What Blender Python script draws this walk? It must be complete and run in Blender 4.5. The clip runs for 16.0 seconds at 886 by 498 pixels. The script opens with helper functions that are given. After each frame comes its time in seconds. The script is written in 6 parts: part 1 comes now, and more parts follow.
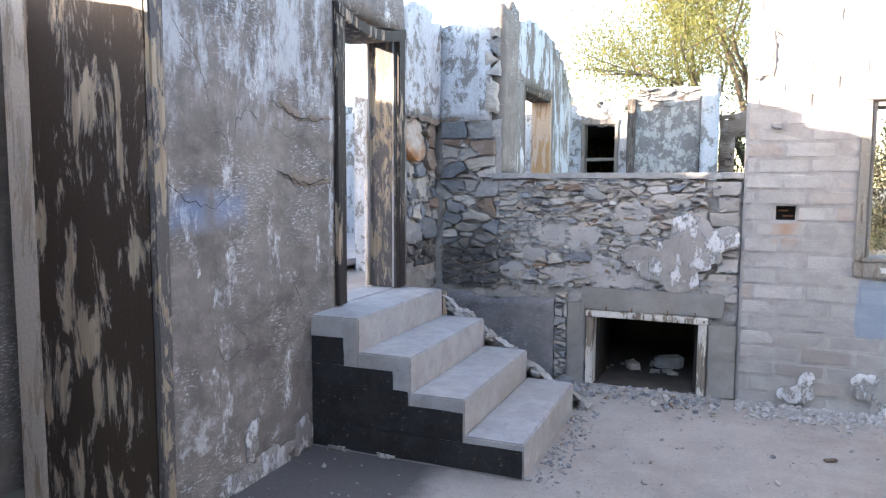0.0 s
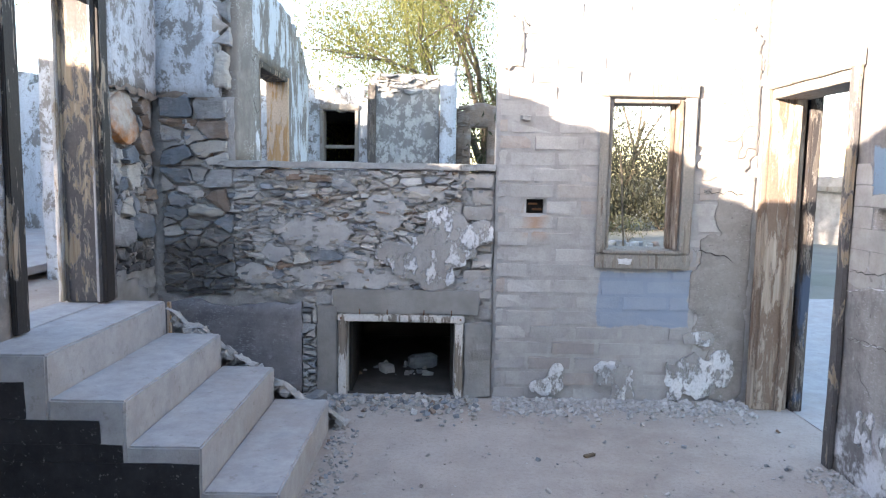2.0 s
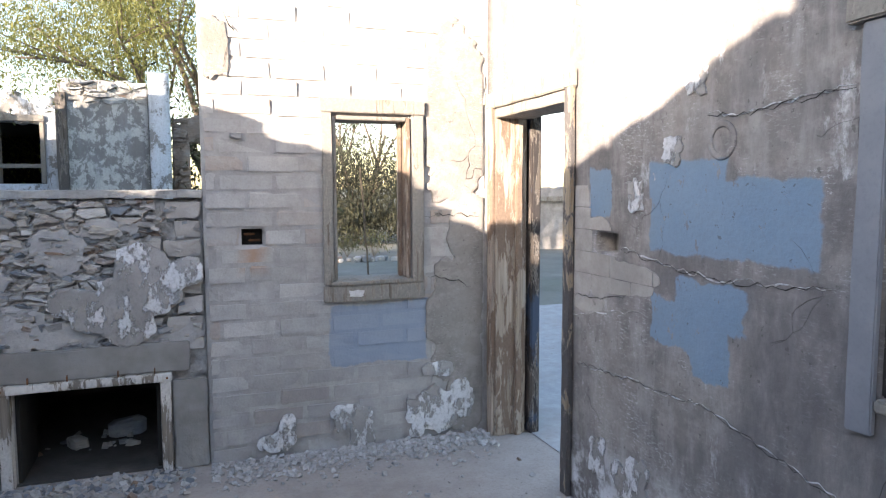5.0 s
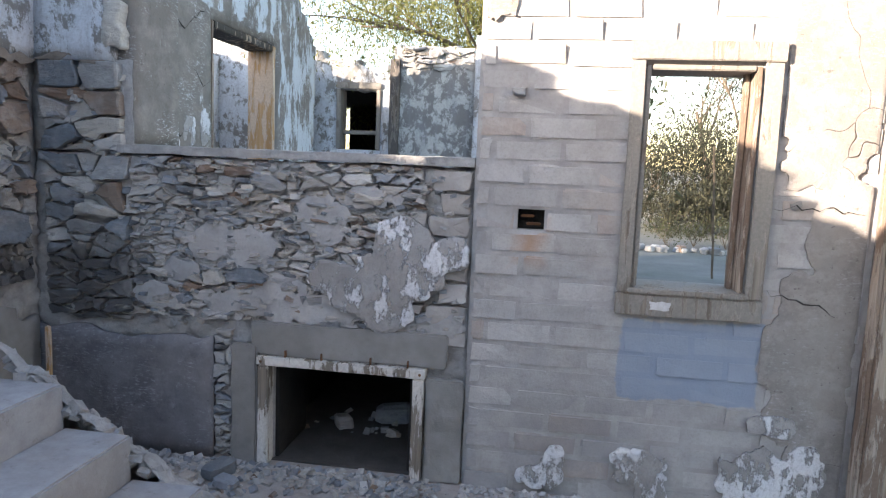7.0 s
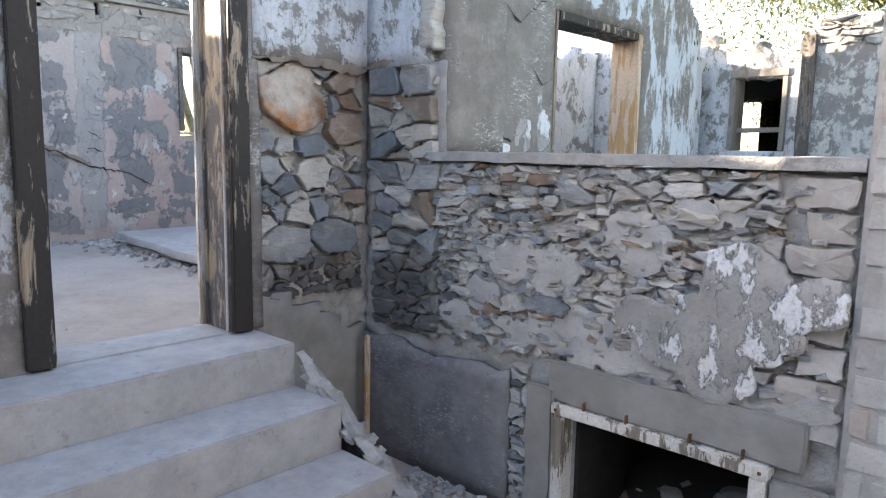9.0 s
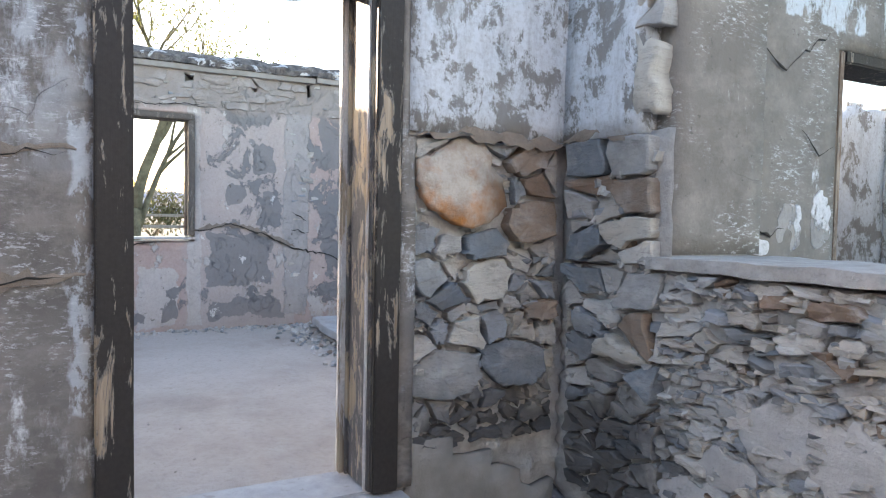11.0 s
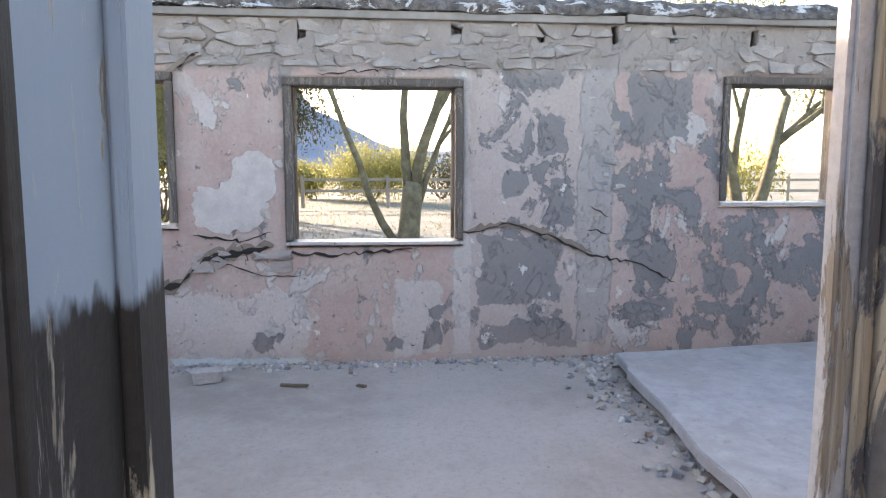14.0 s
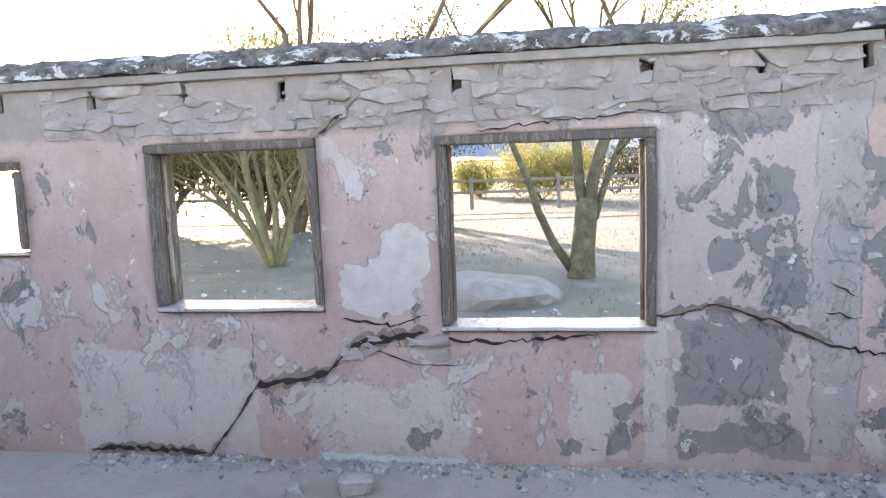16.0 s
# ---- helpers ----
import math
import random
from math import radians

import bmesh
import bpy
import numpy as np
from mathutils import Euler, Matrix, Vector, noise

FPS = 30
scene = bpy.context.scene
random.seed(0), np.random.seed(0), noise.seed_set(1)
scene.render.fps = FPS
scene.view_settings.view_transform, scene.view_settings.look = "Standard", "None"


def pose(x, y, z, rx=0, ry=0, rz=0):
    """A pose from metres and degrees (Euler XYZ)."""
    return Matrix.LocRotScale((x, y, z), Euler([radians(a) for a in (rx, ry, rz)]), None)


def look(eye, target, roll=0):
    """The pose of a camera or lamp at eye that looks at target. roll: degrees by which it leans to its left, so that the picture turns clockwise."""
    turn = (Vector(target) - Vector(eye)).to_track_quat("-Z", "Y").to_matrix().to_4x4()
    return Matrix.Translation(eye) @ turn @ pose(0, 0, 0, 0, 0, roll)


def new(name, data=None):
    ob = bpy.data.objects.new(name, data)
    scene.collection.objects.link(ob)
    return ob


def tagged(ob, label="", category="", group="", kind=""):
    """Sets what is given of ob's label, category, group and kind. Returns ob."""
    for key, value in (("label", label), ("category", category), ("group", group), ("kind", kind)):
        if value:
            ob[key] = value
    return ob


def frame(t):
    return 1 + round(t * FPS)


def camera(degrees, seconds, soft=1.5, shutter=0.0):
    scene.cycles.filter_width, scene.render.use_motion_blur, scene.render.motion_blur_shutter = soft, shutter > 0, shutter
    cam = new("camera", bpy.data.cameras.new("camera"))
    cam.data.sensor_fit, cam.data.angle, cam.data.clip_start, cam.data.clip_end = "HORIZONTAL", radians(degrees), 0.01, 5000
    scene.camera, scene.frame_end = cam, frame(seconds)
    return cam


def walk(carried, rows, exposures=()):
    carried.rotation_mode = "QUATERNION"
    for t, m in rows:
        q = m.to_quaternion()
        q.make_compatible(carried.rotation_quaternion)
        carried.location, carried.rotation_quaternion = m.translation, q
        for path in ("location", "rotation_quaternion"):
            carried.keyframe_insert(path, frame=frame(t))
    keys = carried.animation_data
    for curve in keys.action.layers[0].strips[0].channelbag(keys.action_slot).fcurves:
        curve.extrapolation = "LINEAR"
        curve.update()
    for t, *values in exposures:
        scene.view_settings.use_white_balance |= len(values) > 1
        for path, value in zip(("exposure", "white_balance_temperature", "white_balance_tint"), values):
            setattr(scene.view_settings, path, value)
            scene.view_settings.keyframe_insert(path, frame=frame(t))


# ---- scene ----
cam = camera(65.2, 16.0, 1.2)
PATH = [
    (0, (-0.005, -0.101, 1.443), (-0.76, 1.743, 1.26), 0.3),
    (0.5, (-0.105, 0.058, 1.47), (-0.609, 1.988, 1.331), -0.2),
    (1, (-0.189, 0.157, 1.478), (-0.495, 2.121, 1.26), 0.7),
    (1.5, (-0.224, 0.308, 1.467), (-0.419, 2.289, 1.276), 0.3),
    (2, (-0.227, 0.426, 1.47), (-0.234, 2.415, 1.256), 1.0),
    (2.5, (-0.263, 0.479, 1.474), (0.066, 2.444, 1.294), 0.4),
    (3, (-0.223, 0.508, 1.496), (0.38, 2.401, 1.268), 1.1),
    (3.2, (-0.22, 0.529, 1.509), (0.486, 2.385, 1.267), 0.7),
    (5.3, (0.072, 1.039, 1.546), (0.744, 2.915, 1.375), -0.4),
    (5.5, (0.103, 1.136, 1.549), (0.694, 3.037, 1.363), -0.6),
    (6, (0.183, 1.339, 1.533), (0.718, 3.251, 1.286), 0.5),
    (6.4, (0.281, 1.539, 1.528), (0.422, 3.52, 1.285), 3.7),
    (6.5, (0.324, 1.586, 1.524), (0.341, 3.573, 1.289), 3.8),
    (7, (0.426, 1.79, 1.517), (0.132, 3.753, 1.267), 2.4),
    (7.5, (0.486, 2.045, 1.53), (-0.101, 3.94, 1.28), 0.0),
    (8, (0.545, 2.258, 1.516), (-0.361, 4.025, 1.281), 0.1),
    (8.5, (0.635, 2.473, 1.529), (-0.543, 4.068, 1.263), 1.6),
    (9, (0.563, 2.618, 1.526), (-0.786, 4.069, 1.255), 1.1),
    (9.2, (0.502, 2.683, 1.542), (-0.928, 4.065, 1.325), 1.2),
    (11.3, (-0.159, 3.338, 1.645), (-1.937, 4.247, 1.542), 0.1),
    (11.5, (-0.265, 3.365, 1.638), (-2.057, 4.238, 1.478), -1.7),
    (12, (-0.533, 3.464, 1.622), (-2.448, 4.039, 1.582), -0.9),
    (12.5, (-0.781, 3.539, 1.603), (-2.75, 3.889, 1.575), 0.3),
    (13, (-1.092, 3.562, 1.643), (-3.073, 3.824, 1.558), -1.7),
    (13.5, (-1.332, 3.585, 1.774), (-3.3, 3.908, 1.629), 0.2),
    (14, (-1.640, 3.650, 1.889), (-3.615, 3.835, 1.665), 0.1),
    (14.5, (-1.920, 3.645, 2.000), (-3.899, 3.830, 1.803), -1.2),
    (15, (-2.138, 3.570, 2.114), (-4.1, 3.804, 1.822), -2.7),
    (15.5, (-2.3, 3.57, 2.191), (-4.285, 3.643, 1.952), -2.0),
    (16, (-2.396, 3.653, 2.317), (-4.356, 3.349, 2.064), -2.2),
]
EXPOSURES = [(0, 3.07, 6750, 18), (1.5, 2.93, 6500, 16), (3.2, 2.56, 6500, 15.5), (5.5, 2.32, 6550, 15.5), (7.0, 2.42, 6600, 16.5), (8.0, 2.63, 6750, 16.5),
             (9.0, 2.84, 7000, 17), (12.0, 2.88, 7150, 18), (14.0, 2.78, 7250, 21), (15.5, 2.76, 7250, 22), (16.0, 3.02, 7300, 23)]
walk(cam, [(t, look(eye, target, roll)) for t, eye, target, roll in PATH], EXPOSURES)

# world and sun
SUN_AZ, SUN_EL = 214.0, 11.5
sun_dir = Vector((math.cos(radians(SUN_AZ)) * math.cos(radians(SUN_EL)), math.sin(radians(SUN_AZ)) * math.cos(radians(SUN_EL)), math.sin(radians(SUN_EL))))
world = bpy.data.worlds.new("sky")
scene.world = world
world.use_nodes = True
wn = world.node_tree
sky = wn.nodes.new("ShaderNodeTexSky")
sky.sky_type, sky.sun_disc = "NISHITA", False
sky.sun_elevation, sky.sun_rotation = radians(SUN_EL), radians(90 - SUN_AZ)
sky.dust_density, sky.air_density = 1.0, 1.0
wn.links.new(sky.outputs[0], wn.nodes["Background"].inputs[0])
wn.nodes["Background"].inputs[1].default_value = 0.15
sun = new("sun", bpy.data.lights.new("sun", "SUN"))
sun.data.energy, sun.data.angle, sun.data.color = 5.0, radians(0.5), (1.0, 0.86, 0.68)
sun.matrix_world = look(sun_dir * 60, (0, 0, 0))


# ---------------- materials ----------------
class Mat:
    """A small builder for node materials."""

    def __init__(self, name, local=False):
        self.m = bpy.data.materials.new(name)
        self.m.use_nodes = True
        self.nt = self.m.node_tree
        self.bsdf = self.nt.nodes["Principled BSDF"]
        self.pos = self.node("ShaderNodeTexCoord").outputs["Object"] if local else self.node("ShaderNodeNewGeometry").outputs["Position"]
        self.xyz = self.node("ShaderNodeSeparateXYZ", self.pos).outputs

    def node(self, kind, *ins):
        n = self.nt.nodes.new(kind)
        for i, v in enumerate(ins):
            self.put(n.inputs[i], v)
        return n

    def put(self, sock, v):
        if v is None:
            return
        if isinstance(v, bpy.types.NodeSocket):
            self.nt.links.new(v, sock)
        elif isinstance(v, tuple) and len(v) == 3 and sock.type == "RGBA":
            sock.default_value = (*v, 1)
        else:
            sock.default_value = v

    def math(self, op, a, b=None):
        n = self.node("ShaderNodeMath", a, b)
        n.operation = op
        return n.outputs[0]

    def stretch(self, sx, sy, sz, off=0.0):
        n = self.node("ShaderNodeMapping")
        self.put(n.inputs[0], self.pos)
        n.inputs["Scale"].default_value = (sx, sy, sz)
        n.inputs["Location"].default_value = (off, off * 1.7, off * 0.6)
        return n.outputs[0]

    def noise(self, scale, detail=5, rough=0.6, vec=None, distortion=0.0):
        n = self.node("ShaderNodeTexNoise")
        self.put(n.inputs["Vector"], vec or self.pos)
        n.inputs["Scale"].default_value, n.inputs["Detail"].default_value = scale, detail
        n.inputs["Roughness"].default_value, n.inputs["Distortion"].default_value = rough, distortion
        return n.outputs[0]

    def band(self, v, lo, hi):
        n = self.node("ShaderNodeMapRange", v, lo, hi)
        n.clamp = True
        return n.outputs[0]

    def mix(self, f, a, b):
        n = self.node("ShaderNodeMix")
        n.data_type = "RGBA"
        self.put(n.inputs[0], f)
        self.put(n.inputs[6], a)
        self.put(n.inputs[7], b)
        return n.outputs[2]

    def cracks(self, scale, width, wobble=0.25, vec=None):
        wob = self.node("ShaderNodeTexNoise")
        wob.inputs["Scale"].default_value = scale * 2.2
        self.put(wob.inputs["Vector"], vec or self.pos)
        n2 = self.node("ShaderNodeVectorMath", wob.outputs["Color"], (wobble, wobble, wobble))
        n2.operation = "MULTIPLY"
        n3 = self.node("ShaderNodeVectorMath", n2.outputs[0], vec or self.pos)
        n3.operation = "ADD"
        v = self.node("ShaderNodeTexVoronoi")
        v.feature = "DISTANCE_TO_EDGE"
        self.put(v.inputs["Vector"], n3.outputs[0])
        v.inputs["Scale"].default_value = scale
        return self.band(v.outputs["Distance"], width, 0.0)

    def box(self, u, w, u0, u1, w0, w1, wobble=0.05, scale=9.0, soft=0.006):
        """1 inside a rectangle with a ragged edge."""
        nz = self.math("MULTIPLY", self.math("SUBTRACT", self.noise(scale, 4, 0.6), 0.5), wobble * 2)
        du = self.math("SUBTRACT", (u1 - u0) / 2, self.math("ABSOLUTE", self.math("SUBTRACT", u, (u0 + u1) / 2)))
        dw = self.math("SUBTRACT", (w1 - w0) / 2, self.math("ABSOLUTE", self.math("SUBTRACT", w, (w0 + w1) / 2)))
        d = self.math("ADD", self.math("MINIMUM", du, dw), nz)
        return self.band(d, -soft, soft)

    def rnd(self):
        return self.node("ShaderNodeObjectInfo").outputs["Random"]

    def island(self):
        return self.node("ShaderNodeNewGeometry").outputs["Random Per Island"]

    def done(self, color, rough=0.9, bumps=(), metal=0.0, spec=0.3):
        self.put(self.bsdf.inputs["Base Color"], color)
        self.put(self.bsdf.inputs["Roughness"], rough)
        self.bsdf.inputs["Metallic"].default_value = metal
        self.bsdf.inputs["Specular IOR Level"].default_value = spec
        last = None
        for h, dist in bumps:
            b = self.node("ShaderNodeBump")
            b.inputs["Strength"].default_value, b.inputs["Distance"].default_value = 0.8, dist
            self.put(b.inputs["Height"], h)
            self.put(b.inputs["Normal"], last)
            last = b.outputs[0]
        self.put(self.bsdf.inputs["Normal"], last)
        return self.m


def plaster(name, base, dark, white, white_amount=0.55, extra=None, vertical=0.45):
    m = Mat(name)
    big, mid, fine = m.noise(1.3, 5, 0.62), m.noise(6, 6, 0.68), m.noise(60, 4, 0.7)
    col = m.mix(m.band(big, 0.38, 0.62), dark, base)
    col = m.mix(m.math("MULTIPLY", m.band(mid, 0.35, 0.75), 0.5), col, tuple(c * 0.72 for c in base))
    streak = m.noise(4.2, 7, 0.72, m.stretch(1, 1, vertical, 3.1))
    wmask = m.math("MULTIPLY", m.band(streak, white_amount, white_amount + 0.06), m.band(m.noise(28, 5, 0.7), 0.36, 0.58))
    col = m.mix(wmask, col, white)
    scratch = m.math("MULTIPLY", m.band(m.noise(70, 6, 0.78, m.stretch(0.45, 0.45, 1.5)), 0.54, 0.60), m.band(m.noise(3.4, 7, 0.7, m.stretch(1, 1, 0.7, 5)), 0.47, 0.60))
    blot = m.band(m.noise(9, 8, 0.72, m.stretch(1, 0.7, 1.2, 12)), 0.46, 0.62)
    col = m.mix(m.math("MULTIPLY", blot, 0.45), col, tuple(c * 1.35 for c in base))
    col = m.mix(m.math("MULTIPLY", m.band(m.noise(4.5, 7, 0.7, m.stretch(1, 1, 0.8, 15)), 0.52, 0.64), 0.5), col, tuple(c * 0.75 for c in dark))
    col = m.mix(m.math("MULTIPLY", scratch, 0.65), col, white)
    if extra:
        col = extra(m, col)
    crack = m.math("MULTIPLY", m.cracks(1.6, 0.0022), m.band(m.noise(1.2, 2, 0.5, m.stretch(1, 1, 1, 7)), 0.52, 0.56))
    col = m.mix(m.math("MULTIPLY", crack, 0.7), col, (0.07, 0.06, 0.055))
    pits = m.band(m.noise(38, 4, 0.6, m.stretch(1, 1, 1, 8)), 0.66, 0.70)
    col = m.mix(m.math("MULTIPLY", pits, 0.6), col, (0.09, 0.085, 0.08))
    col = m.mix(m.math("MULTIPLY", m.band(fine, 0.45, 0.8), 0.25), col, (0.14, 0.13, 0.12))
    return m.done(col, 0.92, ((crack, -0.01), (mid, 0.012), (wmask, 0.003), (fine, 0.003)))


def blue_spots(m, col):
    y, z = m.xyz[1], m.xyz[2]
    run = m.noise(9, 7, 0.7, m.stretch(1, 1, 0.22, 6))
    col = m.mix(m.math("MULTIPLY", m.band(run, 0.45, 0.65), 0.55), col, (0.40, 0.385, 0.375))
    col = m.mix(m.math("MULTIPLY", m.band(m.noise(2.0, 6, 0.65, m.stretch(1, 1, 0.6, 11)), 0.48, 0.6), 0.6), col, (0.115, 0.11, 0.115))
    blue = m.mix(m.noise(5, 4), (0.165, 0.245, 0.345), (0.22, 0.30, 0.395))
    a = m.box(y, z, 2.45, 3.26, 1.29, 1.575, 0.035)
    b = m.box(y, z, 2.84, 3.27, 1.50, 1.645, 0.02)
    c = m.box(y, z, 2.72, 3.10, 1.02, 1.20, 0.08, 5)
    e = m.box(y, z, 2.80, 3.24, 0.94, 1.10, 0.09, 5)
    g = m.box(y, z, 2.80, 2.98, 0.84, 0.98, 0.07, 5)
    d = m.box(y, z, 3.55, 3.72, 1.42, 1.63, 0.05, 6)
    k = m.math("MAXIMUM", m.math("MAXIMUM", m.math("MAXIMUM", a, b), m.math("MAXIMUM", e, g)), m.math("MAXIMUM", c, d))
    worn = m.math("MULTIPLY", m.band(m.noise(20, 6, 0.7, m.stretch(1, 1, 0.6, 4)), 0.62, 0.66), 0.7)
    k = m.math("MULTIPLY", k, m.math("SUBTRACT", 1.0, worn))
    # darker, streaky zone low on the wall's south end
    low_dark = m.math("MULTIPLY", m.box(y, z, 1.5, 2.85, -0.3, 1.25, 0.35, 2.4, 0.08), m.band(m.noise(5, 7, 0.7, m.stretch(1, 1, 0.35, 17)), 0.36, 0.56))
    col = m.mix(m.math("MULTIPLY", low_dark, 0.7), col, (0.115, 0.11, 0.115))
    low = m.math("MULTIPLY", m.band(m.noise(7, 6, 0.7), 0.44, 0.56), m.band(m.xyz[2], 0.42, 0.12))
    col = m.mix(low, col, (0.66, 0.67, 0.70))
    return m.mix(k, col, blue)


def blue_graffiti(m, col):
    y, z = m.xyz[1], m.xyz[2]
    a = m.math("MAXIMUM", m.box(y, z, 2.08, 2.27, 1.28, 1.38, 0.08, 6, 0.06), m.box(y, z, 2.36, 2.52, 1.30, 1.38, 0.08, 6, 0.06))
    low = m.math("MULTIPLY", m.band(m.noise(6, 6, 0.7), 0.55, 0.64), m.band(m.xyz[2], 0.6, 0.1))
    col = m.mix(low, col, (0.66, 0.67, 0.70))
    wash = m.math("MULTIPLY", m.box(y, z, 3.285, 3.36, 1.1, 2.2, 0.06, 7), m.band(m.noise(16, 7, 0.72, m.stretch(1, 1, 0.5, 9)), 0.51, 0.56))
    col = m.mix(m.math("MULTIPLY", wash, 0.6), col, (0.52, 0.57, 0.64))
    high = m.math("MULTIPLY", m.box(y, z, 1.9, 3.34, 1.78, 2.9, 0.35, 2.2, 0.12), m.band(m.noise(6, 8, 0.74, m.stretch(1, 1, 0.4, 13)), 0.46, 0.56))
    col = m.mix(m.math("MULTIPLY", high, 0.65), col, (0.52, 0.56, 0.61))
    return m.mix(m.math("MULTIPLY", a, 0.55), col, (0.2, 0.3, 0.5))


def make_pink():
    m = Mat("pink_plaster")
    mid, fine = m.noise(7, 7, 0.7), m.noise(55, 5, 0.72)
    y, z = m.xyz[1], m.xyz[2]
    north = m.band(y, 4.05, 4.15)
    col = m.mix(m.band(m.noise(2.0, 5, 0.62), 0.40, 0.60), (0.385, 0.285, 0.258), (0.41, 0.335, 0.31))
    col = m.mix(m.math("MULTIPLY", m.band(mid, 0.42, 0.7), 0.6), col, (0.47, 0.395, 0.365))
    # the beige second coat north of the middle window, pink again past the old partition
    beige = m.math("MULTIPLY", north, m.box(y, z, 4.0, 5.0, 0.5, 3.2, 0.05, 6))
    col = m.mix(m.math("MULTIPLY", beige, 0.85), col, m.mix(mid, (0.36, 0.32, 0.305), (0.45, 0.405, 0.385)))
    stain = m.mix(mid, (0.155, 0.157, 0.165), (0.235, 0.232, 0.235))
    pale_tone = m.mix(mid, (0.38, 0.355, 0.345), (0.53, 0.505, 0.49))
    # random blotches, fewer on the sound pink coat
    big = m.noise(3.1, 8, 0.66, m.stretch(1, 1, 0.85, 5), 0.3)
    pale = m.math("MULTIPLY", m.band(big, 0.570, 0.595), m.band(z, 2.6, 2.2))
    col = m.mix(pale, col, pale_tone)
    patch = m.noise(4.2, 8, 0.68, m.stretch(1, 1, 0.8, 1), 0.35)
    grey = m.band(m.math("ADD", patch, m.math("ADD", m.math("MULTIPLY", north, 0.045), m.math("MULTIPLY", m.band(y, 5.1, 5.3), 0.04))), 0.592, 0.615)
    col = m.mix(grey, col, stain)
    spots = ((4.42, 4.74, 2.40, 2.56, 0.10), (4.66, 4.82, 2.02, 2.20, 0.13), (4.70, 4.84, 1.60, 1.86, 0.12), (4.45, 4.55, 1.74, 1.86, 0.11),
             (4.28, 4.80, 1.06, 1.48, 0.10), (4.30, 4.90, 0.78, 0.94, 0.10), (5.18, 5.60, 2.08, 2.46, 0.14), (5.25, 5.66, 1.66, 1.80, 0.12),
             (5.26, 5.50, 1.28, 1.44, 0.10), (5.74, 5.98, 1.10, 1.28, 0.10), (5.20, 5.55, 0.94, 1.06, 0.08))
    for a, b, c, d, ragged in spots:
        col = m.mix(m.math("MULTIPLY", m.box(y, z, a, b, c, d, ragged * 1.35, 4.6, 0.004), 0.92), col, stain)
    pales = ((2.72, 3.00, 1.60, 1.80, 0.10), (0.95, 2.02, 0.72, 1.34, 0.12), (2.34, 3.22, 0.68, 1.16, 0.20), (3.76, 4.04, 0.74, 1.22, 0.10), (4.12, 4.22, 0.75, 2.5, 0.05))
    for a, b, c, d, ragged in pales:
        col = m.mix(m.math("MULTIPLY", m.box(y, z, a, b, c, d, ragged, 4.5, 0.004), 0.9), col, pale_tone)
    for a, b, c, d in ((3.68, 3.80, 0.76, 0.84), (3.95, 4.04, 0.80, 1.04), (2.90, 3.06, 0.80, 0.88)):
        col = m.mix(m.box(y, z, a, b, c, d, 0.12, 9, 0.004), col, stain)
    column = m.box(y, z, 4.90, 5.12, 0.80, 2.60, 0.08, 5)
    col = m.mix(column, col, m.mix(mid, (0.25, 0.24, 0.24), (0.42, 0.395, 0.38)))
    strip = m.box(y, z, 2.40, 3.20, 0.64, 0.735, 0.05, 6)
    col = m.mix(strip, col, (0.50, 0.60, 0.63))
    flake = m.band(m.noise(5.5, 7, 0.7, m.stretch(1, 1, 1, 4)), 0.655, 0.665)
    col = m.mix(flake, col, (0.56, 0.55, 0.54))
    bare = m.band(m.math("ADD", z, m.math("MULTIPLY", patch, 0.3)), 2.62, 2.66)
    col = m.mix(m.math("MULTIPLY", bare, 0.9), col, m.mix(mid, (0.19, 0.175, 0.165), (0.34, 0.315, 0.30)))
    dirt = m.math("MULTIPLY", m.band(m.noise(3, 4), 0.3, 0.7), m.band(z, 0.95, 0.7))
    col = m.mix(m.math("MULTIPLY", dirt, 0.45), col, (0.28, 0.20, 0.165))
    holes = m.band(m.noise(24, 5, 0.65, m.stretch(1, 1, 1, 8)), 0.67, 0.69)
    col = m.mix(m.math("MULTIPLY", holes, 0.8), col, (0.10, 0.085, 0.075))
    col = m.mix(m.math("MULTIPLY", m.band(fine, 0.45, 0.8), 0.35), col, (0.20, 0.165, 0.15))
    return m.done(col, 0.93, ((mid, 0.02), (grey, 0.006), (pale, 0.008), (column, -0.01), (holes, -0.012), (fine, 0.004)))


def make_blotchy(name="whitewashed_plaster", lo=(0.46, 0.50, 0.55), hi=(0.62, 0.65, 0.69), cover=0.455, scale=7.5):
    m = Mat(name)
    st = m.noise(scale, 9, 0.76, m.stretch(1, 1, 0.75), 0.25)
    big = m.noise(1.8, 4, 0.6)
    v = m.math("ADD", m.math("MULTIPLY", st, 0.75), m.math("MULTIPLY", big, 0.25))
    under = m.mix(m.noise(5, 5), (0.13, 0.128, 0.125), (0.29, 0.275, 0.26))
    col = m.mix(m.band(v, cover, cover + 0.035), under, m.mix(m.noise(3, 4), lo, hi))
    runs = m.noise(14, 7, 0.72, m.stretch(1, 1, 0.16, 4))
    col = m.mix(m.math("MULTIPLY", m.band(runs, 0.50, 0.66), 0.45), col, (0.27, 0.28, 0.30))
    fine = m.noise(50, 5, 0.72)
    col = m.mix(m.math("MULTIPLY", m.band(fine, 0.45, 0.72), 0.5), col, (0.24, 0.235, 0.23))
    return m.done(col, 0.9, ((st, 0.016), (fine, 0.004)))


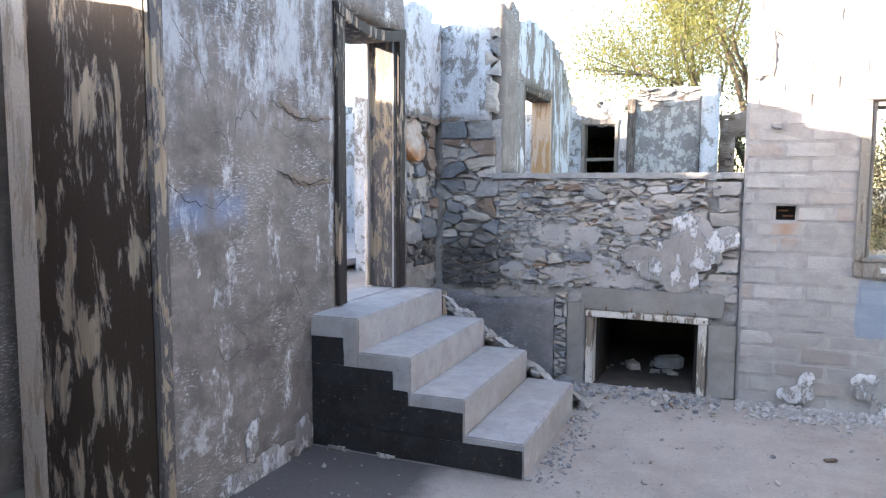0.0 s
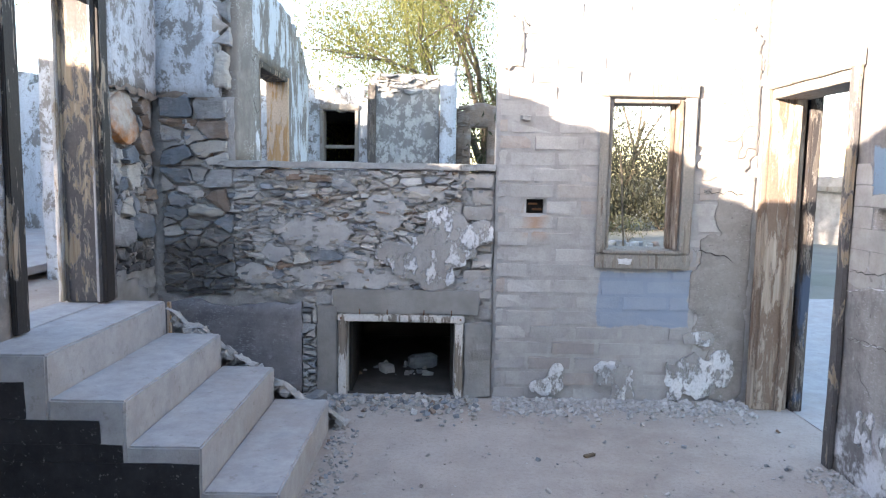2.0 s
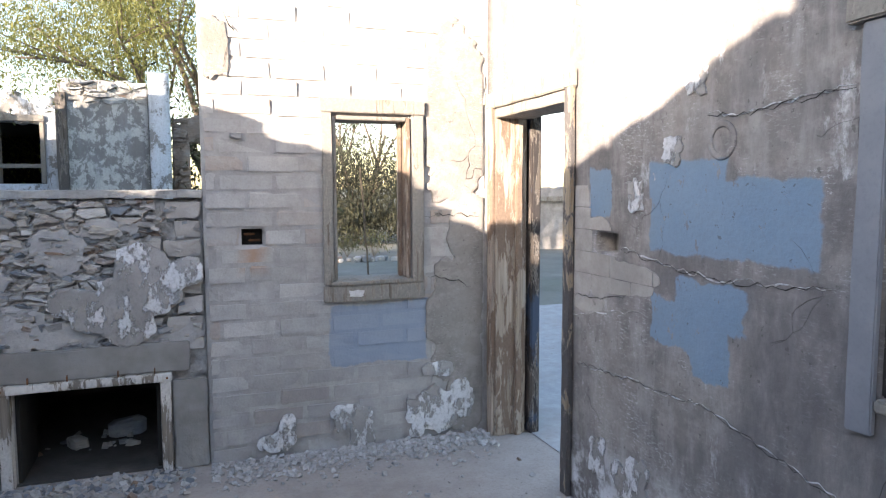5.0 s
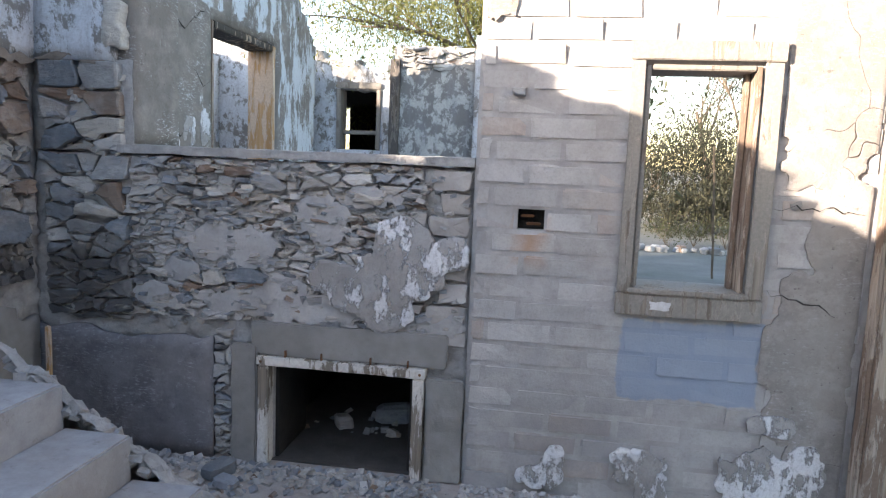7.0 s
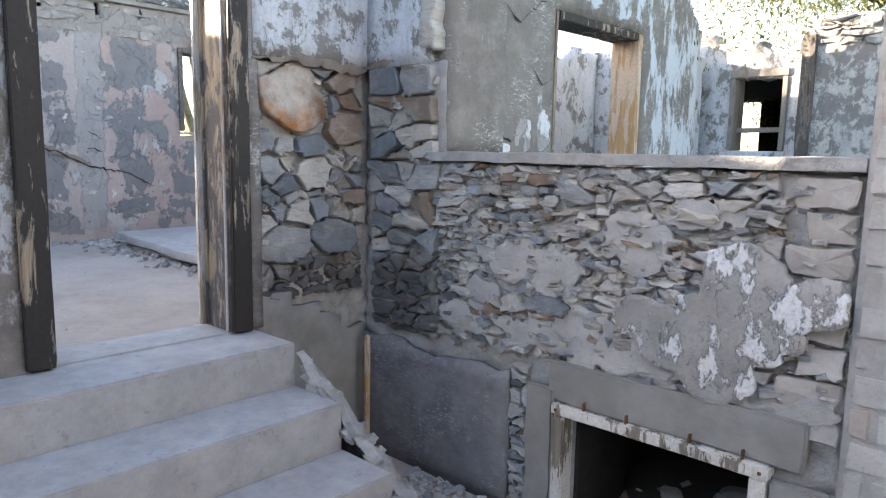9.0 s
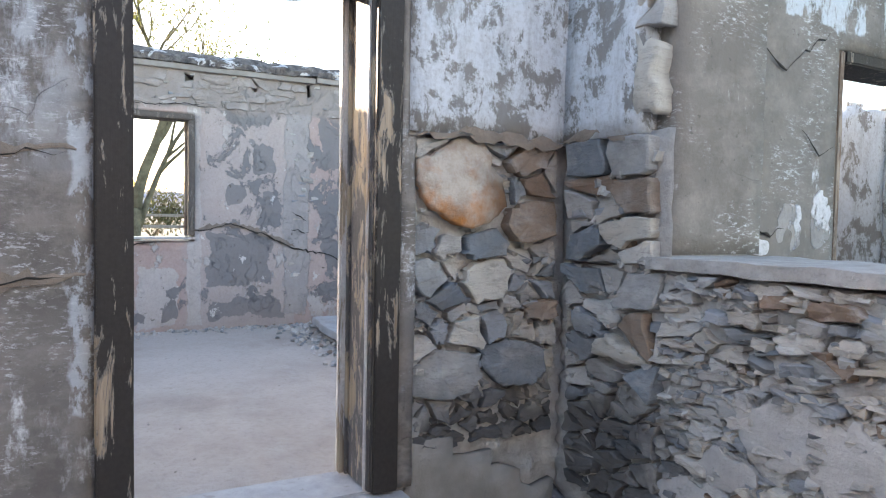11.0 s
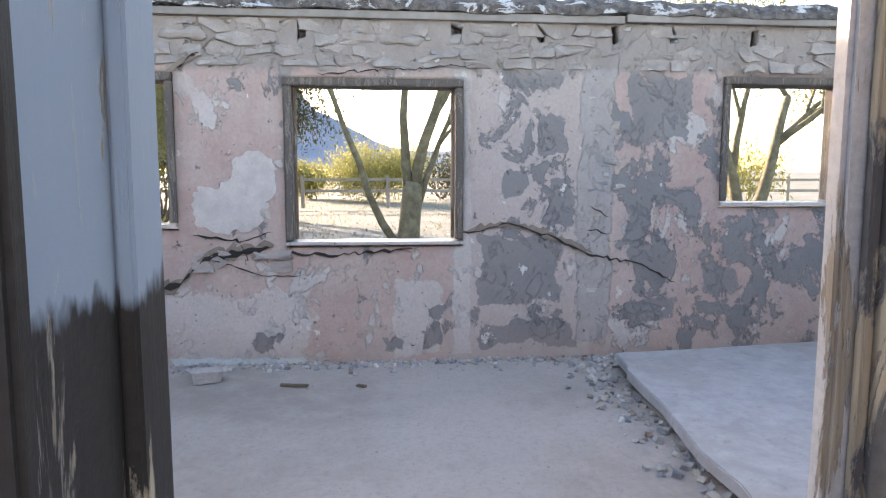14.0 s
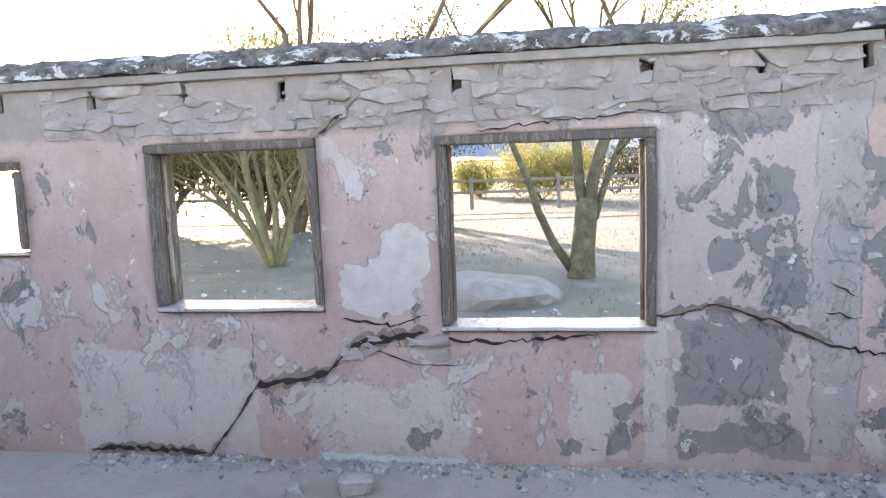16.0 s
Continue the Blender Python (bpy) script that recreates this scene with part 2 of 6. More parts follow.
def make_stone(name, island=False, tone=None, dusty=0.4):
    m = Mat(name)
    r = m.island() if island else m.rnd()
    ramp = m.node("ShaderNodeValToRGB", r)
    ramp.color_ramp.interpolation = "CONSTANT"
    els = ramp.color_ramp.elements
    tones = ((0.0, (0.35, 0.345, 0.34)), (0.16, (0.46, 0.44, 0.415)), (0.32, (0.19, 0.205, 0.225)), (0.42, (0.55, 0.535, 0.515)), (0.52, (0.40, 0.39, 0.38)), (0.68, (0.28, 0.30, 0.33)), (0.80, (0.42, 0.385, 0.345)), (0.955, (0.25, 0.175, 0.13)))
    els[0].position, els[0].color = 0.0, (*tones[0][1], 1)
    els[1].position, els[1].color = tones[1][0], (*tones[1][1], 1)
    for p, c in tones[2:]:
        e = els.new(p)
        e.color = (*c, 1)
    mid, fine = m.noise(14, 6, 0.7), m.noise(70, 4, 0.7)
    col = m.mix(m.math("MULTIPLY", m.band(mid, 0.45, 0.75), 0.45), tone or ramp.outputs[0], m.mix(0.5, tone or ramp.outputs[0], (0.45, 0.43, 0.41)))
    dust = m.band(m.noise(5, 6, 0.66, m.stretch(1, 1, 1.5, 9)), 0.50, 0.66)
    col = m.mix(m.math("MULTIPLY", dust, dusty), col, (0.53, 0.515, 0.505))
    col = m.mix(m.math("MULTIPLY", m.band(m.noise(3.0, 4, 0.6, m.stretch(1, 1, 1, 6)), 0.56, 0.70), 0.3), col, (0.11, 0.11, 0.115))
    col = m.mix(m.math("MULTIPLY", m.band(m.noise(6, 5), 0.5, 0.7), 0.4), col, (0.15, 0.14, 0.13))
    # much darker low in the court's corner
    corner_dark = m.box(m.xyz[0], m.xyz[2], -2.3, -1.58, 0.50, 1.02, 0.22, 4.0, 0.08)
    col = m.mix(m.math("MULTIPLY", corner_dark, 0.85), col, (0.06, 0.06, 0.065))
    strata = m.noise(30, 6, 0.75, m.stretch(0.5, 0.5, 2.2, 2))
    col = m.mix(m.math("MULTIPLY", m.band(strata, 0.52, 0.66), 0.35), col, (0.12, 0.115, 0.11))
    return m.done(col, 0.88, ((mid, 0.022), (strata, 0.012), (fine, 0.004)))


def make_block():
    m = Mat("adobe_block")
    r = m.rnd()
    col = m.mix(r, (0.345, 0.335, 0.325), (0.44, 0.43, 0.42))
    col = m.mix(m.band(m.math("FRACT", m.math("MULTIPLY", r, 7.3)), 0.85, 0.95), col, (0.37, 0.32, 0.285))
    mid, fine = m.noise(9, 6, 0.7), m.noise(80, 4, 0.7)
    col = m.mix(m.math("MULTIPLY", m.band(mid, 0.4, 0.75), 0.55), col, (0.49, 0.475, 0.465))
    col = m.mix(m.math("MULTIPLY", m.band(m.noise(4, 7, 0.7, m.stretch(1, 1, 1, 3)), 0.48, 0.64), 0.5), col, (0.25, 0.235, 0.23))
    col = m.mix(m.math("MULTIPLY", m.band(fine, 0.48, 0.75), 0.4), col, (0.24, 0.225, 0.215))
    x, z = m.xyz[0], m.xyz[2]
    low = m.math("MULTIPLY", m.band(m.noise(2.2, 4), 0.35, 0.65), m.band(z, 0.75, 0.45))
    col = m.mix(m.math("MULTIPLY", low, 0.65), col, (0.25, 0.24, 0.25))
    blue = m.box(x, z, 0.78, 1.37, 0.50, 0.865, 0.06, 5)
    col = m.mix(m.math("MULTIPLY", blue, 0.85), col, m.mix(mid, (0.20, 0.255, 0.34), (0.29, 0.345, 0.43)))
    rust = m.box(x, z, 0.30, 0.40, 1.10, 1.25, 0.05, 12, 0.05)
    col = m.mix(m.math("MULTIPLY", rust, 0.6), col, (0.36, 0.17, 0.06))
    return m.done(col, 0.92, ((mid, 0.008), (fine, 0.003)))


def rough_surface(name, a, b, scale=3.0, fine_scale=60, dist=0.01, rough=0.92, local=False, third=None):
    m = Mat(name, local)
    big, mid, fine = m.noise(scale * 0.35, 4, 0.6), m.noise(scale, 6, 0.68), m.noise(fine_scale, 5, 0.72)
    col = m.mix(m.band(mid, 0.35, 0.65), a, b)
    col = m.mix(m.math("MULTIPLY", m.band(big, 0.4, 0.65), 0.45), col, third or tuple(c * 0.72 for c in a))
    col = m.mix(m.math("MULTIPLY", m.band(fine, 0.5, 0.8), 0.35), col, tuple(c * 0.6 for c in a))
    return m.done(col, rough, ((mid, dist), (fine, dist * 0.35)))


def peeled(name, paint, wood_a, wood_b, amount, mixed=None, rough=0.6, scale=15, upper=None, tall=0.24):
    """Old paint flaking off grained wood, the grain along z."""
    m = Mat(name)
    grain = m.noise(30, 6, 0.7, m.stretch(1.6, 1.6, 0.06))
    wood = m.mix(m.band(grain, 0.35, 0.65), wood_a, wood_b)
    flake = m.noise(scale, 8, 0.70, m.stretch(1.4, 1.4, tall, 1.3), 0.5)
    big = m.noise(2.2, 3, 0.5)
    v = m.math("ADD", m.math("MULTIPLY", flake, 0.72), m.math("MULTIPLY", big, 0.28))
    mask = m.band(v, amount, amount + 0.012)
    fine = m.noise(70, 4, 0.7)
    coat = m.mix(m.band(fine, 0.3, 0.8), paint, tuple(c * 1.5 + 0.003 for c in paint))
    if mixed:
        coat = m.mix(m.band(m.noise(3, 5, 0.6, m.stretch(1, 1, 0.5, 5)), 0.52, 0.56), coat, mixed)
    if upper:
        line = m.math("ADD", m.xyz[2], m.math("MULTIPLY", m.noise(7, 5, 0.6, m.stretch(1, 1, 0.4)), 0.3))
        coat = m.mix(m.band(line, 1.93, 1.95), coat, upper)
    edge = m.math("MULTIPLY", m.band(v, amount - 0.02, amount), m.math("SUBTRACT", 1.0, mask))
    col = m.mix(mask, coat, wood)
    col = m.mix(m.math("MULTIPLY", edge, 0.5), col, (0.42, 0.38, 0.34))
    return m.done(col, rough, ((mask, -0.004), (grain, 0.002), (fine, 0.001)))


def leafy(name, a, b, glow=0.45):
    """Thin leaves that let some of the light behind them through."""
    m = Mat(name)
    col = m.mix(m.island(), a, b)
    m.done(col, 0.6, ())
    thin = m.node("ShaderNodeBsdfTranslucent", col)
    both = m.node("ShaderNodeMixShader", glow, m.bsdf.outputs[0], thin.outputs[0])
    m.nt.links.new(both.outputs[0], m.nt.nodes["Material Output"].inputs["Surface"])
    return m.m


PLASTER_W = plaster("grey_plaster", (0.232, 0.212, 0.197), (0.12, 0.11, 0.105), (0.62, 0.64, 0.67), 0.565, blue_graffiti)
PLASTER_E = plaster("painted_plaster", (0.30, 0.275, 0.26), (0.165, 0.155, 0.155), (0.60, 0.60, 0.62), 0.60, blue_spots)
def end_whitewash(m, col):
    mask = m.math("MAXIMUM", m.box(m.xyz[1], m.xyz[2], 7.05, 8.4, 0.5, 3.2, 0.1, 4), m.box(m.xyz[1], m.xyz[2], 5.6, 8.4, 2.42, 3.4, 0.12, 4))
    k = m.math("MULTIPLY", mask, m.band(m.noise(6, 8, 0.72, m.stretch(1, 1, 0.4, 2)), 0.47, 0.52))
    return m.mix(k, col, (0.52, 0.56, 0.60))


PLASTER_U = plaster("smooth_grey_plaster", (0.235, 0.215, 0.195), (0.175, 0.16, 0.145), (0.74, 0.76, 0.79), 0.60, end_whitewash)
PLASTER_DARK = plaster("sooty_render", (0.20, 0.195, 0.205), (0.12, 0.12, 0.135), (0.38, 0.39, 0.41), 0.60)
PINK = make_pink()
BLOTCH = make_blotchy()
PATCHY = make_blotchy("patchy_lime_plaster", (0.42, 0.42, 0.40), (0.55, 0.55, 0.53), 0.485, 10)
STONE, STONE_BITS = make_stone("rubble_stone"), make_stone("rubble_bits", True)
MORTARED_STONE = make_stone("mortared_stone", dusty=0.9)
PALE_STONE, BLUE_STONE = make_stone("pale_stone", tone=(0.50, 0.47, 0.42)), make_stone("blue_grey_stone", tone=(0.17, 0.195, 0.225))
BROWN_STONE, GREY_STONE = make_stone("brown_stone", tone=(0.27, 0.20, 0.155)), make_stone("grey_stone", tone=(0.30, 0.30, 0.30))
BLOCK = make_block()
MORTAR = rough_surface("mortar", (0.32, 0.31, 0.30), (0.48, 0.47, 0.46), 14, 70, 0.03, third=(0.36, 0.355, 0.355))
SMEAR = rough_surface("smeared_mortar", (0.36, 0.352, 0.35), (0.48, 0.47, 0.462), 8, 60, 0.02, third=(0.28, 0.275, 0.275))


def make_joint():
    m = Mat("block_joint")
    mid, fine = m.noise(9, 6, 0.7), m.noise(80, 4, 0.7)
    col = m.mix(m.band(mid, 0.35, 0.65), (0.30, 0.288, 0.28), (0.40, 0.388, 0.38))
    blue = m.box(m.xyz[0], m.xyz[2], 0.78, 1.37, 0.50, 0.865, 0.06, 5)
    col = m.mix(blue, col, m.mix(mid, (0.21, 0.255, 0.33), (0.28, 0.33, 0.41)))
    return m.done(col, 0.92, ((mid, 0.01), (fine, 0.003)))


BLOCK_JOINT = make_joint()
def make_concrete():
    m = Mat("concrete")
    big, mid, fine = m.noise(1.6, 6, 0.66), m.noise(8, 8, 0.72), m.noise(90, 5, 0.74)
    col = m.mix(m.band(mid, 0.38, 0.66), (0.315, 0.313, 0.32), (0.42, 0.418, 0.425))
    col = m.mix(m.math("MULTIPLY", m.band(big, 0.47, 0.62), 0.55), col, (0.32, 0.29, 0.27))
    col = m.mix(m.math("MULTIPLY", m.band(m.noise(16, 6, 0.7, m.stretch(1, 1, 1, 5)), 0.60, 0.66), 0.6), col, (0.24, 0.225, 0.21))
    col = m.mix(m.math("MULTIPLY", m.band(fine, 0.5, 0.75), 0.35), col, (0.26, 0.25, 0.24))
    return m.done(col, 0.88, ((mid, 0.006), (fine, 0.002)))


CONCRETE = make_concrete()
CONCRETE_DARK = rough_surface("stained_concrete", (0.22, 0.21, 0.20), (0.32, 0.31, 0.30), 5, 80, 0.008)
def make_tar():
    m = Mat("black_paint_on_concrete")
    mid, fine = m.noise(7, 8, 0.72), m.noise(60, 5, 0.72)
    col = m.mix(m.band(mid, 0.35, 0.65), (0.014, 0.014, 0.016), (0.036, 0.035, 0.038))
    worn = m.math("MAXIMUM", m.band(m.noise(11, 8, 0.74, m.stretch(1, 1, 1, 3), 0.4), 0.66, 0.675), m.math("MULTIPLY", m.band(m.noise(45, 5, 0.7), 0.63, 0.67), 0.5))
    col = m.mix(worn, col, m.mix(fine, (0.17, 0.16, 0.16), (0.34, 0.33, 0.33)))
    return m.done(col, 0.6, ((mid, 0.012), (worn, -0.004), (fine, 0.002)))


TAR = make_tar()
def make_dirt():
    m = Mat("packed_dirt")
    big, mid, fine, grit = m.noise(0.9, 5, 0.62), m.noise(5, 8, 0.7), m.noise(45, 6, 0.75), m.noise(160, 3, 0.7)
    col = m.mix(m.band(big, 0.38, 0.62), (0.33, 0.29, 0.262), (0.43, 0.392, 0.363))
    col = m.mix(m.math("MULTIPLY", m.band(mid, 0.42, 0.68), 0.55), col, (0.47, 0.433, 0.405))
    col = m.mix(m.math("MULTIPLY", m.band(fine, 0.48, 0.68), 0.45), col, (0.25, 0.225, 0.21))
    col = m.mix(m.math("MULTIPLY", m.band(grit, 0.60, 0.72), 0.5), col, (0.20, 0.18, 0.17))
    # darker floor around the foot of the stair
    foot_dark = m.box(m.xyz[0], m.xyz[1], -2.4, -1.30, 1.6, 3.30, 0.22, 3.0, 0.12)
    col = m.mix(m.math("MULTIPLY", foot_dark, 0.95), col, m.mix(fine, (0.07, 0.066, 0.066), (0.16, 0.15, 0.148)))
    return m.done(col, 0.95, ((mid, 0.02), (fine, 0.008), (grit, 0.003)))


DIRT = make_dirt()
SAND = rough_surface("desert_ground", (0.145, 0.138, 0.122), (0.22, 0.21, 0.188), 0.8, 30, 0.03, third=(0.095, 0.115, 0.075))
OLD_DOOR = peeled("old_black_door_paint", (0.050, 0.034, 0.025), (0.31, 0.23, 0.155), (0.54, 0.43, 0.32), 0.538, scale=6, tall=0.34)
BLEACHED = peeled("bleached_stile_paint", (0.50, 0.43, 0.36), (0.34, 0.26, 0.18), (0.55, 0.46, 0.37), 0.55, rough=0.85)
BLACK_WOOD = peeled("black_painted_wood", (0.022, 0.019, 0.018), (0.22, 0.16, 0.11), (0.42, 0.34, 0.26), 0.555)
LEFT_JAMB = peeled("two_tone_jamb_paint", (0.022, 0.019, 0.018), (0.24, 0.17, 0.11), (0.44, 0.36, 0.27), 0.545, upper=(0.24, 0.29, 0.36))
PEELED_WOOD = peeled("peeling_timber", (0.075, 0.07, 0.07), (0.22, 0.165, 0.11), (0.40, 0.335, 0.255), 0.522, scale=13, tall=0.42)
PALE_BEAD = peeled("worn_pale_bead", (0.34, 0.335, 0.34), (0.16, 0.12, 0.09), (0.38, 0.33, 0.27), 0.55, rough=0.35)
DARK_WOOD = peeled("dark_weathered_timber", (0.085, 0.075, 0.068), (0.06, 0.048, 0.04), (0.22, 0.19, 0.16), 0.54, rough=0.85)
GREY_WOOD = peeled("weathered_timber", (0.195, 0.182, 0.165), (0.13, 0.105, 0.085), (0.28, 0.25, 0.215), 0.54, rough=0.85)
ORANGE_WOOD = peeled("sun_bleached_timber", (0.48, 0.37, 0.28), (0.42, 0.24, 0.11), (0.54, 0.36, 0.20), 0.5, rough=0.85)
BROWN_WOOD = peeled("rusty_brown_timber", (0.145, 0.105, 0.08), (0.25, 0.195, 0.15), (0.42, 0.365, 0.31), 0.515, rough=0.85)
BLOTCHY_POST = peeled("blotchy_post_paint", (0.03, 0.026, 0.026), (0.06, 0.048, 0.04), (0.12, 0.105, 0.095), 0.53, mixed=(0.05, 0.07, 0.11), rough=0.8, scale=9)
WHITE_WOOD = peeled("flaking_white_paint", (0.48, 0.46, 0.435), (0.13, 0.11, 0.09), (0.27, 0.23, 0.19), 0.51, rough=0.8)
BROWN_PLASTER = plaster("brown_cement_plaster", (0.285, 0.265, 0.25), (0.21, 0.195, 0.185), (0.50, 0.50, 0.51), 0.62)
BLUE_GREY = rough_surface("blue_grey_paint", (0.21, 0.22, 0.25), (0.26, 0.27, 0.30), 4, 60, 0.003, 0.7)
def make_flake(name, amount):
    m = Mat(name)
    mid, fine = m.noise(9, 8, 0.72, m.stretch(1, 1, 0.6)), m.noise(60, 5, 0.72)
    col = m.mix(m.band(m.noise(4, 4), 0.35, 0.65), (0.29, 0.275, 0.265), (0.40, 0.385, 0.375))
    white = m.band(mid, amount, amount + 0.04)
    col = m.mix(white, col, (0.70, 0.70, 0.72))
    col = m.mix(m.math("MULTIPLY", m.band(fine, 0.48, 0.7), 0.5), col, (0.24, 0.23, 0.22))
    return m.done(col, 0.9, ((mid, 0.03), (white, 0.004), (fine, 0.004)))


PATCH, FOOT_FLAKE = make_flake("plaster_remains", 0.51), make_flake("whitewash_remains", 0.47)
WHITE_FLAKE = rough_surface("worn_white_paint", (0.36, 0.345, 0.33), (0.68, 0.68, 0.70), 9, 60, 0.018, third=(0.27, 0.255, 0.245))
def make_cap():
    m = Mat("tarred_parapet")
    flake = m.noise(9, 8, 0.72, m.stretch(1, 0.6, 1.2, 2), 0.4)
    mid, fine = m.noise(14, 6, 0.7), m.noise(60, 5, 0.72)
    col = m.mix(m.band(mid, 0.38, 0.62), (0.045, 0.043, 0.045), (0.17, 0.155, 0.145))
    white = m.band(flake, 0.56, 0.575)
    col = m.mix(white, col, m.mix(mid, (0.42, 0.43, 0.45), (0.60, 0.61, 0.63)))
    col = m.mix(m.math("MULTIPLY", m.band(fine, 0.5, 0.72), 0.4), col, (0.15, 0.14, 0.135))
    return m.done(col, 0.85, ((mid, 0.03), (white, 0.006), (fine, 0.004)))


CAP = make_cap()
BARK = rough_surface("palo_verde_bark", (0.11, 0.10, 0.065), (0.20, 0.185, 0.125), 9, 50, 0.03, third=(0.045, 0.04, 0.032))
GREEN_BARK = rough_surface("green_palo_verde_bark", (0.17, 0.16, 0.085), (0.27, 0.25, 0.15), 9, 50, 0.02, third=(0.11, 0.10, 0.06))
BARK_DARK = rough_surface("dark_bark", (0.10, 0.08, 0.06), (0.19, 0.15, 0.11), 9, 50, 0.02)
LEAF = leafy("palo_verde_leaf", (0.10, 0.115, 0.03), (0.19, 0.185, 0.055), 0.25)
OLIVE_LEAF = leafy("feathery_palo_verde_leaf", (0.13, 0.125, 0.05), (0.23, 0.21, 0.09), 0.35)
LEAF_DARK = leafy("mesquite_leaf", (0.035, 0.04, 0.022), (0.085, 0.09, 0.04), 0.2)
BUSH_LEAF = leafy("creosote_leaf", (0.20, 0.20, 0.06), (0.30, 0.28, 0.09), 0.3)
GRASS_LEAF = leafy("thin_green_grass", (0.10, 0.13, 0.06), (0.18, 0.20, 0.10), 0.2)
THICKET_LEAF = leafy("thicket_leaf", (0.020, 0.022, 0.014), (0.055, 0.055, 0.03), 0.1)
RUST = rough_surface("rusty_iron", (0.10, 0.045, 0.02), (0.20, 0.09, 0.04), 12, 60, 0.004, 0.7)
# near-black colour that stands for shade in recesses, closed rooms and cracks
DEEP_SHADE = rough_surface("deep_shade", (0.022, 0.02, 0.018), (0.04, 0.036, 0.033), 5, 60, 0.02)
def make_orange():
    m = Mat("rust_stained_boulder")
    mid, fine = m.noise(11, 7, 0.7), m.noise(60, 5, 0.72)
    v = m.math("ADD", m.math("MULTIPLY", m.xyz[2], -1.6), m.math("MULTIPLY", m.noise(5, 5, 0.65), 1.4))
    col = m.mix(m.band(v, -2.15, -1.90), (0.47, 0.43, 0.385), (0.46, 0.20, 0.07))
    scorch = m.box(m.xyz[1], m.xyz[2], 4.56, 4.75, 1.50, 1.80, 0.10, 5, 0.05)
    col = m.mix(m.math("MULTIPLY", scorch, 0.75), col, (0.10, 0.075, 0.06))
    col = m.mix(m.math("MULTIPLY", m.band(mid, 0.45, 0.7), 0.6), col, (0.24, 0.13, 0.075))
    return m.done(col, 0.9, ((mid, 0.025), (fine, 0.004)))


ORANGE_STONE = make_orange()
BARE_COURSE = rough_surface("bare_course", (0.265, 0.24, 0.226), (0.39, 0.36, 0.342), 7, 60, 0.02, third=(0.21, 0.195, 0.188))
BARE = rough_surface("brown_undercoat", (0.19, 0.155, 0.13), (0.27, 0.23, 0.195), 14, 70, 0.015)
BARE_BLOCK = rough_surface("bare_adobe_block", (0.335, 0.315, 0.295), (0.43, 0.41, 0.395), 9, 70, 0.008)
CHIPS = rough_surface("plaster_crumbs", (0.33, 0.31, 0.295), (0.54, 0.53, 0.52), 25, 80, 0.005)
# dirt with the crawl space's shade put into its colour
SHADED_DIRT = rough_surface("shadowed_dirt", (0.06, 0.055, 0.05), (0.10, 0.092, 0.085), 5, 60, 0.02)
GRIT = rough_surface("grit", (0.32, 0.29, 0.27), (0.42, 0.39, 0.37), 9, 60, 0.01)
# aerial haze is put into the hill's blue colour
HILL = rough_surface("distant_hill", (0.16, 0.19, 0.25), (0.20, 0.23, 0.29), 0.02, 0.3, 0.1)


# ---------------- helpers ----------------
def thing(name, at, label, category, group="", kind=""):
    ob = new(name)
    ob.location = at
    ob.empty_display_size = 0.1
    return tagged(ob, label, category, group, kind)


def mesh_of(bm, material, name, normals=True):
    if normals:
        bmesh.ops.recalc_face_normals(bm, faces=bm.faces)
    me = bpy.data.meshes.new(name)
    bm.to_mesh(me)
    bm.free()
    me.materials.append(material)
    return me


def part(name, bm, material, parent=None, label="", smooth=False):
    """Links a bmesh, made in world metres, as one mesh object under a thing or part."""
    ob = new(name, mesh_of(bm, material, name))
    if smooth:
        ob.data.shade_smooth()
    if parent is not None:
        ob.parent = parent
        base, p = Vector((0, 0, 0)), parent
        while p is not None:
            base += p.location
            p = p.parent
        ob.location = -base
    if label:
        ob["label"] = label
    return ob


def box_into(bm, x0, x1, y0, y1, z0, z1, bevel=0.0, jit=0.0, cuts=0):
    made = bmesh.ops.create_cube(bm, size=1.0)["verts"]
    for v in made:
        v.co = Vector((x0 + (v.co.x + 0.5) * (x1 - x0), y0 + (v.co.y + 0.5) * (y1 - y0), z0 + (v.co.z + 0.5) * (z1 - z0)))
    edges = list({e for v in made for e in v.link_edges})
    if cuts:
        bmesh.ops.subdivide_edges(bm, edges=edges, cuts=cuts, use_grid_fill=True)
    if bevel:
        edges = [e for e in bm.edges if len(e.link_faces) == 2 and e.calc_face_angle(0) > 1.0]
        bmesh.ops.bevel(bm, geom=edges, offset=bevel, segments=2, affect="EDGES", clamp_overlap=True)
    if jit:
        for v in bm.verts:
            v.co += noise.noise_vector(v.co * 9) * jit
    return bm


def box(x0, x1, y0, y1, z0, z1, bevel=0.0, jit=0.0, cuts=0):
    return box_into(bmesh.new(), x0, x1, y0, y1, z0, z1, bevel, jit, cuts)


def timber(x0, x1, y0, y1, z0, z1, jit=0.004):
    """A worn timber: slightly bent, with rounded arrises."""
    dims = (x1 - x0, y1 - y0, z1 - z0)
    axis = dims.index(max(dims))
    bm = bmesh.new()
    box_into(bm, x0, x1, y0, y1, z0, z1, min(0.006, min(dims) * 0.2))
    n = max(2, int(dims[axis] / 0.09))
    lo = (x0, y0, z0)[axis]
    for i in range(1, n):
        co, no = [0, 0, 0], [0, 0, 0]
        co[axis], no[axis] = lo + dims[axis] * i / n, 1
        bmesh.ops.bisect_plane(bm, geom=bm.verts[:] + bm.edges[:] + bm.faces[:], plane_co=co, plane_no=no)
    for v in bm.verts:
        v.co += noise.noise_vector(v.co * 5) * jit
    return bm


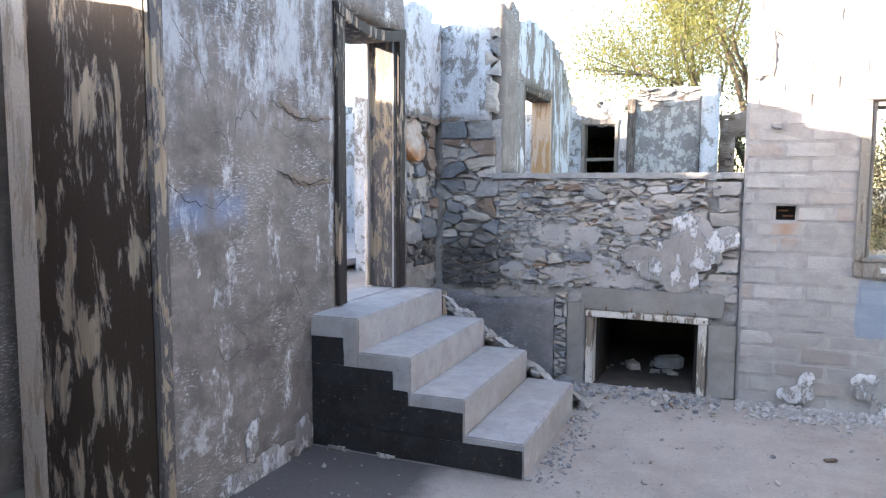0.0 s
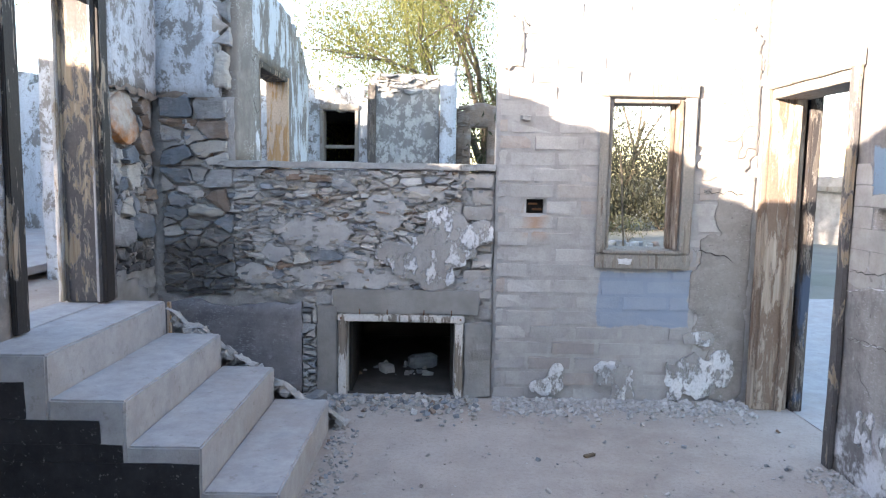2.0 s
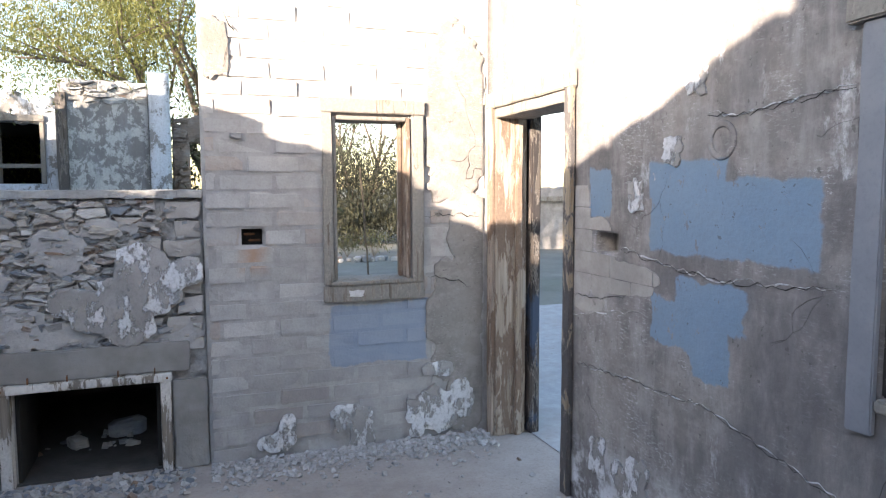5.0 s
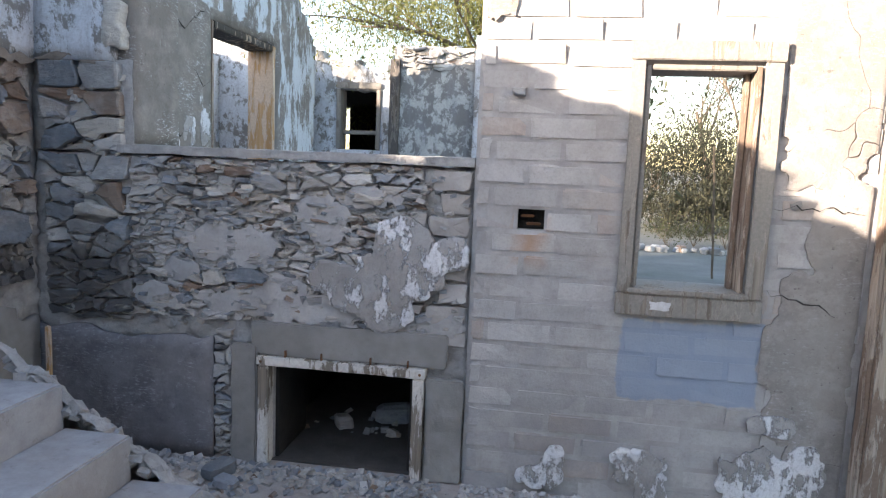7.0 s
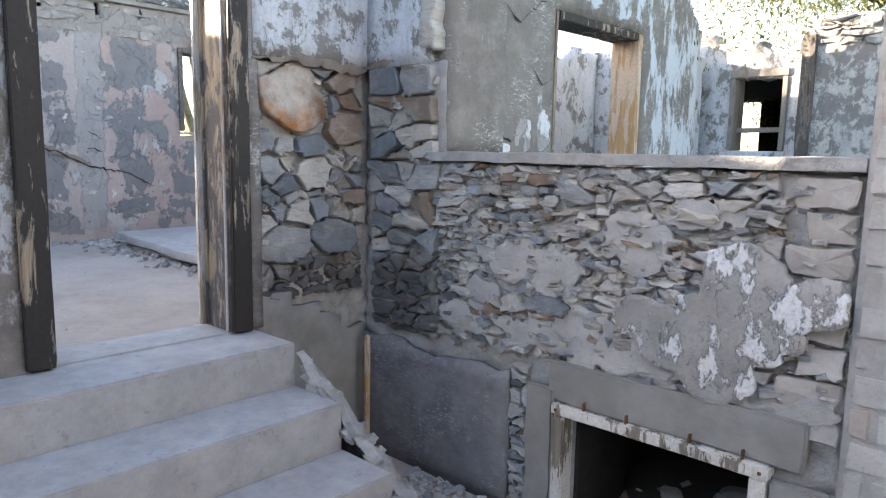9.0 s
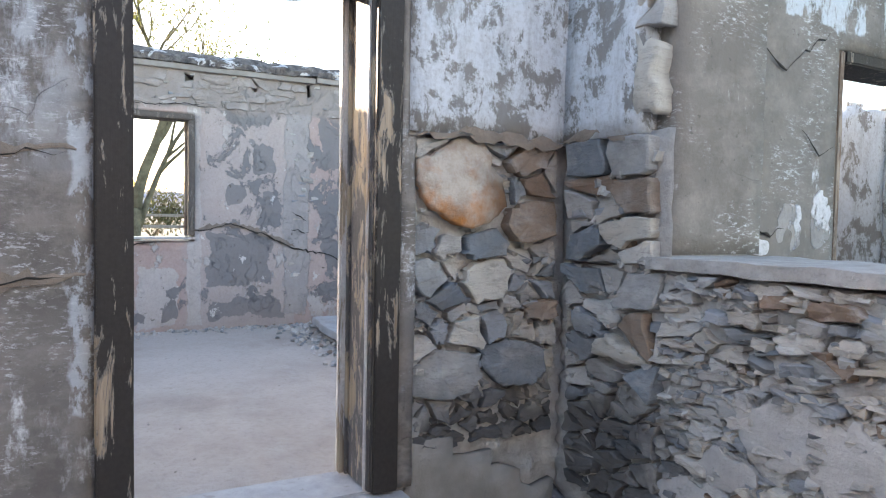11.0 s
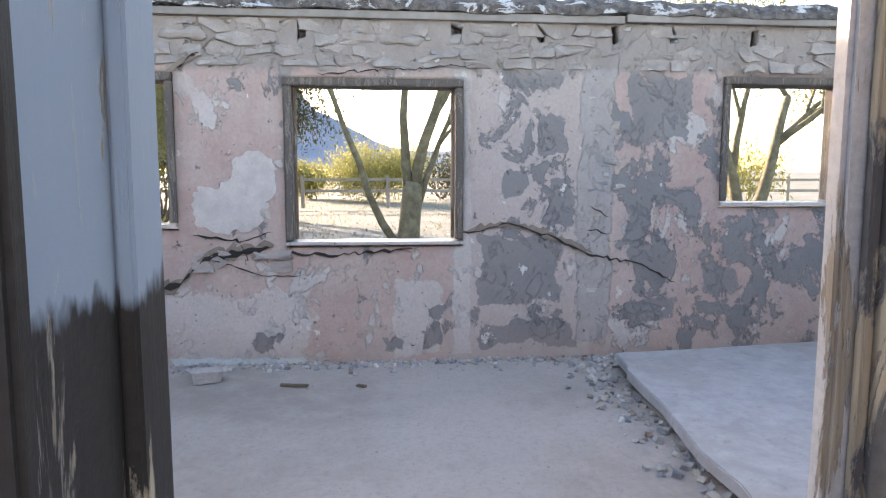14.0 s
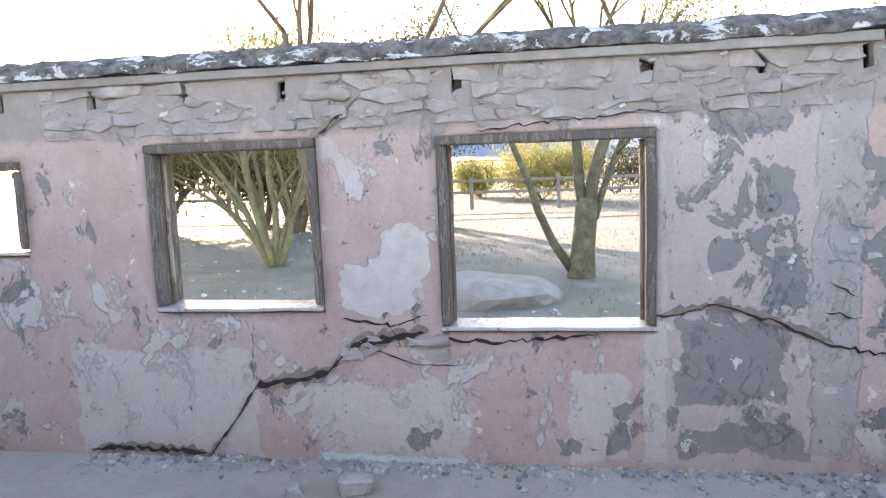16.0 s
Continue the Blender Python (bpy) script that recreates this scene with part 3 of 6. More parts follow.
def lerp_table(table, u):
    for (a, p), (b, q) in zip(table, table[1:]):
        if u <= b:
            return p + (q - p) * max(0.0, (u - a) / (b - a))
    return table[-1][1]


def grid_wall(axis, face, back, u0, u1, z0, top, openings=(), cell=0.075, rough=0.007, ragged=0.05, seed=0.0, lumps=0.0):
    """A wall in the plane face of axis x or y, running along the other axis. top: height by place along it. Openings go through it."""
    def breaks(a, b, extra):
        extra = sorted({round(e, 4) for e in extra if a < e < b} | {a, b})
        out = []
        for p, q in zip(extra, extra[1:]):
            n = max(1, round((q - p) / cell))
            out += [p + (q - p) * i / n for i in range(n)]
        return out + [b]

    high = max(h for _, h in top) + ragged
    us = breaks(u0, u1, [o[i] for o in openings for i in (0, 1)])
    zs = breaks(z0, high, [o[i] for o in openings for i in (2, 3)])
    nu, nz = len(us) - 1, len(zs) - 1

    def filled(i, j):
        if not (0 <= i < nu and 0 <= j < nz):
            return False
        u, z = (us[i] + us[i + 1]) / 2, (zs[j] + zs[j + 1]) / 2
        if z > lerp_table(top, u) + ragged * noise.noise((u * 2.3, seed, 1.0)) * 1.5:
            return False
        return not any(a < u < b and c < z < d for a, b, c, d in openings)

    bm, made = bmesh.new(), {}

    def vert(i, j, deep):
        if (i, j, deep) not in made:
            u, z = us[i], zs[j]
            n = noise.noise((u * 1.7, z * 1.7, seed)) * rough + noise.noise((u * 7, z * 7, seed + 3)) * rough * 0.5
            if lumps:
                n += lumps * (noise.fractal((u * 13, z * 19, seed), 0.8, 2.1, 4) - 0.6 * abs(noise.noise((u * 9, z * 14, seed + 2))))
            plane = (back if deep else face) + n * (1 if face > back else -1)
            free = sum(filled(i + a, j + b) for a in (-1, 0) for b in (-1, 0)) < 4 and z > lerp_table(top, u) - 0.25
            du = noise.noise((u * 9, z * 9, seed + 5)) * cell * 0.4 if free else 0.0
            dz = noise.noise((u * 9, z * 9, seed + 8)) * cell * 0.6 if free else 0.0
            made[i, j, deep] = bm.verts.new((plane, u + du, z + dz) if axis == "x" else (u + du, plane, z + dz))
        return made[i, j, deep]

    for i in range(nu):
        for j in range(nz):
            if not filled(i, j):
                continue
            for deep in (0, 1):
                bm.faces.new([vert(i, j, deep), vert(i + 1, j, deep), vert(i + 1, j + 1, deep), vert(i, j + 1, deep)])
            for (a, b), p, q in (((-1, 0), (i, j), (i, j + 1)), ((1, 0), (i + 1, j), (i + 1, j + 1)), ((0, -1), (i, j), (i + 1, j)), ((0, 1), (i, j + 1), (i + 1, j + 1))):
                if not filled(i + a, j + b):
                    bm.faces.new([vert(*p, 0), vert(*q, 0), vert(*q, 1), vert(*p, 1)])
    return bm


def structure(name, bm, material, label="", smooth=False):
    ob = part(name, bm, material, None, label, smooth)
    return tagged(ob, label, "", "", "structure")


def plaque(axis, face, out, cu, cz, hu, hz, thick, seed, wob=0.28, points=72):
    """A ragged-edged patch of coating standing proud of a wall face."""
    bm = bmesh.new()
    ring = []
    for i in range(points):
        a = 2 * math.pi * i / points
        r = 1 + wob * noise.noise((math.cos(a) * 1.6, math.sin(a) * 1.6, seed)) * 1.6 + 0.16 * noise.noise((math.cos(a) * 5, math.sin(a) * 5, seed)) + 0.08 * noise.noise((math.cos(a) * 13, math.sin(a) * 13, seed))
        c, s = math.cos(a), math.sin(a)
        k = r / max(abs(c), abs(s)) ** 0.6
        u, z = cu + hu * c * k, cz + hz * s * k
        ring.append((u, z))
    rings = []
    for d, shrink in ((0.0, 1.0), (thick, 0.985), (thick * 1.15, 0.7), (thick * 1.1, 0.35)):
        row = []
        for u, z in ring:
            uu, zz = cu + (u - cu) * shrink, cz + (z - cz) * shrink
            p = face + out * (d + thick * 0.5 * noise.noise((uu * 5, zz * 5, seed)) * (d > 0))
            row.append(bm.verts.new((p, uu, zz) if axis == "x" else (uu, p, zz)))
        rings.append(row)
    for a, b in zip(rings, rings[1:]):
        for i in range(points):
            j = (i + 1) % points
            bm.faces.new((a[i], a[j], b[j], b[i]))
    bm.faces.new(rings[-1])
    bm.faces.new(rings[0][::-1])
    return bm


def crack(axis, face, out, pts, width, seed=0):
    """A jagged fissure along a few places on a wall."""
    bm, rng, line = bmesh.new(), random.Random(seed), []
    for (ua, za), (ub, zb) in zip(pts, pts[1:]):
        n = max(3, int(math.hypot(ub - ua, zb - za) / 0.03))
        line += [(ua + (ub - ua) * i / n + rng.uniform(-1, 1) * 0.008, za + (zb - za) * i / n + rng.uniform(-1, 1) * 0.012) for i in range(n)]
    line.append(pts[-1])
    rows = []
    for i, (u, z) in enumerate(line):
        w = width * (0.35 + 0.65 * rng.random()) * min(1, i / 3 + 0.15, (len(line) - 1 - i) / 3 + 0.15)
        row = []
        for s, d in ((-1, 0.002), (0, 0.0035), (1, 0.002)):
            p = face + out * d
            row.append(bm.verts.new((p, u + s * w * 0.3, z + s * w * 0.5) if axis == "x" else (u + s * w * 0.3, p, z + s * w * 0.5)))
        rows.append(row)
    for a, b in zip(rows, rows[1:]):
        for k in (0, 1):
            bm.faces.new((a[k], a[k + 1], b[k + 1], b[k]))
    return bm


def stone_mesh(seed, wild=0.17, bevel=0.13, segments=1, material=None):
    """A rough block of broken stone, about a unit box, with knocked-off corners."""
    rng, bm = random.Random(seed * 17), bmesh.new()
    bmesh.ops.create_cube(bm, size=1.0)
    for v in bm.verts:
        v.co += Vector((rng.uniform(-1, 0.35) * (1 if v.co.x > 0 else -1), rng.uniform(-1, 0.35) * (1 if v.co.y > 0 else -1), rng.uniform(-1, 0.35) * (1 if v.co.z > 0 else -1))) * wild
    bmesh.ops.bevel(bm, geom=bm.edges[:], offset=bevel, segments=segments, affect="EDGES", clamp_overlap=True)
    for v in bm.verts:
        v.co += noise.noise_vector(v.co * 4 + Vector((seed, 0, 0))) * 0.05
    return mesh_of(bm, material or STONE, "stone")


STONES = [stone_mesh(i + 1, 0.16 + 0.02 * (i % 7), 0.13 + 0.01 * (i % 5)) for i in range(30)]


def stone_at(parent, place, size, turn, rng, name="stone", mesh=None):
    ob = new(name, mesh or rng.choice(STONES))
    ob.parent = parent
    ob.location, ob.scale, ob.rotation_euler = place, size, turn
    return ob


def lay_stones(parent, axis, face, out, u0, u1, z0, z1, w, h, rng, keep=lambda u, z: True, proud=(0.0, 0.03), depth=0.14, tilt=0.16):
    z = z0
    while z < z1 - h[0] * 0.5:
        hh = min(rng.uniform(*h), z1 - z)
        u = u0 - rng.random() * w[0]
        while u < u1:
            ww = rng.uniform(*w)
            zz = z + hh / 2 + rng.uniform(-0.35, 0.35) * hh * 0.8
            cu = u + ww / 2
            if u0 - 0.03 < cu < u1 + 0.03 and keep(cu, zz):
                d = face + out * (rng.uniform(*proud) - depth / 2)
                hs = hh * rng.uniform(0.65, 1.4)
                lean = rng.uniform(-tilt, tilt)
                if axis == "y":
                    stone_at(parent, (cu, d, zz), (ww * 1.06, depth, hs * 1.04), (rng.uniform(-0.15, 0.15), lean, rng.uniform(-0.1, 0.1)), rng)
                else:
                    stone_at(parent, (d, cu, zz), (depth, ww * 1.06, hs * 1.04), (lean, rng.uniform(-0.15, 0.15), rng.uniform(-0.1, 0.1)), rng)
            u += ww * rng.uniform(0.92, 1.1)
        z += hh * rng.uniform(0.9, 1.05)


def cell_polygons(u0, u1, z0, z1, su, sz, rng, features=(), wander=0.5):
    """Interlocking irregular cells for laid stones: (centre, outline, index of the feature or None)."""
    seeds = []
    z = z0 + sz * 0.4
    while z < z1:
        u = u0 + rng.uniform(0.1, 0.9) * su
        while u < u1:
            p = (u + rng.uniform(-0.2, 0.2) * su, z + rng.uniform(-wander, wander) * sz)
            if not any(((p[0] - f[0]) / f[2]) ** 2 + ((p[1] - f[1]) / f[3]) ** 2 < 0.36 for f in features):
                seeds.append((p[0] / su, p[1] / sz, rng.uniform(-0.22, 0.26), None))
            u += su * rng.uniform(0.4, 1.6)
        z += sz * rng.uniform(0.8, 1.15)
    for i, f in enumerate(features):
        r = 0.5 * math.sqrt(f[2] * f[3] / (su * sz))
        seeds.append((f[0] / su, f[1] / sz, r * r - 0.25, i))
    out = []
    for a in seeds:
        poly = [(u0 / su, z0 / sz), (u1 / su, z0 / sz), (u1 / su, z1 / sz), (u0 / su, z1 / sz)]
        for b in seeds:
            dx, dz = b[0] - a[0], b[1] - a[1]
            d2 = dx * dx + dz * dz
            if b is a or d2 > 25 or not poly:
                continue
            lim = (d2 + a[2] - b[2]) / 2
            clipped = []
            for p, q in zip(poly, poly[1:] + poly[:1]):
                sp = (p[0] - a[0]) * dx + (p[1] - a[1]) * dz - lim
                sq = (q[0] - a[0]) * dx + (q[1] - a[1]) * dz - lim
                if sp <= 0:
                    clipped.append(p)
                if sp * sq < 0:
                    k = sp / (sp - sq)
                    clipped.append((p[0] + (q[0] - p[0]) * k, p[1] + (q[1] - p[1]) * k))
            poly = clipped
        if len(poly) < 3:
            continue
        pts = [(p[0] * su, p[1] * sz) for p in poly]
        c = (sum(p[0] for p in pts) / len(pts), sum(p[1] for p in pts) / len(pts))
        out.append((c, pts, a[3]))
    return out


def laid_stone(axis, face, out, centre, pts, proud, gap, rng, material, deep=0.06):
    """One bedded stone: an irregular broken outline, a tilted rough face and a deep body. Large ones get a finer, lumpier face."""
    cu, cz = centre
    reach = max(math.hypot(p[0] - cu, p[1] - cz) for p in pts)
    large = reach > 0.16
    outline = []
    for p, q in zip(pts, pts[1:] + pts[:1]):
        length = math.hypot(q[0] - p[0], q[1] - p[1])
        if length < 0.008:
            continue
        n = max(3, int(length / 0.028)) if large else 3
        for i in range(n):
            k = (i + rng.uniform(0.1, 0.9)) / n if large else (rng.uniform(0.02, 0.16), rng.uniform(0.4, 0.6), rng.uniform(0.84, 0.98))[i]
            u, z = p[0] + (q[0] - p[0]) * k, p[1] + (q[1] - p[1]) * k
            r = max(0.02, math.hypot(u - cu, z - cz))
            off = rng.uniform(-0.012, 0.005) + (reach * (0.30 * noise.noise((u * 6, z * 6, 1.3)) - 0.06) if large else 0.0)
            off -= gap * rng.uniform(0.3, 1.7)
            f = max(0.35, 1 + off / r)
            outline.append((cu + (u - cu) * f, cz + (z - cz) * f))
    if len(outline) < 4:
        return None
    tu, tz, bm, rings = rng.uniform(-0.2, 0.2), rng.uniform(-0.32, 0.25), bmesh.new(), []
    if large:
        tu, tz = tu * 0.3, tz * 0.3
    steps = ((0.95, -deep), (1.0, proud - 0.006), (0.93, proud)) + (((0.72, proud + 0.01), (0.48, proud + 0.012), (0.24, proud + 0.012)) if large else ())
    m = len(outline)
    for k, d in steps:
        ring = []
        for i, (u, z) in enumerate(outline):
            if k < 0.9:
                u = sum(outline[(i + j) % m][0] for j in range(-4, 5)) / 9
                z = sum(outline[(i + j) % m][1] for j in range(-4, 5)) / 9
            uu, zz = (u - cu) * k, (z - cz) * k
            rough = 0.011 * noise.noise(((cu + uu) * 23, (cz + zz) * 33, cu * 7))
            if large:
                rough += 0.018 * noise.noise(((cu + uu) * 8, (cz + zz) * 8, 5.0))
            p = face + out * (d + (uu * tu + zz * tz + rough) * (d > -deep))
            ring.append(bm.verts.new((p, cu + uu, cz + zz) if axis == "x" else (cu + uu, p, cz + zz)))
        rings.append(ring)
    n = len(outline)
    for a, b in zip(rings, rings[1:]):
        for i in range(n):
            bm.faces.new((a[i], a[(i + 1) % n], b[(i + 1) % n], b[i]))
    # the face breaks into facets round an off-centre ridge
    ou, oz = (cu, cz) if large else (cu + rng.uniform(-0.25, 0.25) * (outline[0][0] - cu), cz + rng.uniform(-0.25, 0.25) * (outline[0][1] - cz))
    h = face + out * (proud + (0.012 if large else rng.uniform(-0.004, 0.007)))
    peak = bm.verts.new((h, ou, oz) if axis == "x" else (ou, h, oz))
    for i in range(n):
        bm.faces.new((rings[-1][i], rings[-1][(i + 1) % n], peak))
    me = mesh_of(bm, material, "stone")
    if large:
        me.shade_smooth()
    return me


def laid_wall(parent, axis, face, out, u0, u1, z0, z1, su, sz, rng, features=(), proud=(0.0, 0.02), gap=0.006, keep=lambda u, z: True, material=None, wander=0.5):
    for c, pts, feature in cell_polygons(u0, u1, z0, z1, su, sz, rng, features, wander):
        if feature is None and not keep(*c):
            continue
        mat = features[feature][4] if feature is not None else (material or STONE)
        lift = proud[1] + 0.008 if feature is not None else rng.uniform(*proud)
        me = laid_stone(axis, face, out, c, pts, lift, gap, rng, mat)
        if me:
            ob = new("stone", me)
            ob.parent = parent


def lobed_patch(axis, face, out, lobes, thick, seed, cell=0.014, ragged=0.5, clip=None, scale=9.0):
    """A coat of plaster left on a wall: overlapping lobes (u, z, half width, half height) with a broken edge and real thickness."""
    def field(u, z):
        f = max(1 - (abs((u - a) / hu) ** 2.4 + abs((z - b) / hz) ** 2.4) for a, b, hu, hz in lobes)
        f = max(-1.5, f) + ragged * (noise.noise((u * scale, z * scale, seed)) + 0.5 * noise.noise((u * scale * 3, z * scale * 3, seed + 4)))
        if clip:
            f = min(f, (u - clip[0]) * 20, (clip[1] - u) * 20, (z - clip[2]) * 20, (clip[3] - z) * 20)
        return f

    ua, ub = min(l[0] - l[2] * 1.3 for l in lobes), max(l[0] + l[2] * 1.3 for l in lobes)
    za, zb = min(l[1] - l[3] * 1.3 for l in lobes), max(l[1] + l[3] * 1.3 for l in lobes)
    if clip:
        ua, ub, za, zb = max(ua, clip[0] - cell), min(ub, clip[1] + cell), max(za, clip[2] - cell), min(zb, clip[3] + cell)
    nu, nz = max(1, int((ub - ua) / cell) + 1), max(1, int((zb - za) / cell) + 1)
    full = {(i, j) for i in range(nu) for j in range(nz) if field(ua + (i + 0.5) * cell, za + (j + 0.5) * cell) > 0}
    bm, made = bmesh.new(), {}

    def vert(i, j, deep):
        if (i, j, deep) not in made:
            u, z = ua + i * cell, za + j * cell
            edge = sum((i + a, j + b) in full for a in (-1, 0) for b in (-1, 0)) < 4
            if edge:
                f, e = field(u, z), 0.003
                gu, gz = (field(u + e, z) - f) / e, (field(u, z + e) - f) / e
                k = -f / max(1e-3, gu * gu + gz * gz)
                du, dz = gu * k, gz * k
                far = max(1.0, math.hypot(du, dz) / (cell * 0.6))
                u, z = u + du / far, z + dz / far
            h = -0.008 if deep else thick * (0.75 if edge else 1.0) + thick * 0.5 * noise.noise((u * 7, z * 7, seed))
            p = face + out * h
            made[i, j, deep] = bm.verts.new((p, u, z) if axis == "x" else (u, p, z))
        return made[i, j, deep]

    for i, j in full:
        for deep in (0, 1):
            bm.faces.new([vert(i + a, j + b, deep) for a, b in ((0, 0), (1, 0), (1, 1), (0, 1))])
        for (a, b), p, q in (((-1, 0), (i, j), (i, j + 1)), ((1, 0), (i + 1, j), (i + 1, j + 1)), ((0, -1), (i, j), (i + 1, j)), ((0, 1), (i, j + 1), (i + 1, j + 1))):
            if (i + a, j + b) not in full:
                bm.faces.new([vert(*p, 0), vert(*q, 0), vert(*q, 1), vert(*p, 1)])
    return bm


def rubble(count, place, size, seed):
    """Many small chips, joined."""
    rng, bm = random.Random(seed), bmesh.new()
    vs, fs = [], []
    for _ in range(count):
        x, y, z = place(rng)
        s = size * rng.uniform(0.35, 1.0) ** 1.6
        m = pose(x, y, z + s * 0.2, rng.uniform(-40, 40), rng.uniform(-40, 40), rng.uniform(0, 360))
        b = len(vs)
        for sx, sy, sz in ((-1, -1, -1), (1, -1, -1), (1, 1, -1), (-1, 1, -1), (-1, -1, 1), (1, -1, 1), (1, 1, 1), (-1, 1, 1)):
            vs.append(m @ Vector((sx * s * rng.uniform(0.35, 0.6), sy * s * rng.uniform(0.3, 0.5), sz * s * rng.uniform(0.15, 0.32))))
        fs += [tuple(b + k for k in f) for f in ((0, 3, 2, 1), (4, 5, 6, 7), (0, 1, 5, 4), (1, 2, 6, 5), (2, 3, 7, 6), (3, 0, 4, 7))]
    bm.free()
    me = bpy.data.meshes.new("chips")
    me.from_pydata(vs, [], fs)
    return me


def stuff(name, me, material, label, category):
    me.materials.append(material)
    return tagged(new(name, me), label, category, "", "stuff")


# ---------------- the large structure ----------------
XW, YN, XE, XF, FLOOR_UP = -2.085, 4.90, 1.78, -5.90, 0.70

# ground sheet to the horizon, higher to the west
def ground_height(x, y):
    k = min(1.0, max(0.0, (-2.6 - x) / 2.5))
    return -0.03 + 0.60 * k * k * (3 - 2 * k)


def make_ground():
    bm = bmesh.new()
    def steps(far):
        fine = [i * 0.8 for i in range(-40, 41)]
        return [-far, -far * 0.4, -600, -300, -150, -90, -60, -45] + fine + [45, 60, 90, 150, 300, 600, far * 0.4, far]
    xs = ys = sorted(steps(4000))
    rows = []
    for x in xs:
        rows.append([bm.verts.new((x, y, ground_height(x, y) + (0.05 * noise.noise((x * 0.35, y * 0.35, 2)) if (x < -6.5 or x > 4 or y > 9.5) else 0))) for y in ys])
    for a, b in zip(rows, rows[1:]):
        for j in range(len(ys) - 1):
            bm.faces.new((a[j], b[j], b[j + 1], a[j + 1]))
    return structure("ground", bm, SAND, "pale sandy desert ground", True)


make_ground()
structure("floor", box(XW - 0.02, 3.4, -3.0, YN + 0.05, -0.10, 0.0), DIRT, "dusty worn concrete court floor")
structure("floor_upper_west", box(XF - 0.02, XW - 0.235, 2.05, 8.2, -0.05, FLOOR_UP), DIRT, "packed dirt floor of the raised room")
structure("floor_upper_southwest", box(XF - 0.02, -3.1, -2.2, 2.05, -0.05, FLOOR_UP), DIRT, "packed dirt floor of the raised room")
structure("floor_upper_north", box(-1.72, 0.45, 6.62, 12.0, -0.05, FLOOR_UP), DIRT, "packed dirt floor of the north room")

W_TOP = [(-3.0, 3.7), (0.0, 3.04), (0.6, 2.80), (1.2, 2.57), (2.0, 2.335), (2.1, 2.215), (2.25, 2.21), (2.42, 2.28), (2.6, 2.42), (3.0, 2.45), (3.4, 2.55), (4.0, 2.66), (4.9, 2.68)]
wall_west = structure("wall_west", grid_wall("x", XW, XW - 0.23, -3.0, 4.262, -0.05, W_TOP, [(1.02, 2.005, -0.1, 2.31), (3.345, 4.232, FLOOR_UP + 0.03, 2.46)], ragged=0.02, seed=1), PLASTER_W, "grey plastered wall with whitewash traces and cracks", True)
wall_west_stone = structure("wall_west_corner", grid_wall("x", XW - 0.06, XW - 0.29, 4.262, 5.12, -0.05, [(4.2, 1.93), (5.2, 1.93)], ragged=0.0, seed=2, rough=0.012, cell=0.025, lumps=0.022), MORTAR, "rubble stone corner wall with lost plaster", True)
structure("wall_west_upper", grid_wall("x", XW + 0.005, XW - 0.28, 4.262, 5.12, 1.93, [(4.2, 2.66), (4.9, 2.68), (5.2, 2.6)], ragged=0.04, seed=3, rough=0.012), BLOTCH, "whitewashed plaster over stone", True)

# north side: low rubble wall with a ledge, its corner pier, and the block wall
wall_north = structure("wall_north", grid_wall("y", YN + 0.045, YN + 0.45, XW - 0.06, 0.09, -0.05, [(-3, 1.49), (1, 1.49)], [(-0.86, -0.16, -0.1, 0.50)], ragged=0.0, rough=0.014, seed=4, cell=0.025, lumps=0.024), MORTAR, "low rubble stone retaining wall", True)
pier = structure("wall_north_pier", grid_wall("y", YN + 0.04, YN + 0.40, XW - 0.055, -1.60, 1.494, [(-3, 1.93), (1, 1.93)], ragged=0.0, rough=0.02, seed=5), MORTAR, "rubble stone pier in the corner", True)
structure("wall_north_upper", grid_wall("y", YN - 0.01, YN + 0.38, XW + 0.006, -1.68, 1.93, [(-3, 2.66), (-1.68, 2.62)], ragged=0.05, rough=0.012, seed=6), BLOTCH, "whitewashed plaster over stone pier", True)
ledge = structure("ledge", box(-1.66, 0.09, YN + 0.004, YN + 0.46, 1.498, 1.538, 0.004, 0.007, 30), MORTAR, "cracked concrete ledge on the stone wall")
N_TOP = [(0.0, 3.25), (2.4, 3.3)]
wall_block = structure("wall_block", grid_wall("y", YN + 0.006, YN + 0.21, 0.092, 1.995, -0.05, N_TOP, [(0.80, 1.275, 0.99, 1.965), (0.29, 0.41, 1.228, 1.322)], ragged=0.05, rough=0.002, seed=7), BLOCK_JOINT, "adobe block wall with a window opening", True)
E_TOP = [(-3.0, 3.3), (6.0, 3.2)]
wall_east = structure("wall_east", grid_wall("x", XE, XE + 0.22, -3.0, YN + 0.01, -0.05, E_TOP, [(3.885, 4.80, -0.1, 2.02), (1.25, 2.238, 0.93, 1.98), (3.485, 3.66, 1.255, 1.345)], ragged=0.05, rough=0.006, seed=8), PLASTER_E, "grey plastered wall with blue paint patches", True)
structure("niche_back", box(XE + 0.11, XE + 0.215, 3.47, 3.68, 1.24, 1.36), CONCRETE_DARK)
structure("wall_south", grid_wall("y", -2.9, -3.1, XW, XE, -0.05, [(-3, 3.3), (3, 3.3)], [(-0.9, 0.2, -0.1, 2.1)], seed=9, cell=0.2), PLASTER_U, "plain plaster wall closing the court", True)

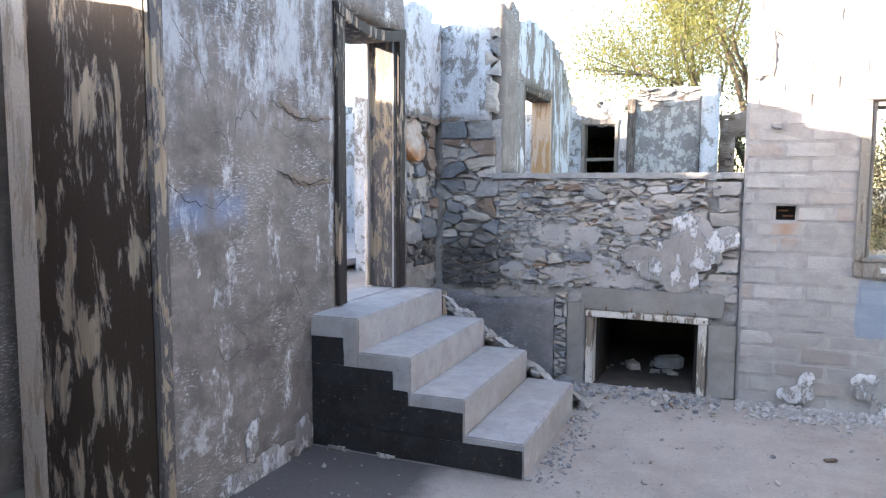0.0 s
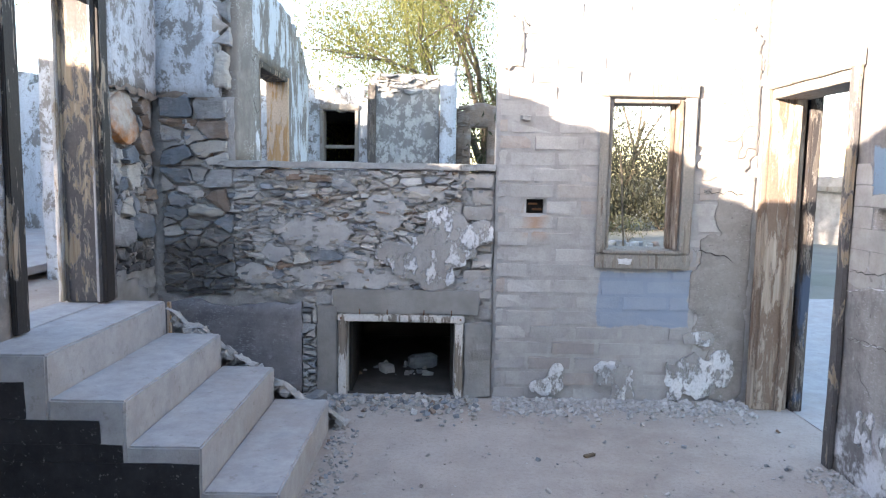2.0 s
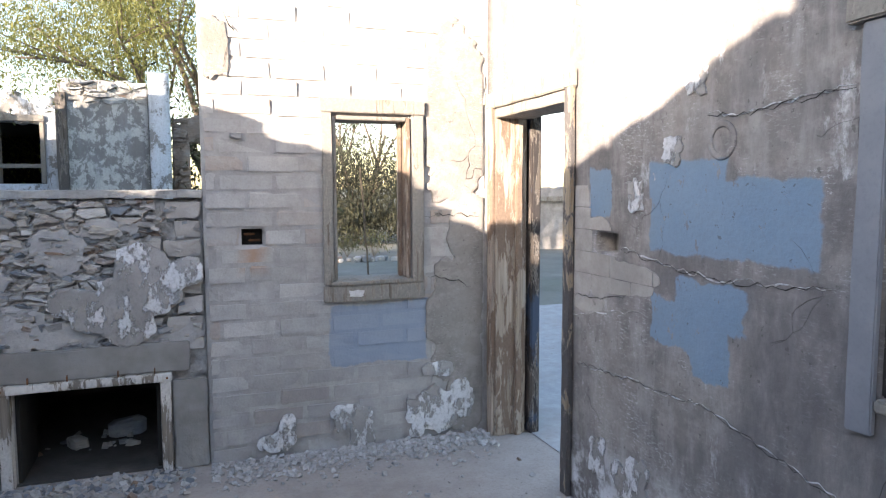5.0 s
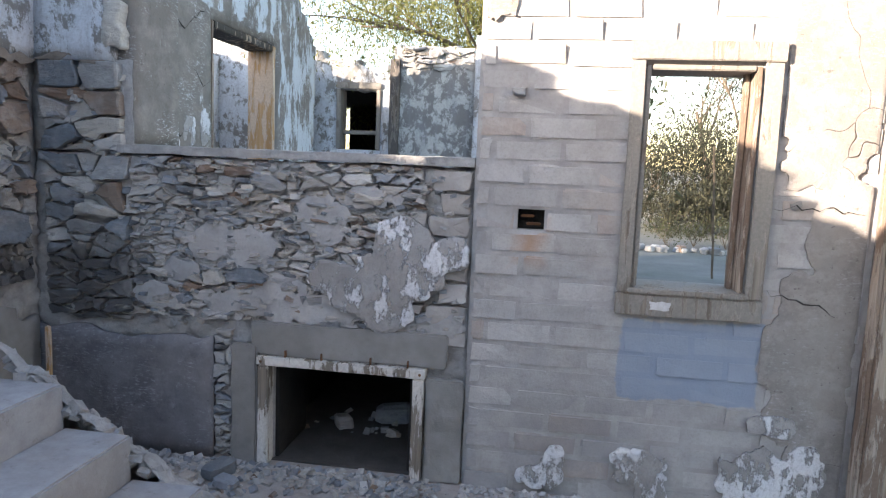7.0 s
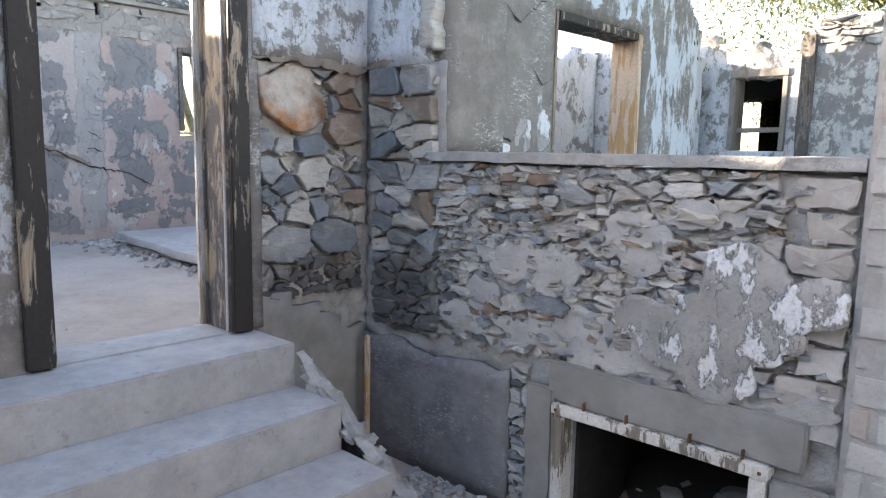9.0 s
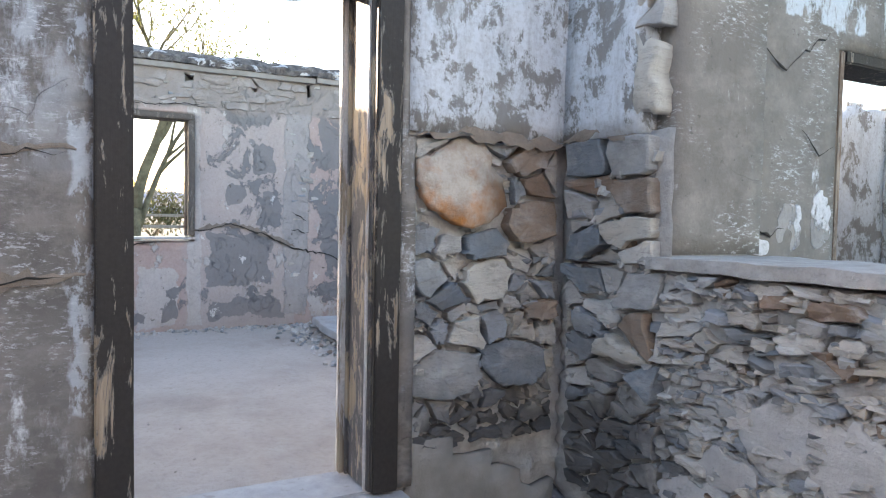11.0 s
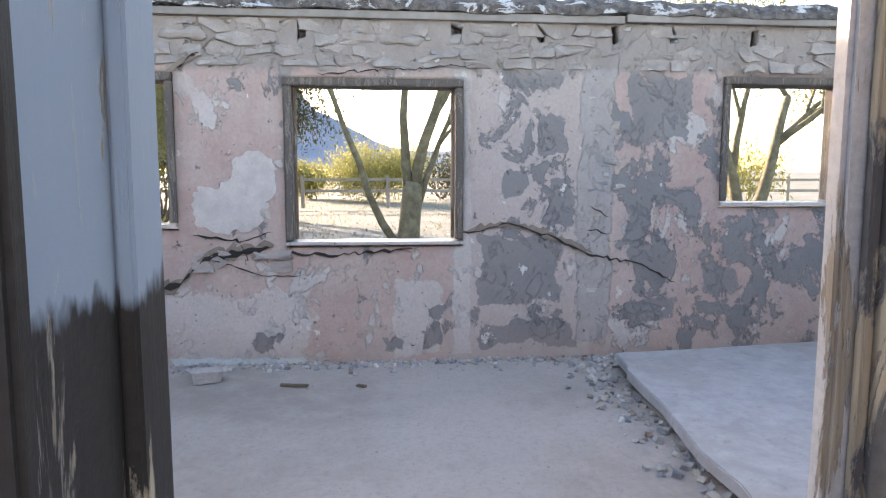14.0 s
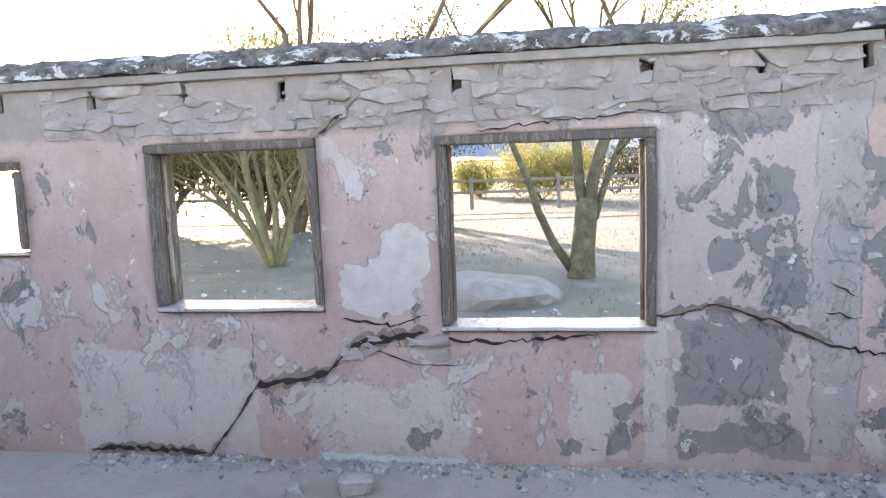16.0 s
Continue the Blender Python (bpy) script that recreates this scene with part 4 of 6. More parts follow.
# the raised west room
F_TOP = [(-3, 2.80), (9, 2.80)]
FAR_WINDOWS = [(3.09, 4.175, 1.42, 2.44), (1.49, 2.46, 1.53, 2.46), (5.82, 6.68, 1.655, 2.48), (-0.55, 0.74, 1.86, 2.40)]
POCKETS = [(y, y + 0.055, 2.665, 2.765) for y in (0.62, 1.18, 1.72, 2.26, 3.18, 4.10, 4.62, 5.08, 5.46, 5.98, 6.6, 7.2)]
wall_far = structure("wall_far", grid_wall("x", XF, XF - 0.12, -2.2, 8.2, 0.5, F_TOP, FAR_WINDOWS + POCKETS, cell=0.085, ragged=0.0, rough=0.014, seed=11), PINK, "pink plastered wall with grey repairs", True)
structure("wall_far_outer", grid_wall("x", XF - 0.124, XF - 0.28, -2.2, 8.2, 0.3, F_TOP, FAR_WINDOWS, cell=0.2, ragged=0.0, seed=12), MORTAR, "outer leaf of the far wall")
# unseen walls added behind the passage to keep sun off the black door
structure("sun_block", grid_wall("x", -2.98, -3.098, -2.2, 2.05, 0.0, [(-3, 2.8), (0.2, 2.6), (1.0, 2.3), (3, 2.25)], ragged=0.02, cell=0.1, seed=24), PLASTER_U, "unseen plain wall added to block the sun")
structure("sun_block_north", grid_wall("y", 2.048, 2.16, -3.098, XW - 0.232, 0.0, [(-4, 2.15), (0, 2.15)], ragged=0.02, cell=0.1, seed=25), PLASTER_U, "unseen plain wall added beside the sun block")
structure("wall_room_north", grid_wall("y", 8.2, 8.4, XF - 0.28, -1.9, 0.3, [(-7, 2.45), (0, 2.45)], cell=0.15, ragged=0.08, seed=13), BLOTCH, "plain plaster wall")
structure("wall_room_south", grid_wall("y", -2.2, -2.4, XF - 0.28, XW - 0.23, 0.0, [(-7, 2.8), (0, 2.8)], cell=0.2, seed=14), PINK, "plain plaster wall")


def parapet():
    bm = bmesh.new()
    n = 300
    rows = []
    for i in range(n + 1):
        y = -2.3 + 10.6 * i / n
        lift = 0.016 * noise.noise((y * 2.2, 0, 1)) + 0.008 * noise.noise((y * 9, 0, 4))
        row = []
        for x, z in ((XF + 0.03, 2.827), (XF + 0.05, 2.83), (XF + 0.045, 2.875), (XF + 0.012, 2.905), (XF - 0.04, 2.935), (XF - 0.16, 2.95), (XF - 0.32, 2.90), (XF - 0.32, 2.802)):
            k = 0.012 * noise.noise((y * 6, z * 13, 7)) + 0.01 * noise.noise((y * 15, z * 20, 3))
            row.append(bm.verts.new((x + k * 1.3, y, z + (lift + k) * (z > 2.81))))
        rows.append(row)
    for a, b in zip(rows, rows[1:]):
        for j in range(8):
            bm.faces.new((a[j], a[(j + 1) % 8], b[(j + 1) % 8], b[j]))
    bm.faces.new(rows[0])
    bm.faces.new(rows[-1][::-1])
    return structure("parapet", bm, CAP, "tarred parapet with flaking white coating", False)


parapet()
structure("bond_beam", box(XF + 0.003, XF + 0.034, -2.2, 5.16, 2.782, 2.826, 0.006, 0.004, 8), CONCRETE_DARK, "weathered timber string course")
structure("bond_beam_north", box(XF + 0.003, XF + 0.040, 5.17, 8.2, 2.792, 2.838, 0.006, 0.004, 8), CONCRETE_DARK, "weathered timber string course")

# the upper room to the north
structure("wall_upper_inner", grid_wall("x", -2.78, -2.98, 5.15, 8.19, 0.3, [(5, 2.5), (6.4, 2.62), (7.0, 2.35), (8.2, 2.45)], ragged=0.1, rough=0.02, seed=31), BLOTCH, "whitewashed inner wall seen through the doorway", True)
U_TOP = [(5.0, 2.82), (5.9, 2.86), (6.6, 2.95), (7.2, 2.86), (7.55, 2.72), (7.85, 2.45)]
wall_upper = structure("wall_upper", grid_wall("x", -1.70, -1.90, YN + 0.462, 7.86, 0.3, U_TOP, [(5.93, 6.96, 0.2, 2.335)], ragged=0.04, rough=0.008, seed=15), PLASTER_U, "smooth grey plaster wall with a doorway", True)
structure("pier_plaster", grid_wall("x", -1.594, -1.678, YN + 0.055, YN + 0.461, 1.542, [(4, 2.80), (6, 2.82)], ragged=0.03, rough=0.008, seed=27), PLASTER_U, "grey plaster covering the side of the pier", True)
wall_back = structure("wall_back", grid_wall("y", 8.50, 8.72, -3.0, -1.12, 0.3, [(-3.0, 2.75), (-2.0, 2.55), (-1.12, 2.36)], [(-1.70, -1.25, 1.60, 2.19)], ragged=0.02, rough=0.01, seed=16), BLOTCH, "whitewashed wall with a small window", True)
wall_back_east = structure("wall_back_east", grid_wall("y", 8.40, 8.66, -1.115, -0.33, 0.3, [(-1.2, 2.56), (-0.8, 2.60), (-0.3, 2.52)], ragged=0.06, rough=0.02, seed=17), PATCHY, "patchy whitewashed ruined wall", True)
structure("wall_back_post", grid_wall("y", 8.30, 8.62, -0.318, -0.13, 0.3, [(-1, 2.67), (0, 2.67)], ragged=0.01, rough=0.01, seed=18, cell=0.06), BLOTCH, "whitewashed masonry door post", True)
wall_back_stone = structure("wall_back_stone", grid_wall("y", 8.75, 9.0, -0.125, 1.1, 0.3, [(-1, 2.3), (2, 2.2)], [(0.05, 0.25, 0.2, 2.05)], ragged=0.08, rough=0.03, seed=19), BROWN_STONE, "dark rubble wall with a doorway", True)

# closed black box added so the small window shows dark
for nm, b in (("dark_box_top", (-3.1, -1.1, 8.722, 11.2, 2.2, 2.30)), ("dark_box_west", (-3.1, -2.95, 8.722, 11.2, 0.3, 2.2)), ("dark_box_east", (-1.26, -1.1, 8.722, 11.2, 0.3, 2.2)), ("dark_box_end", (-2.30, -1.26, 11.0, 11.2, 0.3, 2.2)), ("dark_box_end_west", (-2.95, -2.30, 11.0, 11.2, 0.3, 1.2))):
    structure(nm, box(*b), DEEP_SHADE, "added black box that darkens the small window")

# crawl space behind the small opening, its shade put into near-black surfaces
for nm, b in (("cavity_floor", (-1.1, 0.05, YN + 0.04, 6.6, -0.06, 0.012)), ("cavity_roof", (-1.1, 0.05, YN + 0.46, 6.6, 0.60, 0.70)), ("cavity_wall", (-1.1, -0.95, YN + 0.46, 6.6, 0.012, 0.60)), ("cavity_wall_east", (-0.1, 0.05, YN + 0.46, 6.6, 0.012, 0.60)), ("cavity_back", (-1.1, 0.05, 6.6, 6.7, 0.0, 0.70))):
    structure(nm, box(*b), SHADED_DIRT if nm == "cavity_floor" else DEEP_SHADE)

# ---------------- court: stair, doorways, windows ----------------
stair = thing("staircase", (-1.5, 3.66, 0), "four grey concrete steps with black painted side", "stairs")
TREADS = [(-2.12, -1.795, 0.735), (-1.795, -1.487, 0.555), (-1.487, -1.188, 0.368), (-1.188, -0.878, 0.182)]
for x0, x1, z in TREADS:
    part("step", box(x0 + 0.001, x1, 3.085, 4.262, -0.02, z, 0.008, 0.003, 3), CONCRETE, stair)
for x1, z0, z1 in ((-1.885, 0.475, 0.625), (-1.590, 0.375, 0.472), (-1.500, 0.302, 0.374), (-1.195, 0.150, 0.300), (-0.885, 0.012, 0.148)):
    part("painted_side", box(XW + 0.006, x1, 3.077, 3.0838, z0, z1, 0.0, 0.004, 6), TAR, stair, "flaking black paint")


def broken_edge():
    bm, rows = bmesh.new(), []
    n = 34
    for i in range(n + 1):
        x = -1.80 + 1.02 * i / n
        z = 0.70 - 0.62 * (x + 1.80) / 0.95 + 0.035 * noise.noise((x * 11, 0, 3))
        z = max(z, 0.03)
        row = []
        for y, k in ((4.263, 1.0), (4.30, 1.02), (4.36, 0.9), (4.42, 0.55), (4.46, 0.0)):
            row.append(bm.verts.new((x + 0.02 * noise.noise((x * 9, y * 9, 1)), y + 0.025 * noise.noise((x * 12, y * 7, 5)) * (y > 4.25), z * k + 0.03 * noise.noise((x * 14, y * 14, 2)) * (k > 0) - 0.01)))
        rows.append(row)
    for a, b in zip(rows, rows[1:]):
        for j in range(4):
            bm.faces.new((a[j], b[j], b[j + 1], a[j + 1]))
    return bm


part("broken_edge", broken_edge(), MORTAR, stair, "broken mortar slope beside the steps")


def slope_lump(r):
    x = r.uniform(-1.80, -0.80)
    y = 4.265 + abs(r.gauss(0, 0.055))
    return (x, y, max(0.0, (0.68 - 0.65 * (x + 1.80)) * (1 - max(0.0, y - 4.30) * 2.5)) + r.uniform(-0.045, -0.012))


lumps = rubble(110, slope_lump, 0.075, 77)
lumps.materials.append(MORTAR)
lump_ob = tagged(new("broken_concrete", lumps), "jagged broken concrete beside the steps", "rubble", "", "stuff")

threshold = structure("threshold", box(XW - 0.24, XW - 0.02, 3.352, 4.228, 0.55, 0.742, 0.004), CONCRETE, "concrete door sill")

door_frame = thing("door_frame", (XW, 3.75, 0.74), "timber door frame with peeling black paint, no door", "door frame")
def frame_post(y0, y1, inner, label):
    left = y0 < 3.7
    j = part("jamb", timber(XW - (0.225 if left else 0.20), XW - 0.002, y0, y1, 0.745, 2.43, 0.0012), LEFT_JAMB if left else PEELED_WOOD, door_frame, label)
    return j
frame_post(3.358, 3.430, 3.43, "peeled inner jamb")
frame_post(4.132, 4.215, 4.12, "peeled inner jamb")
part("casing", timber(XW - 0.001, XW + 0.024, 3.340, 3.436, 0.745, 2.47, 0.0015), BLACK_WOOD, door_frame)
part("casing", timber(XW - 0.001, XW + 0.024, 4.140, 4.230, 0.745, 2.47, 0.0015), BLACK_WOOD, door_frame)
part("bead", timber(XW - 0.222, XW - 0.192, 4.100, 4.132, 0.75, 2.40, 0.001), PALE_BEAD, door_frame, "smooth pale bead")
part("bead", timber(XW - 0.190, XW - 0.176, 4.120, 4.1315, 0.75, 2.40, 0.001), PEELED_WOOD, door_frame)
part("bead", timber(XW - 0.026, XW - 0.014, 4.124, 4.1315, 0.75, 2.40, 0.001), PALE_BEAD, door_frame, "thin pale bead")
part("stop", timber(XW - 0.228, XW - 0.150, 3.4305, 3.448, 0.75, 2.40, 0.001), LEFT_JAMB, door_frame)
head = timber(XW - 0.235, XW + 0.03, 3.345, 4.232, 2.39, 2.46)
for v in head.verts:
    v.co.z -= 0.07 * math.sin(math.pi * (v.co.y - 3.3) / 0.9) - 0.02
part("sagging_head", head, BLACK_WOOD, door_frame, "sagging broken head board")
structure("plaster_edge", grid_wall("x", XW + 0.004, XW - 0.05, 4.232, 4.29, 0.745, [(4, 1.95), (5, 1.95)], cell=0.03, rough=0.012, ragged=0.0, seed=21), PLASTER_W, "ragged plaster edge beside the door", True)

# the black door standing open in the other west doorway
open_door = thing("door", (XW - 0.3, 1.99, 0), "open wooden door with peeling black paint", "door")
part("leaf", timber(XW - 0.78, XW - 0.02, 1.985, 2.020, 0.01, 2.30, 0.002), OLD_DOOR, open_door)
part("stile", timber(XW - 0.80, XW - 0.66, 1.971, 1.985, 0.012, 2.29, 0.002), BLEACHED, open_door, "bare bleached wood stile")
part("edge_strip", timber(XW - 0.018, XW + 0.012, 1.978, 2.055, 0.0, 2.30), PEELED_WOOD, open_door)

# east doorway
east_frame = thing("door_frame", (XE, 4.35, 0), "weathered brown timber door frame, doorless", "door frame")
part("jamb", timber(XE - 0.012, XE + 0.20, 4.755, 4.80, 0.0, 2.02), BROWN_WOOD, east_frame)
part("jamb", timber(XE - 0.004, XE + 0.20, 3.887, 3.925, 0.0, 2.02), BROWN_WOOD, east_frame)
part("casing", timber(XE - 0.030, XE - 0.004, 3.845, 3.915, 0.0, 2.10), PEELED_WOOD, east_frame)
part("casing", timber(XE - 0.030, XE - 0.013, 4.765, 4.835, 0.0, 2.08), BROWN_WOOD, east_frame)
part("stop", timber(XE + 0.12, XE + 0.16, 4.725, 4.754, 0.0, 1.98), BROWN_WOOD, east_frame)
part("head", timber(XE - 0.02, XE + 0.22, 3.926, 4.754, 1.965, 2.02), GREY_WOOD, east_frame)
part("head_casing", timber(XE - 0.034, XE - 0.005, 3.83, 4.86, 2.025, 2.115), GREY_WOOD, east_frame)
structure("block_pier", box(XE + 0.222, XE + 0.285, 4.725, 5.11, -0.02, 2.02, 0.008, 0.004, 4), BLOTCHY_POST, "blotchy dark painted post outside")
structure("porch_beam", timber(XE + 0.222, XE + 0.34, 3.4, 5.1, 2.022, 2.14), GREY_WOOD, "porch beam")
structure("pavement", box(XE + 0.222, 5.2, 1.0, 9.0, -0.08, 0.005, 0.01), CONCRETE, "concrete walk outside the door")

# east window with a black frame
east_window = thing("window_frame", (XE, 1.75, 0.93), "black weathered timber window with boarded sash", "window")
part("side_board", timber(XE - 0.026, XE - 0.004, 2.242, 2.325, 0.86, 1.99), BLUE_GREY, east_window, "blue-grey painted board")
part("jamb", timber(XE + 0.0, XE + 0.21, 2.18, 2.236, 0.97, 1.975), BLACK_WOOD, east_window)
part("jamb", timber(XE + 0.0, XE + 0.22, 1.252, 1.31, 0.97, 1.975), BLACK_WOOD, east_window)
part("sash", timber(XE + 0.10, XE + 0.14, 2.07, 2.179, 0.97, 1.96), BLACK_WOOD, east_window)
part("shutter", timber(XE + 0.15, XE + 0.18, 1.312, 2.178, 0.97, 1.96), BLACK_WOOD, east_window)
part("sill", timber(XE - 0.03, XE + 0.24, 1.25, 2.235, 0.932, 0.968), GREY_WOOD, east_window)
part("head", timber(XE - 0.04, XE + 0.05, 1.22, 2.37, 1.992, 2.09), GREY_WOOD, east_window, "split grey head board")

# window in the block wall
block_window = thing("window_frame", (1.04, YN, 0.95), "grey-brown timber window frame without glass", "window")
part("casing", timber(0.742, 0.80, YN - 0.03, YN - 0.012, 0.985, 1.975), GREY_WOOD, block_window)
part("casing", timber(1.277, 1.350, YN - 0.03, YN - 0.012, 0.985, 1.975), GREY_WOOD, block_window)
part("head_casing", timber(0.736, 1.358, YN - 0.034, YN - 0.012, 1.978, 2.06), GREY_WOOD, block_window)
part("apron", timber(0.738, 1.352, YN - 0.036, YN - 0.012, 0.885, 0.982), GREY_WOOD, block_window)
part("sill", timber(0.78, 1.29, YN - 0.045, YN + 0.24, 0.984, 1.006), GREY_WOOD, block_window)
part("jamb", timber(0.803, 0.826, YN - 0.01, YN + 0.21, 1.008, 1.96), GREY_WOOD, block_window)
part("jamb", timber(1.248, 1.272, YN - 0.01, YN + 0.21, 1.008, 1.96), BROWN_WOOD, block_window)
part("stop", timber(1.222, 1.246, YN + 0.08, YN + 0.12, 1.008, 1.95), BROWN_WOOD, block_window)
part("head", timber(0.828, 1.246, YN - 0.01, YN + 0.21, 1.94, 1.962), GREY_WOOD, block_window)
part("worn_spot", plaque("y", YN - 0.037, -1, 0.93, 0.934, 0.045, 0.018, 0.002, 3), WHITE_FLAKE, block_window, "pale worn paint spot")

# electrical recess with rusty tabs
recess = thing("wall_box", (0.35, YN, 1.275), "open rusty electrical box in the block wall", "electrical box")
# the back is coloured black for the shade in the recess
rb = part("back", box(0.288, 0.412, YN + 0.10, YN + 0.108, 1.228, 1.322), DEEP_SHADE, recess)
part("tab", box(0.305, 0.365, YN + 0.03, YN + 0.045, 1.285, 1.297, 0.003), RUST, rb)
part("tab", box(0.330, 0.395, YN + 0.03, YN + 0.045, 1.250, 1.262, 0.003), RUST, rb)
pipe_ring = thing("pipe_flange", (XE, 2.87, 1.71), "plastered-over round flue collar", "flue")
bmr = bmesh.new()
for i in range(24):
    for j in range(8):
        a, b = 2 * math.pi * i / 24, 2 * math.pi * j / 8
        r = 0.058 + 0.013 * math.cos(b)
        bmr.verts.new((XE - 0.002 - 0.005 * math.sin(b), 2.87 + r * math.cos(a), 1.71 + r * math.sin(a)))
bmr.verts.ensure_lookup_table()
for i in range(24):
    for j in range(8):
        bmr.faces.new([bmr.verts[((i + a) % 24) * 8 + (j + b) % 8] for a, b in ((0, 0), (1, 0), (1, 1), (0, 1))])
part("collar", bmr, PLASTER_E, pipe_ring, smooth=True)

# small opening in the stone wall
hatch = thing("hatch_frame", (-0.51, YN, 0), "flaking white timber frame of a crawl-space hatch", "frame")
part("post", timber(-0.918, -0.865, YN - 0.03, YN + 0.05, 0.0, 0.505), WHITE_WOOD, hatch)
part("post", timber(-0.155, -0.102, YN - 0.03, YN + 0.05, 0.0, 0.505), WHITE_WOOD, hatch)
hh = part("head", timber(-0.925, -0.095, YN - 0.034, YN + 0.05, 0.507, 0.552), WHITE_WOOD, hatch)
# lining boards coloured black so the hatch's reveals look shaded
part("inner_post", timber(-0.858, -0.838, YN + 0.055, YN + 0.46, 0.012, 0.495), DEEP_SHADE, hatch, "lining board coloured black for the shade inside")
part("inner_post", timber(-0.182, -0.162, YN + 0.055, YN + 0.46, 0.012, 0.495), DEEP_SHADE, hatch, "lining board coloured black for the shade inside")
structure("concrete_lintel", box(-0.96, 0.0, YN - 0.012, YN + 0.03, 0.555, 0.715, 0.01, 0.008, 5), CONCRETE_DARK, "cast concrete lintel with form-board nails")
structure("concrete_jamb", box(-1.06, -0.926, YN - 0.018, YN + 0.03, 0.0, 0.60, 0.01, 0.010, 5), CONCRETE_DARK, "rough concrete jamb")
structure("concrete_jamb_east", box(-0.092, 0.085, YN - 0.014, YN + 0.03, 0.0, 0.50, 0.01, 0.012, 5), CONCRETE_DARK, "rough concrete jamb")
structure("render_panel", grid_wall("y", YN + 0.0, YN + 0.03, XW - 0.05, -1.165, 0.0, [(-3, 0.66), (-1, 0.64)], ragged=0.03, rough=0.012, seed=22), PLASTER_DARK, "dark blue-grey cement render panel", True)
structure("render_side", grid_wall("x", XW - 0.02, XW - 0.055, 4.25, YN - 0.002, 0.0, [(4.2, 0.98), (4.9, 0.62)], ragged=0.05, rough=0.015, seed=23), CONCRETE_DARK, "smeared mortar base", True)
stick = thing("stick", (-2.03, 4.86, 0), "thin brown wooden stake leaning in the corner", "stake")
part("stake", timber(-2.025, -2.0, 4.83, 4.855, 0.0, 0.62, 0.003), ORANGE_WOOD, stick)

lint = bpy.data.objects["concrete_lintel"]
for x in (-0.9, -0.12):
    part("nail", box(x - 0.006, x + 0.006, YN - 0.040, YN - 0.032, 0.522, 0.534, 0.002), RUST, hh, "rusty nail head")
for x in (-0.78, -0.60, -0.36, -0.18):
    part("nail", box(x - 0.003, x + 0.003, YN - 0.03, YN - 0.012, 0.553, 0.585), RUST, lint)

# the ragged lower edge of the whitewashed coat in the corner
for args, owner in ((("x", XW + 0.006, 1, ((4.262, 1.925), (4.5, 1.94), (4.72, 1.915), (4.9, 1.93)), 0.05, 91), wall_west_stone), (("y", YN - 0.012, -1, ((XW + 0.01, 1.93), (-1.9, 1.945), (-1.69, 1.92)), 0.045, 92), pier)):
    part("broken_plaster", crack(*args), BARE, owner, "brown undercoat under the broken coat")
for pts, w, sd in ((((5.45, 2.30), (5.6, 2.22), (5.75, 2.32), (5.85, 2.38)), 0.012, 93), (((5.4, 1.66), (5.52, 1.60), (5.62, 1.63)), 0.016, 94), (((5.7, 2.0), (5.82, 1.92), (5.9, 1.95)), 0.010, 95)):
    tagged(part("crack", crack("x", -1.692, 1, pts, w, sd), DEEP_SHADE, wall_upper))
tagged(part("plaster_patch", lobed_patch("x", -1.699, 1, ((5.66, 1.63, 0.07, 0.09), (5.85, 1.66, 0.06, 0.11), (5.50, 1.56, 0.05, 0.03)), 0.006, 7.9, ragged=0.8, scale=12), FOOT_FLAKE, None, "white flakes low on the grey plaster"), "", "plaster patch")

# remains of plaster on the rubble wall
tagged(part("plaster_patch", lobed_patch("y", YN + 0.004, -1, ((-0.22, 1.10, 0.15, 0.15), (-0.27, 0.98, 0.22, 0.12), (-0.31, 0.83, 0.13, 0.12), (-0.53, 0.955, 0.16, 0.08), (-0.47, 0.86, 0.10, 0.07)), 0.024, 4.3), PATCH, None, "large flake of pale plaster on the stones"), "", "plaster patch")
tagged(part("plaster_patch", lobed_patch("y", YN + 0.002, -1, ((0.0, 1.10, 0.085, 0.085), (-0.06, 1.06, 0.06, 0.06)), 0.028, 2.2), FOOT_FLAKE, None, "flake of white plaster on the stones"), "", "plaster patch")
for lobes, sd in ((((-1.02, 0.80, 0.20, 0.06), (-0.86, 0.86, 0.16, 0.08)), 3.1), (((-0.72, 0.78, 0.22, 0.08), (-0.60, 1.22, 0.14, 0.10)), 5.7), (((-1.15, 1.10, 0.16, 0.09), (-0.95, 1.06, 0.12, 0.10)), 8.2), (((-1.45, 0.80, 0.12, 0.07), (-1.35, 0.95, 0.10, 0.06)), 9.4), (((-0.38, 1.34, 0.16, 0.05), (-0.1, 0.75, 0.16, 0.06)), 11.3)):
    part("mortar_smear", lobed_patch("y", YN + 0.026, -1, lobes, 0.010, sd, ragged=1.1, scale=14), SMEAR, wall_north, "mortar smeared over the stones")
for lobes, sd in ((((0.46, 0.10, 0.10, 0.07), (0.52, 0.18, 0.05, 0.06)), 1.5), (((0.90, 0.17, 0.13, 0.09), (0.95, 0.06, 0.08, 0.07)), 5.2), (((1.42, 0.17, 0.18, 0.14), (1.58, 0.22, 0.10, 0.12), (1.30, 0.06, 0.06, 0.05)), 8.1), (((1.45, 0.43, 0.10, 0.045),), 3.3)):
    tagged(part("plaster_patch", lobed_patch("y", YN - 0.011, -1, lobes, 0.008, sd, ragged=0.75, scale=13), FOOT_FLAKE, None, "flaking whitewash at the wall foot"), "", "plaster patch")
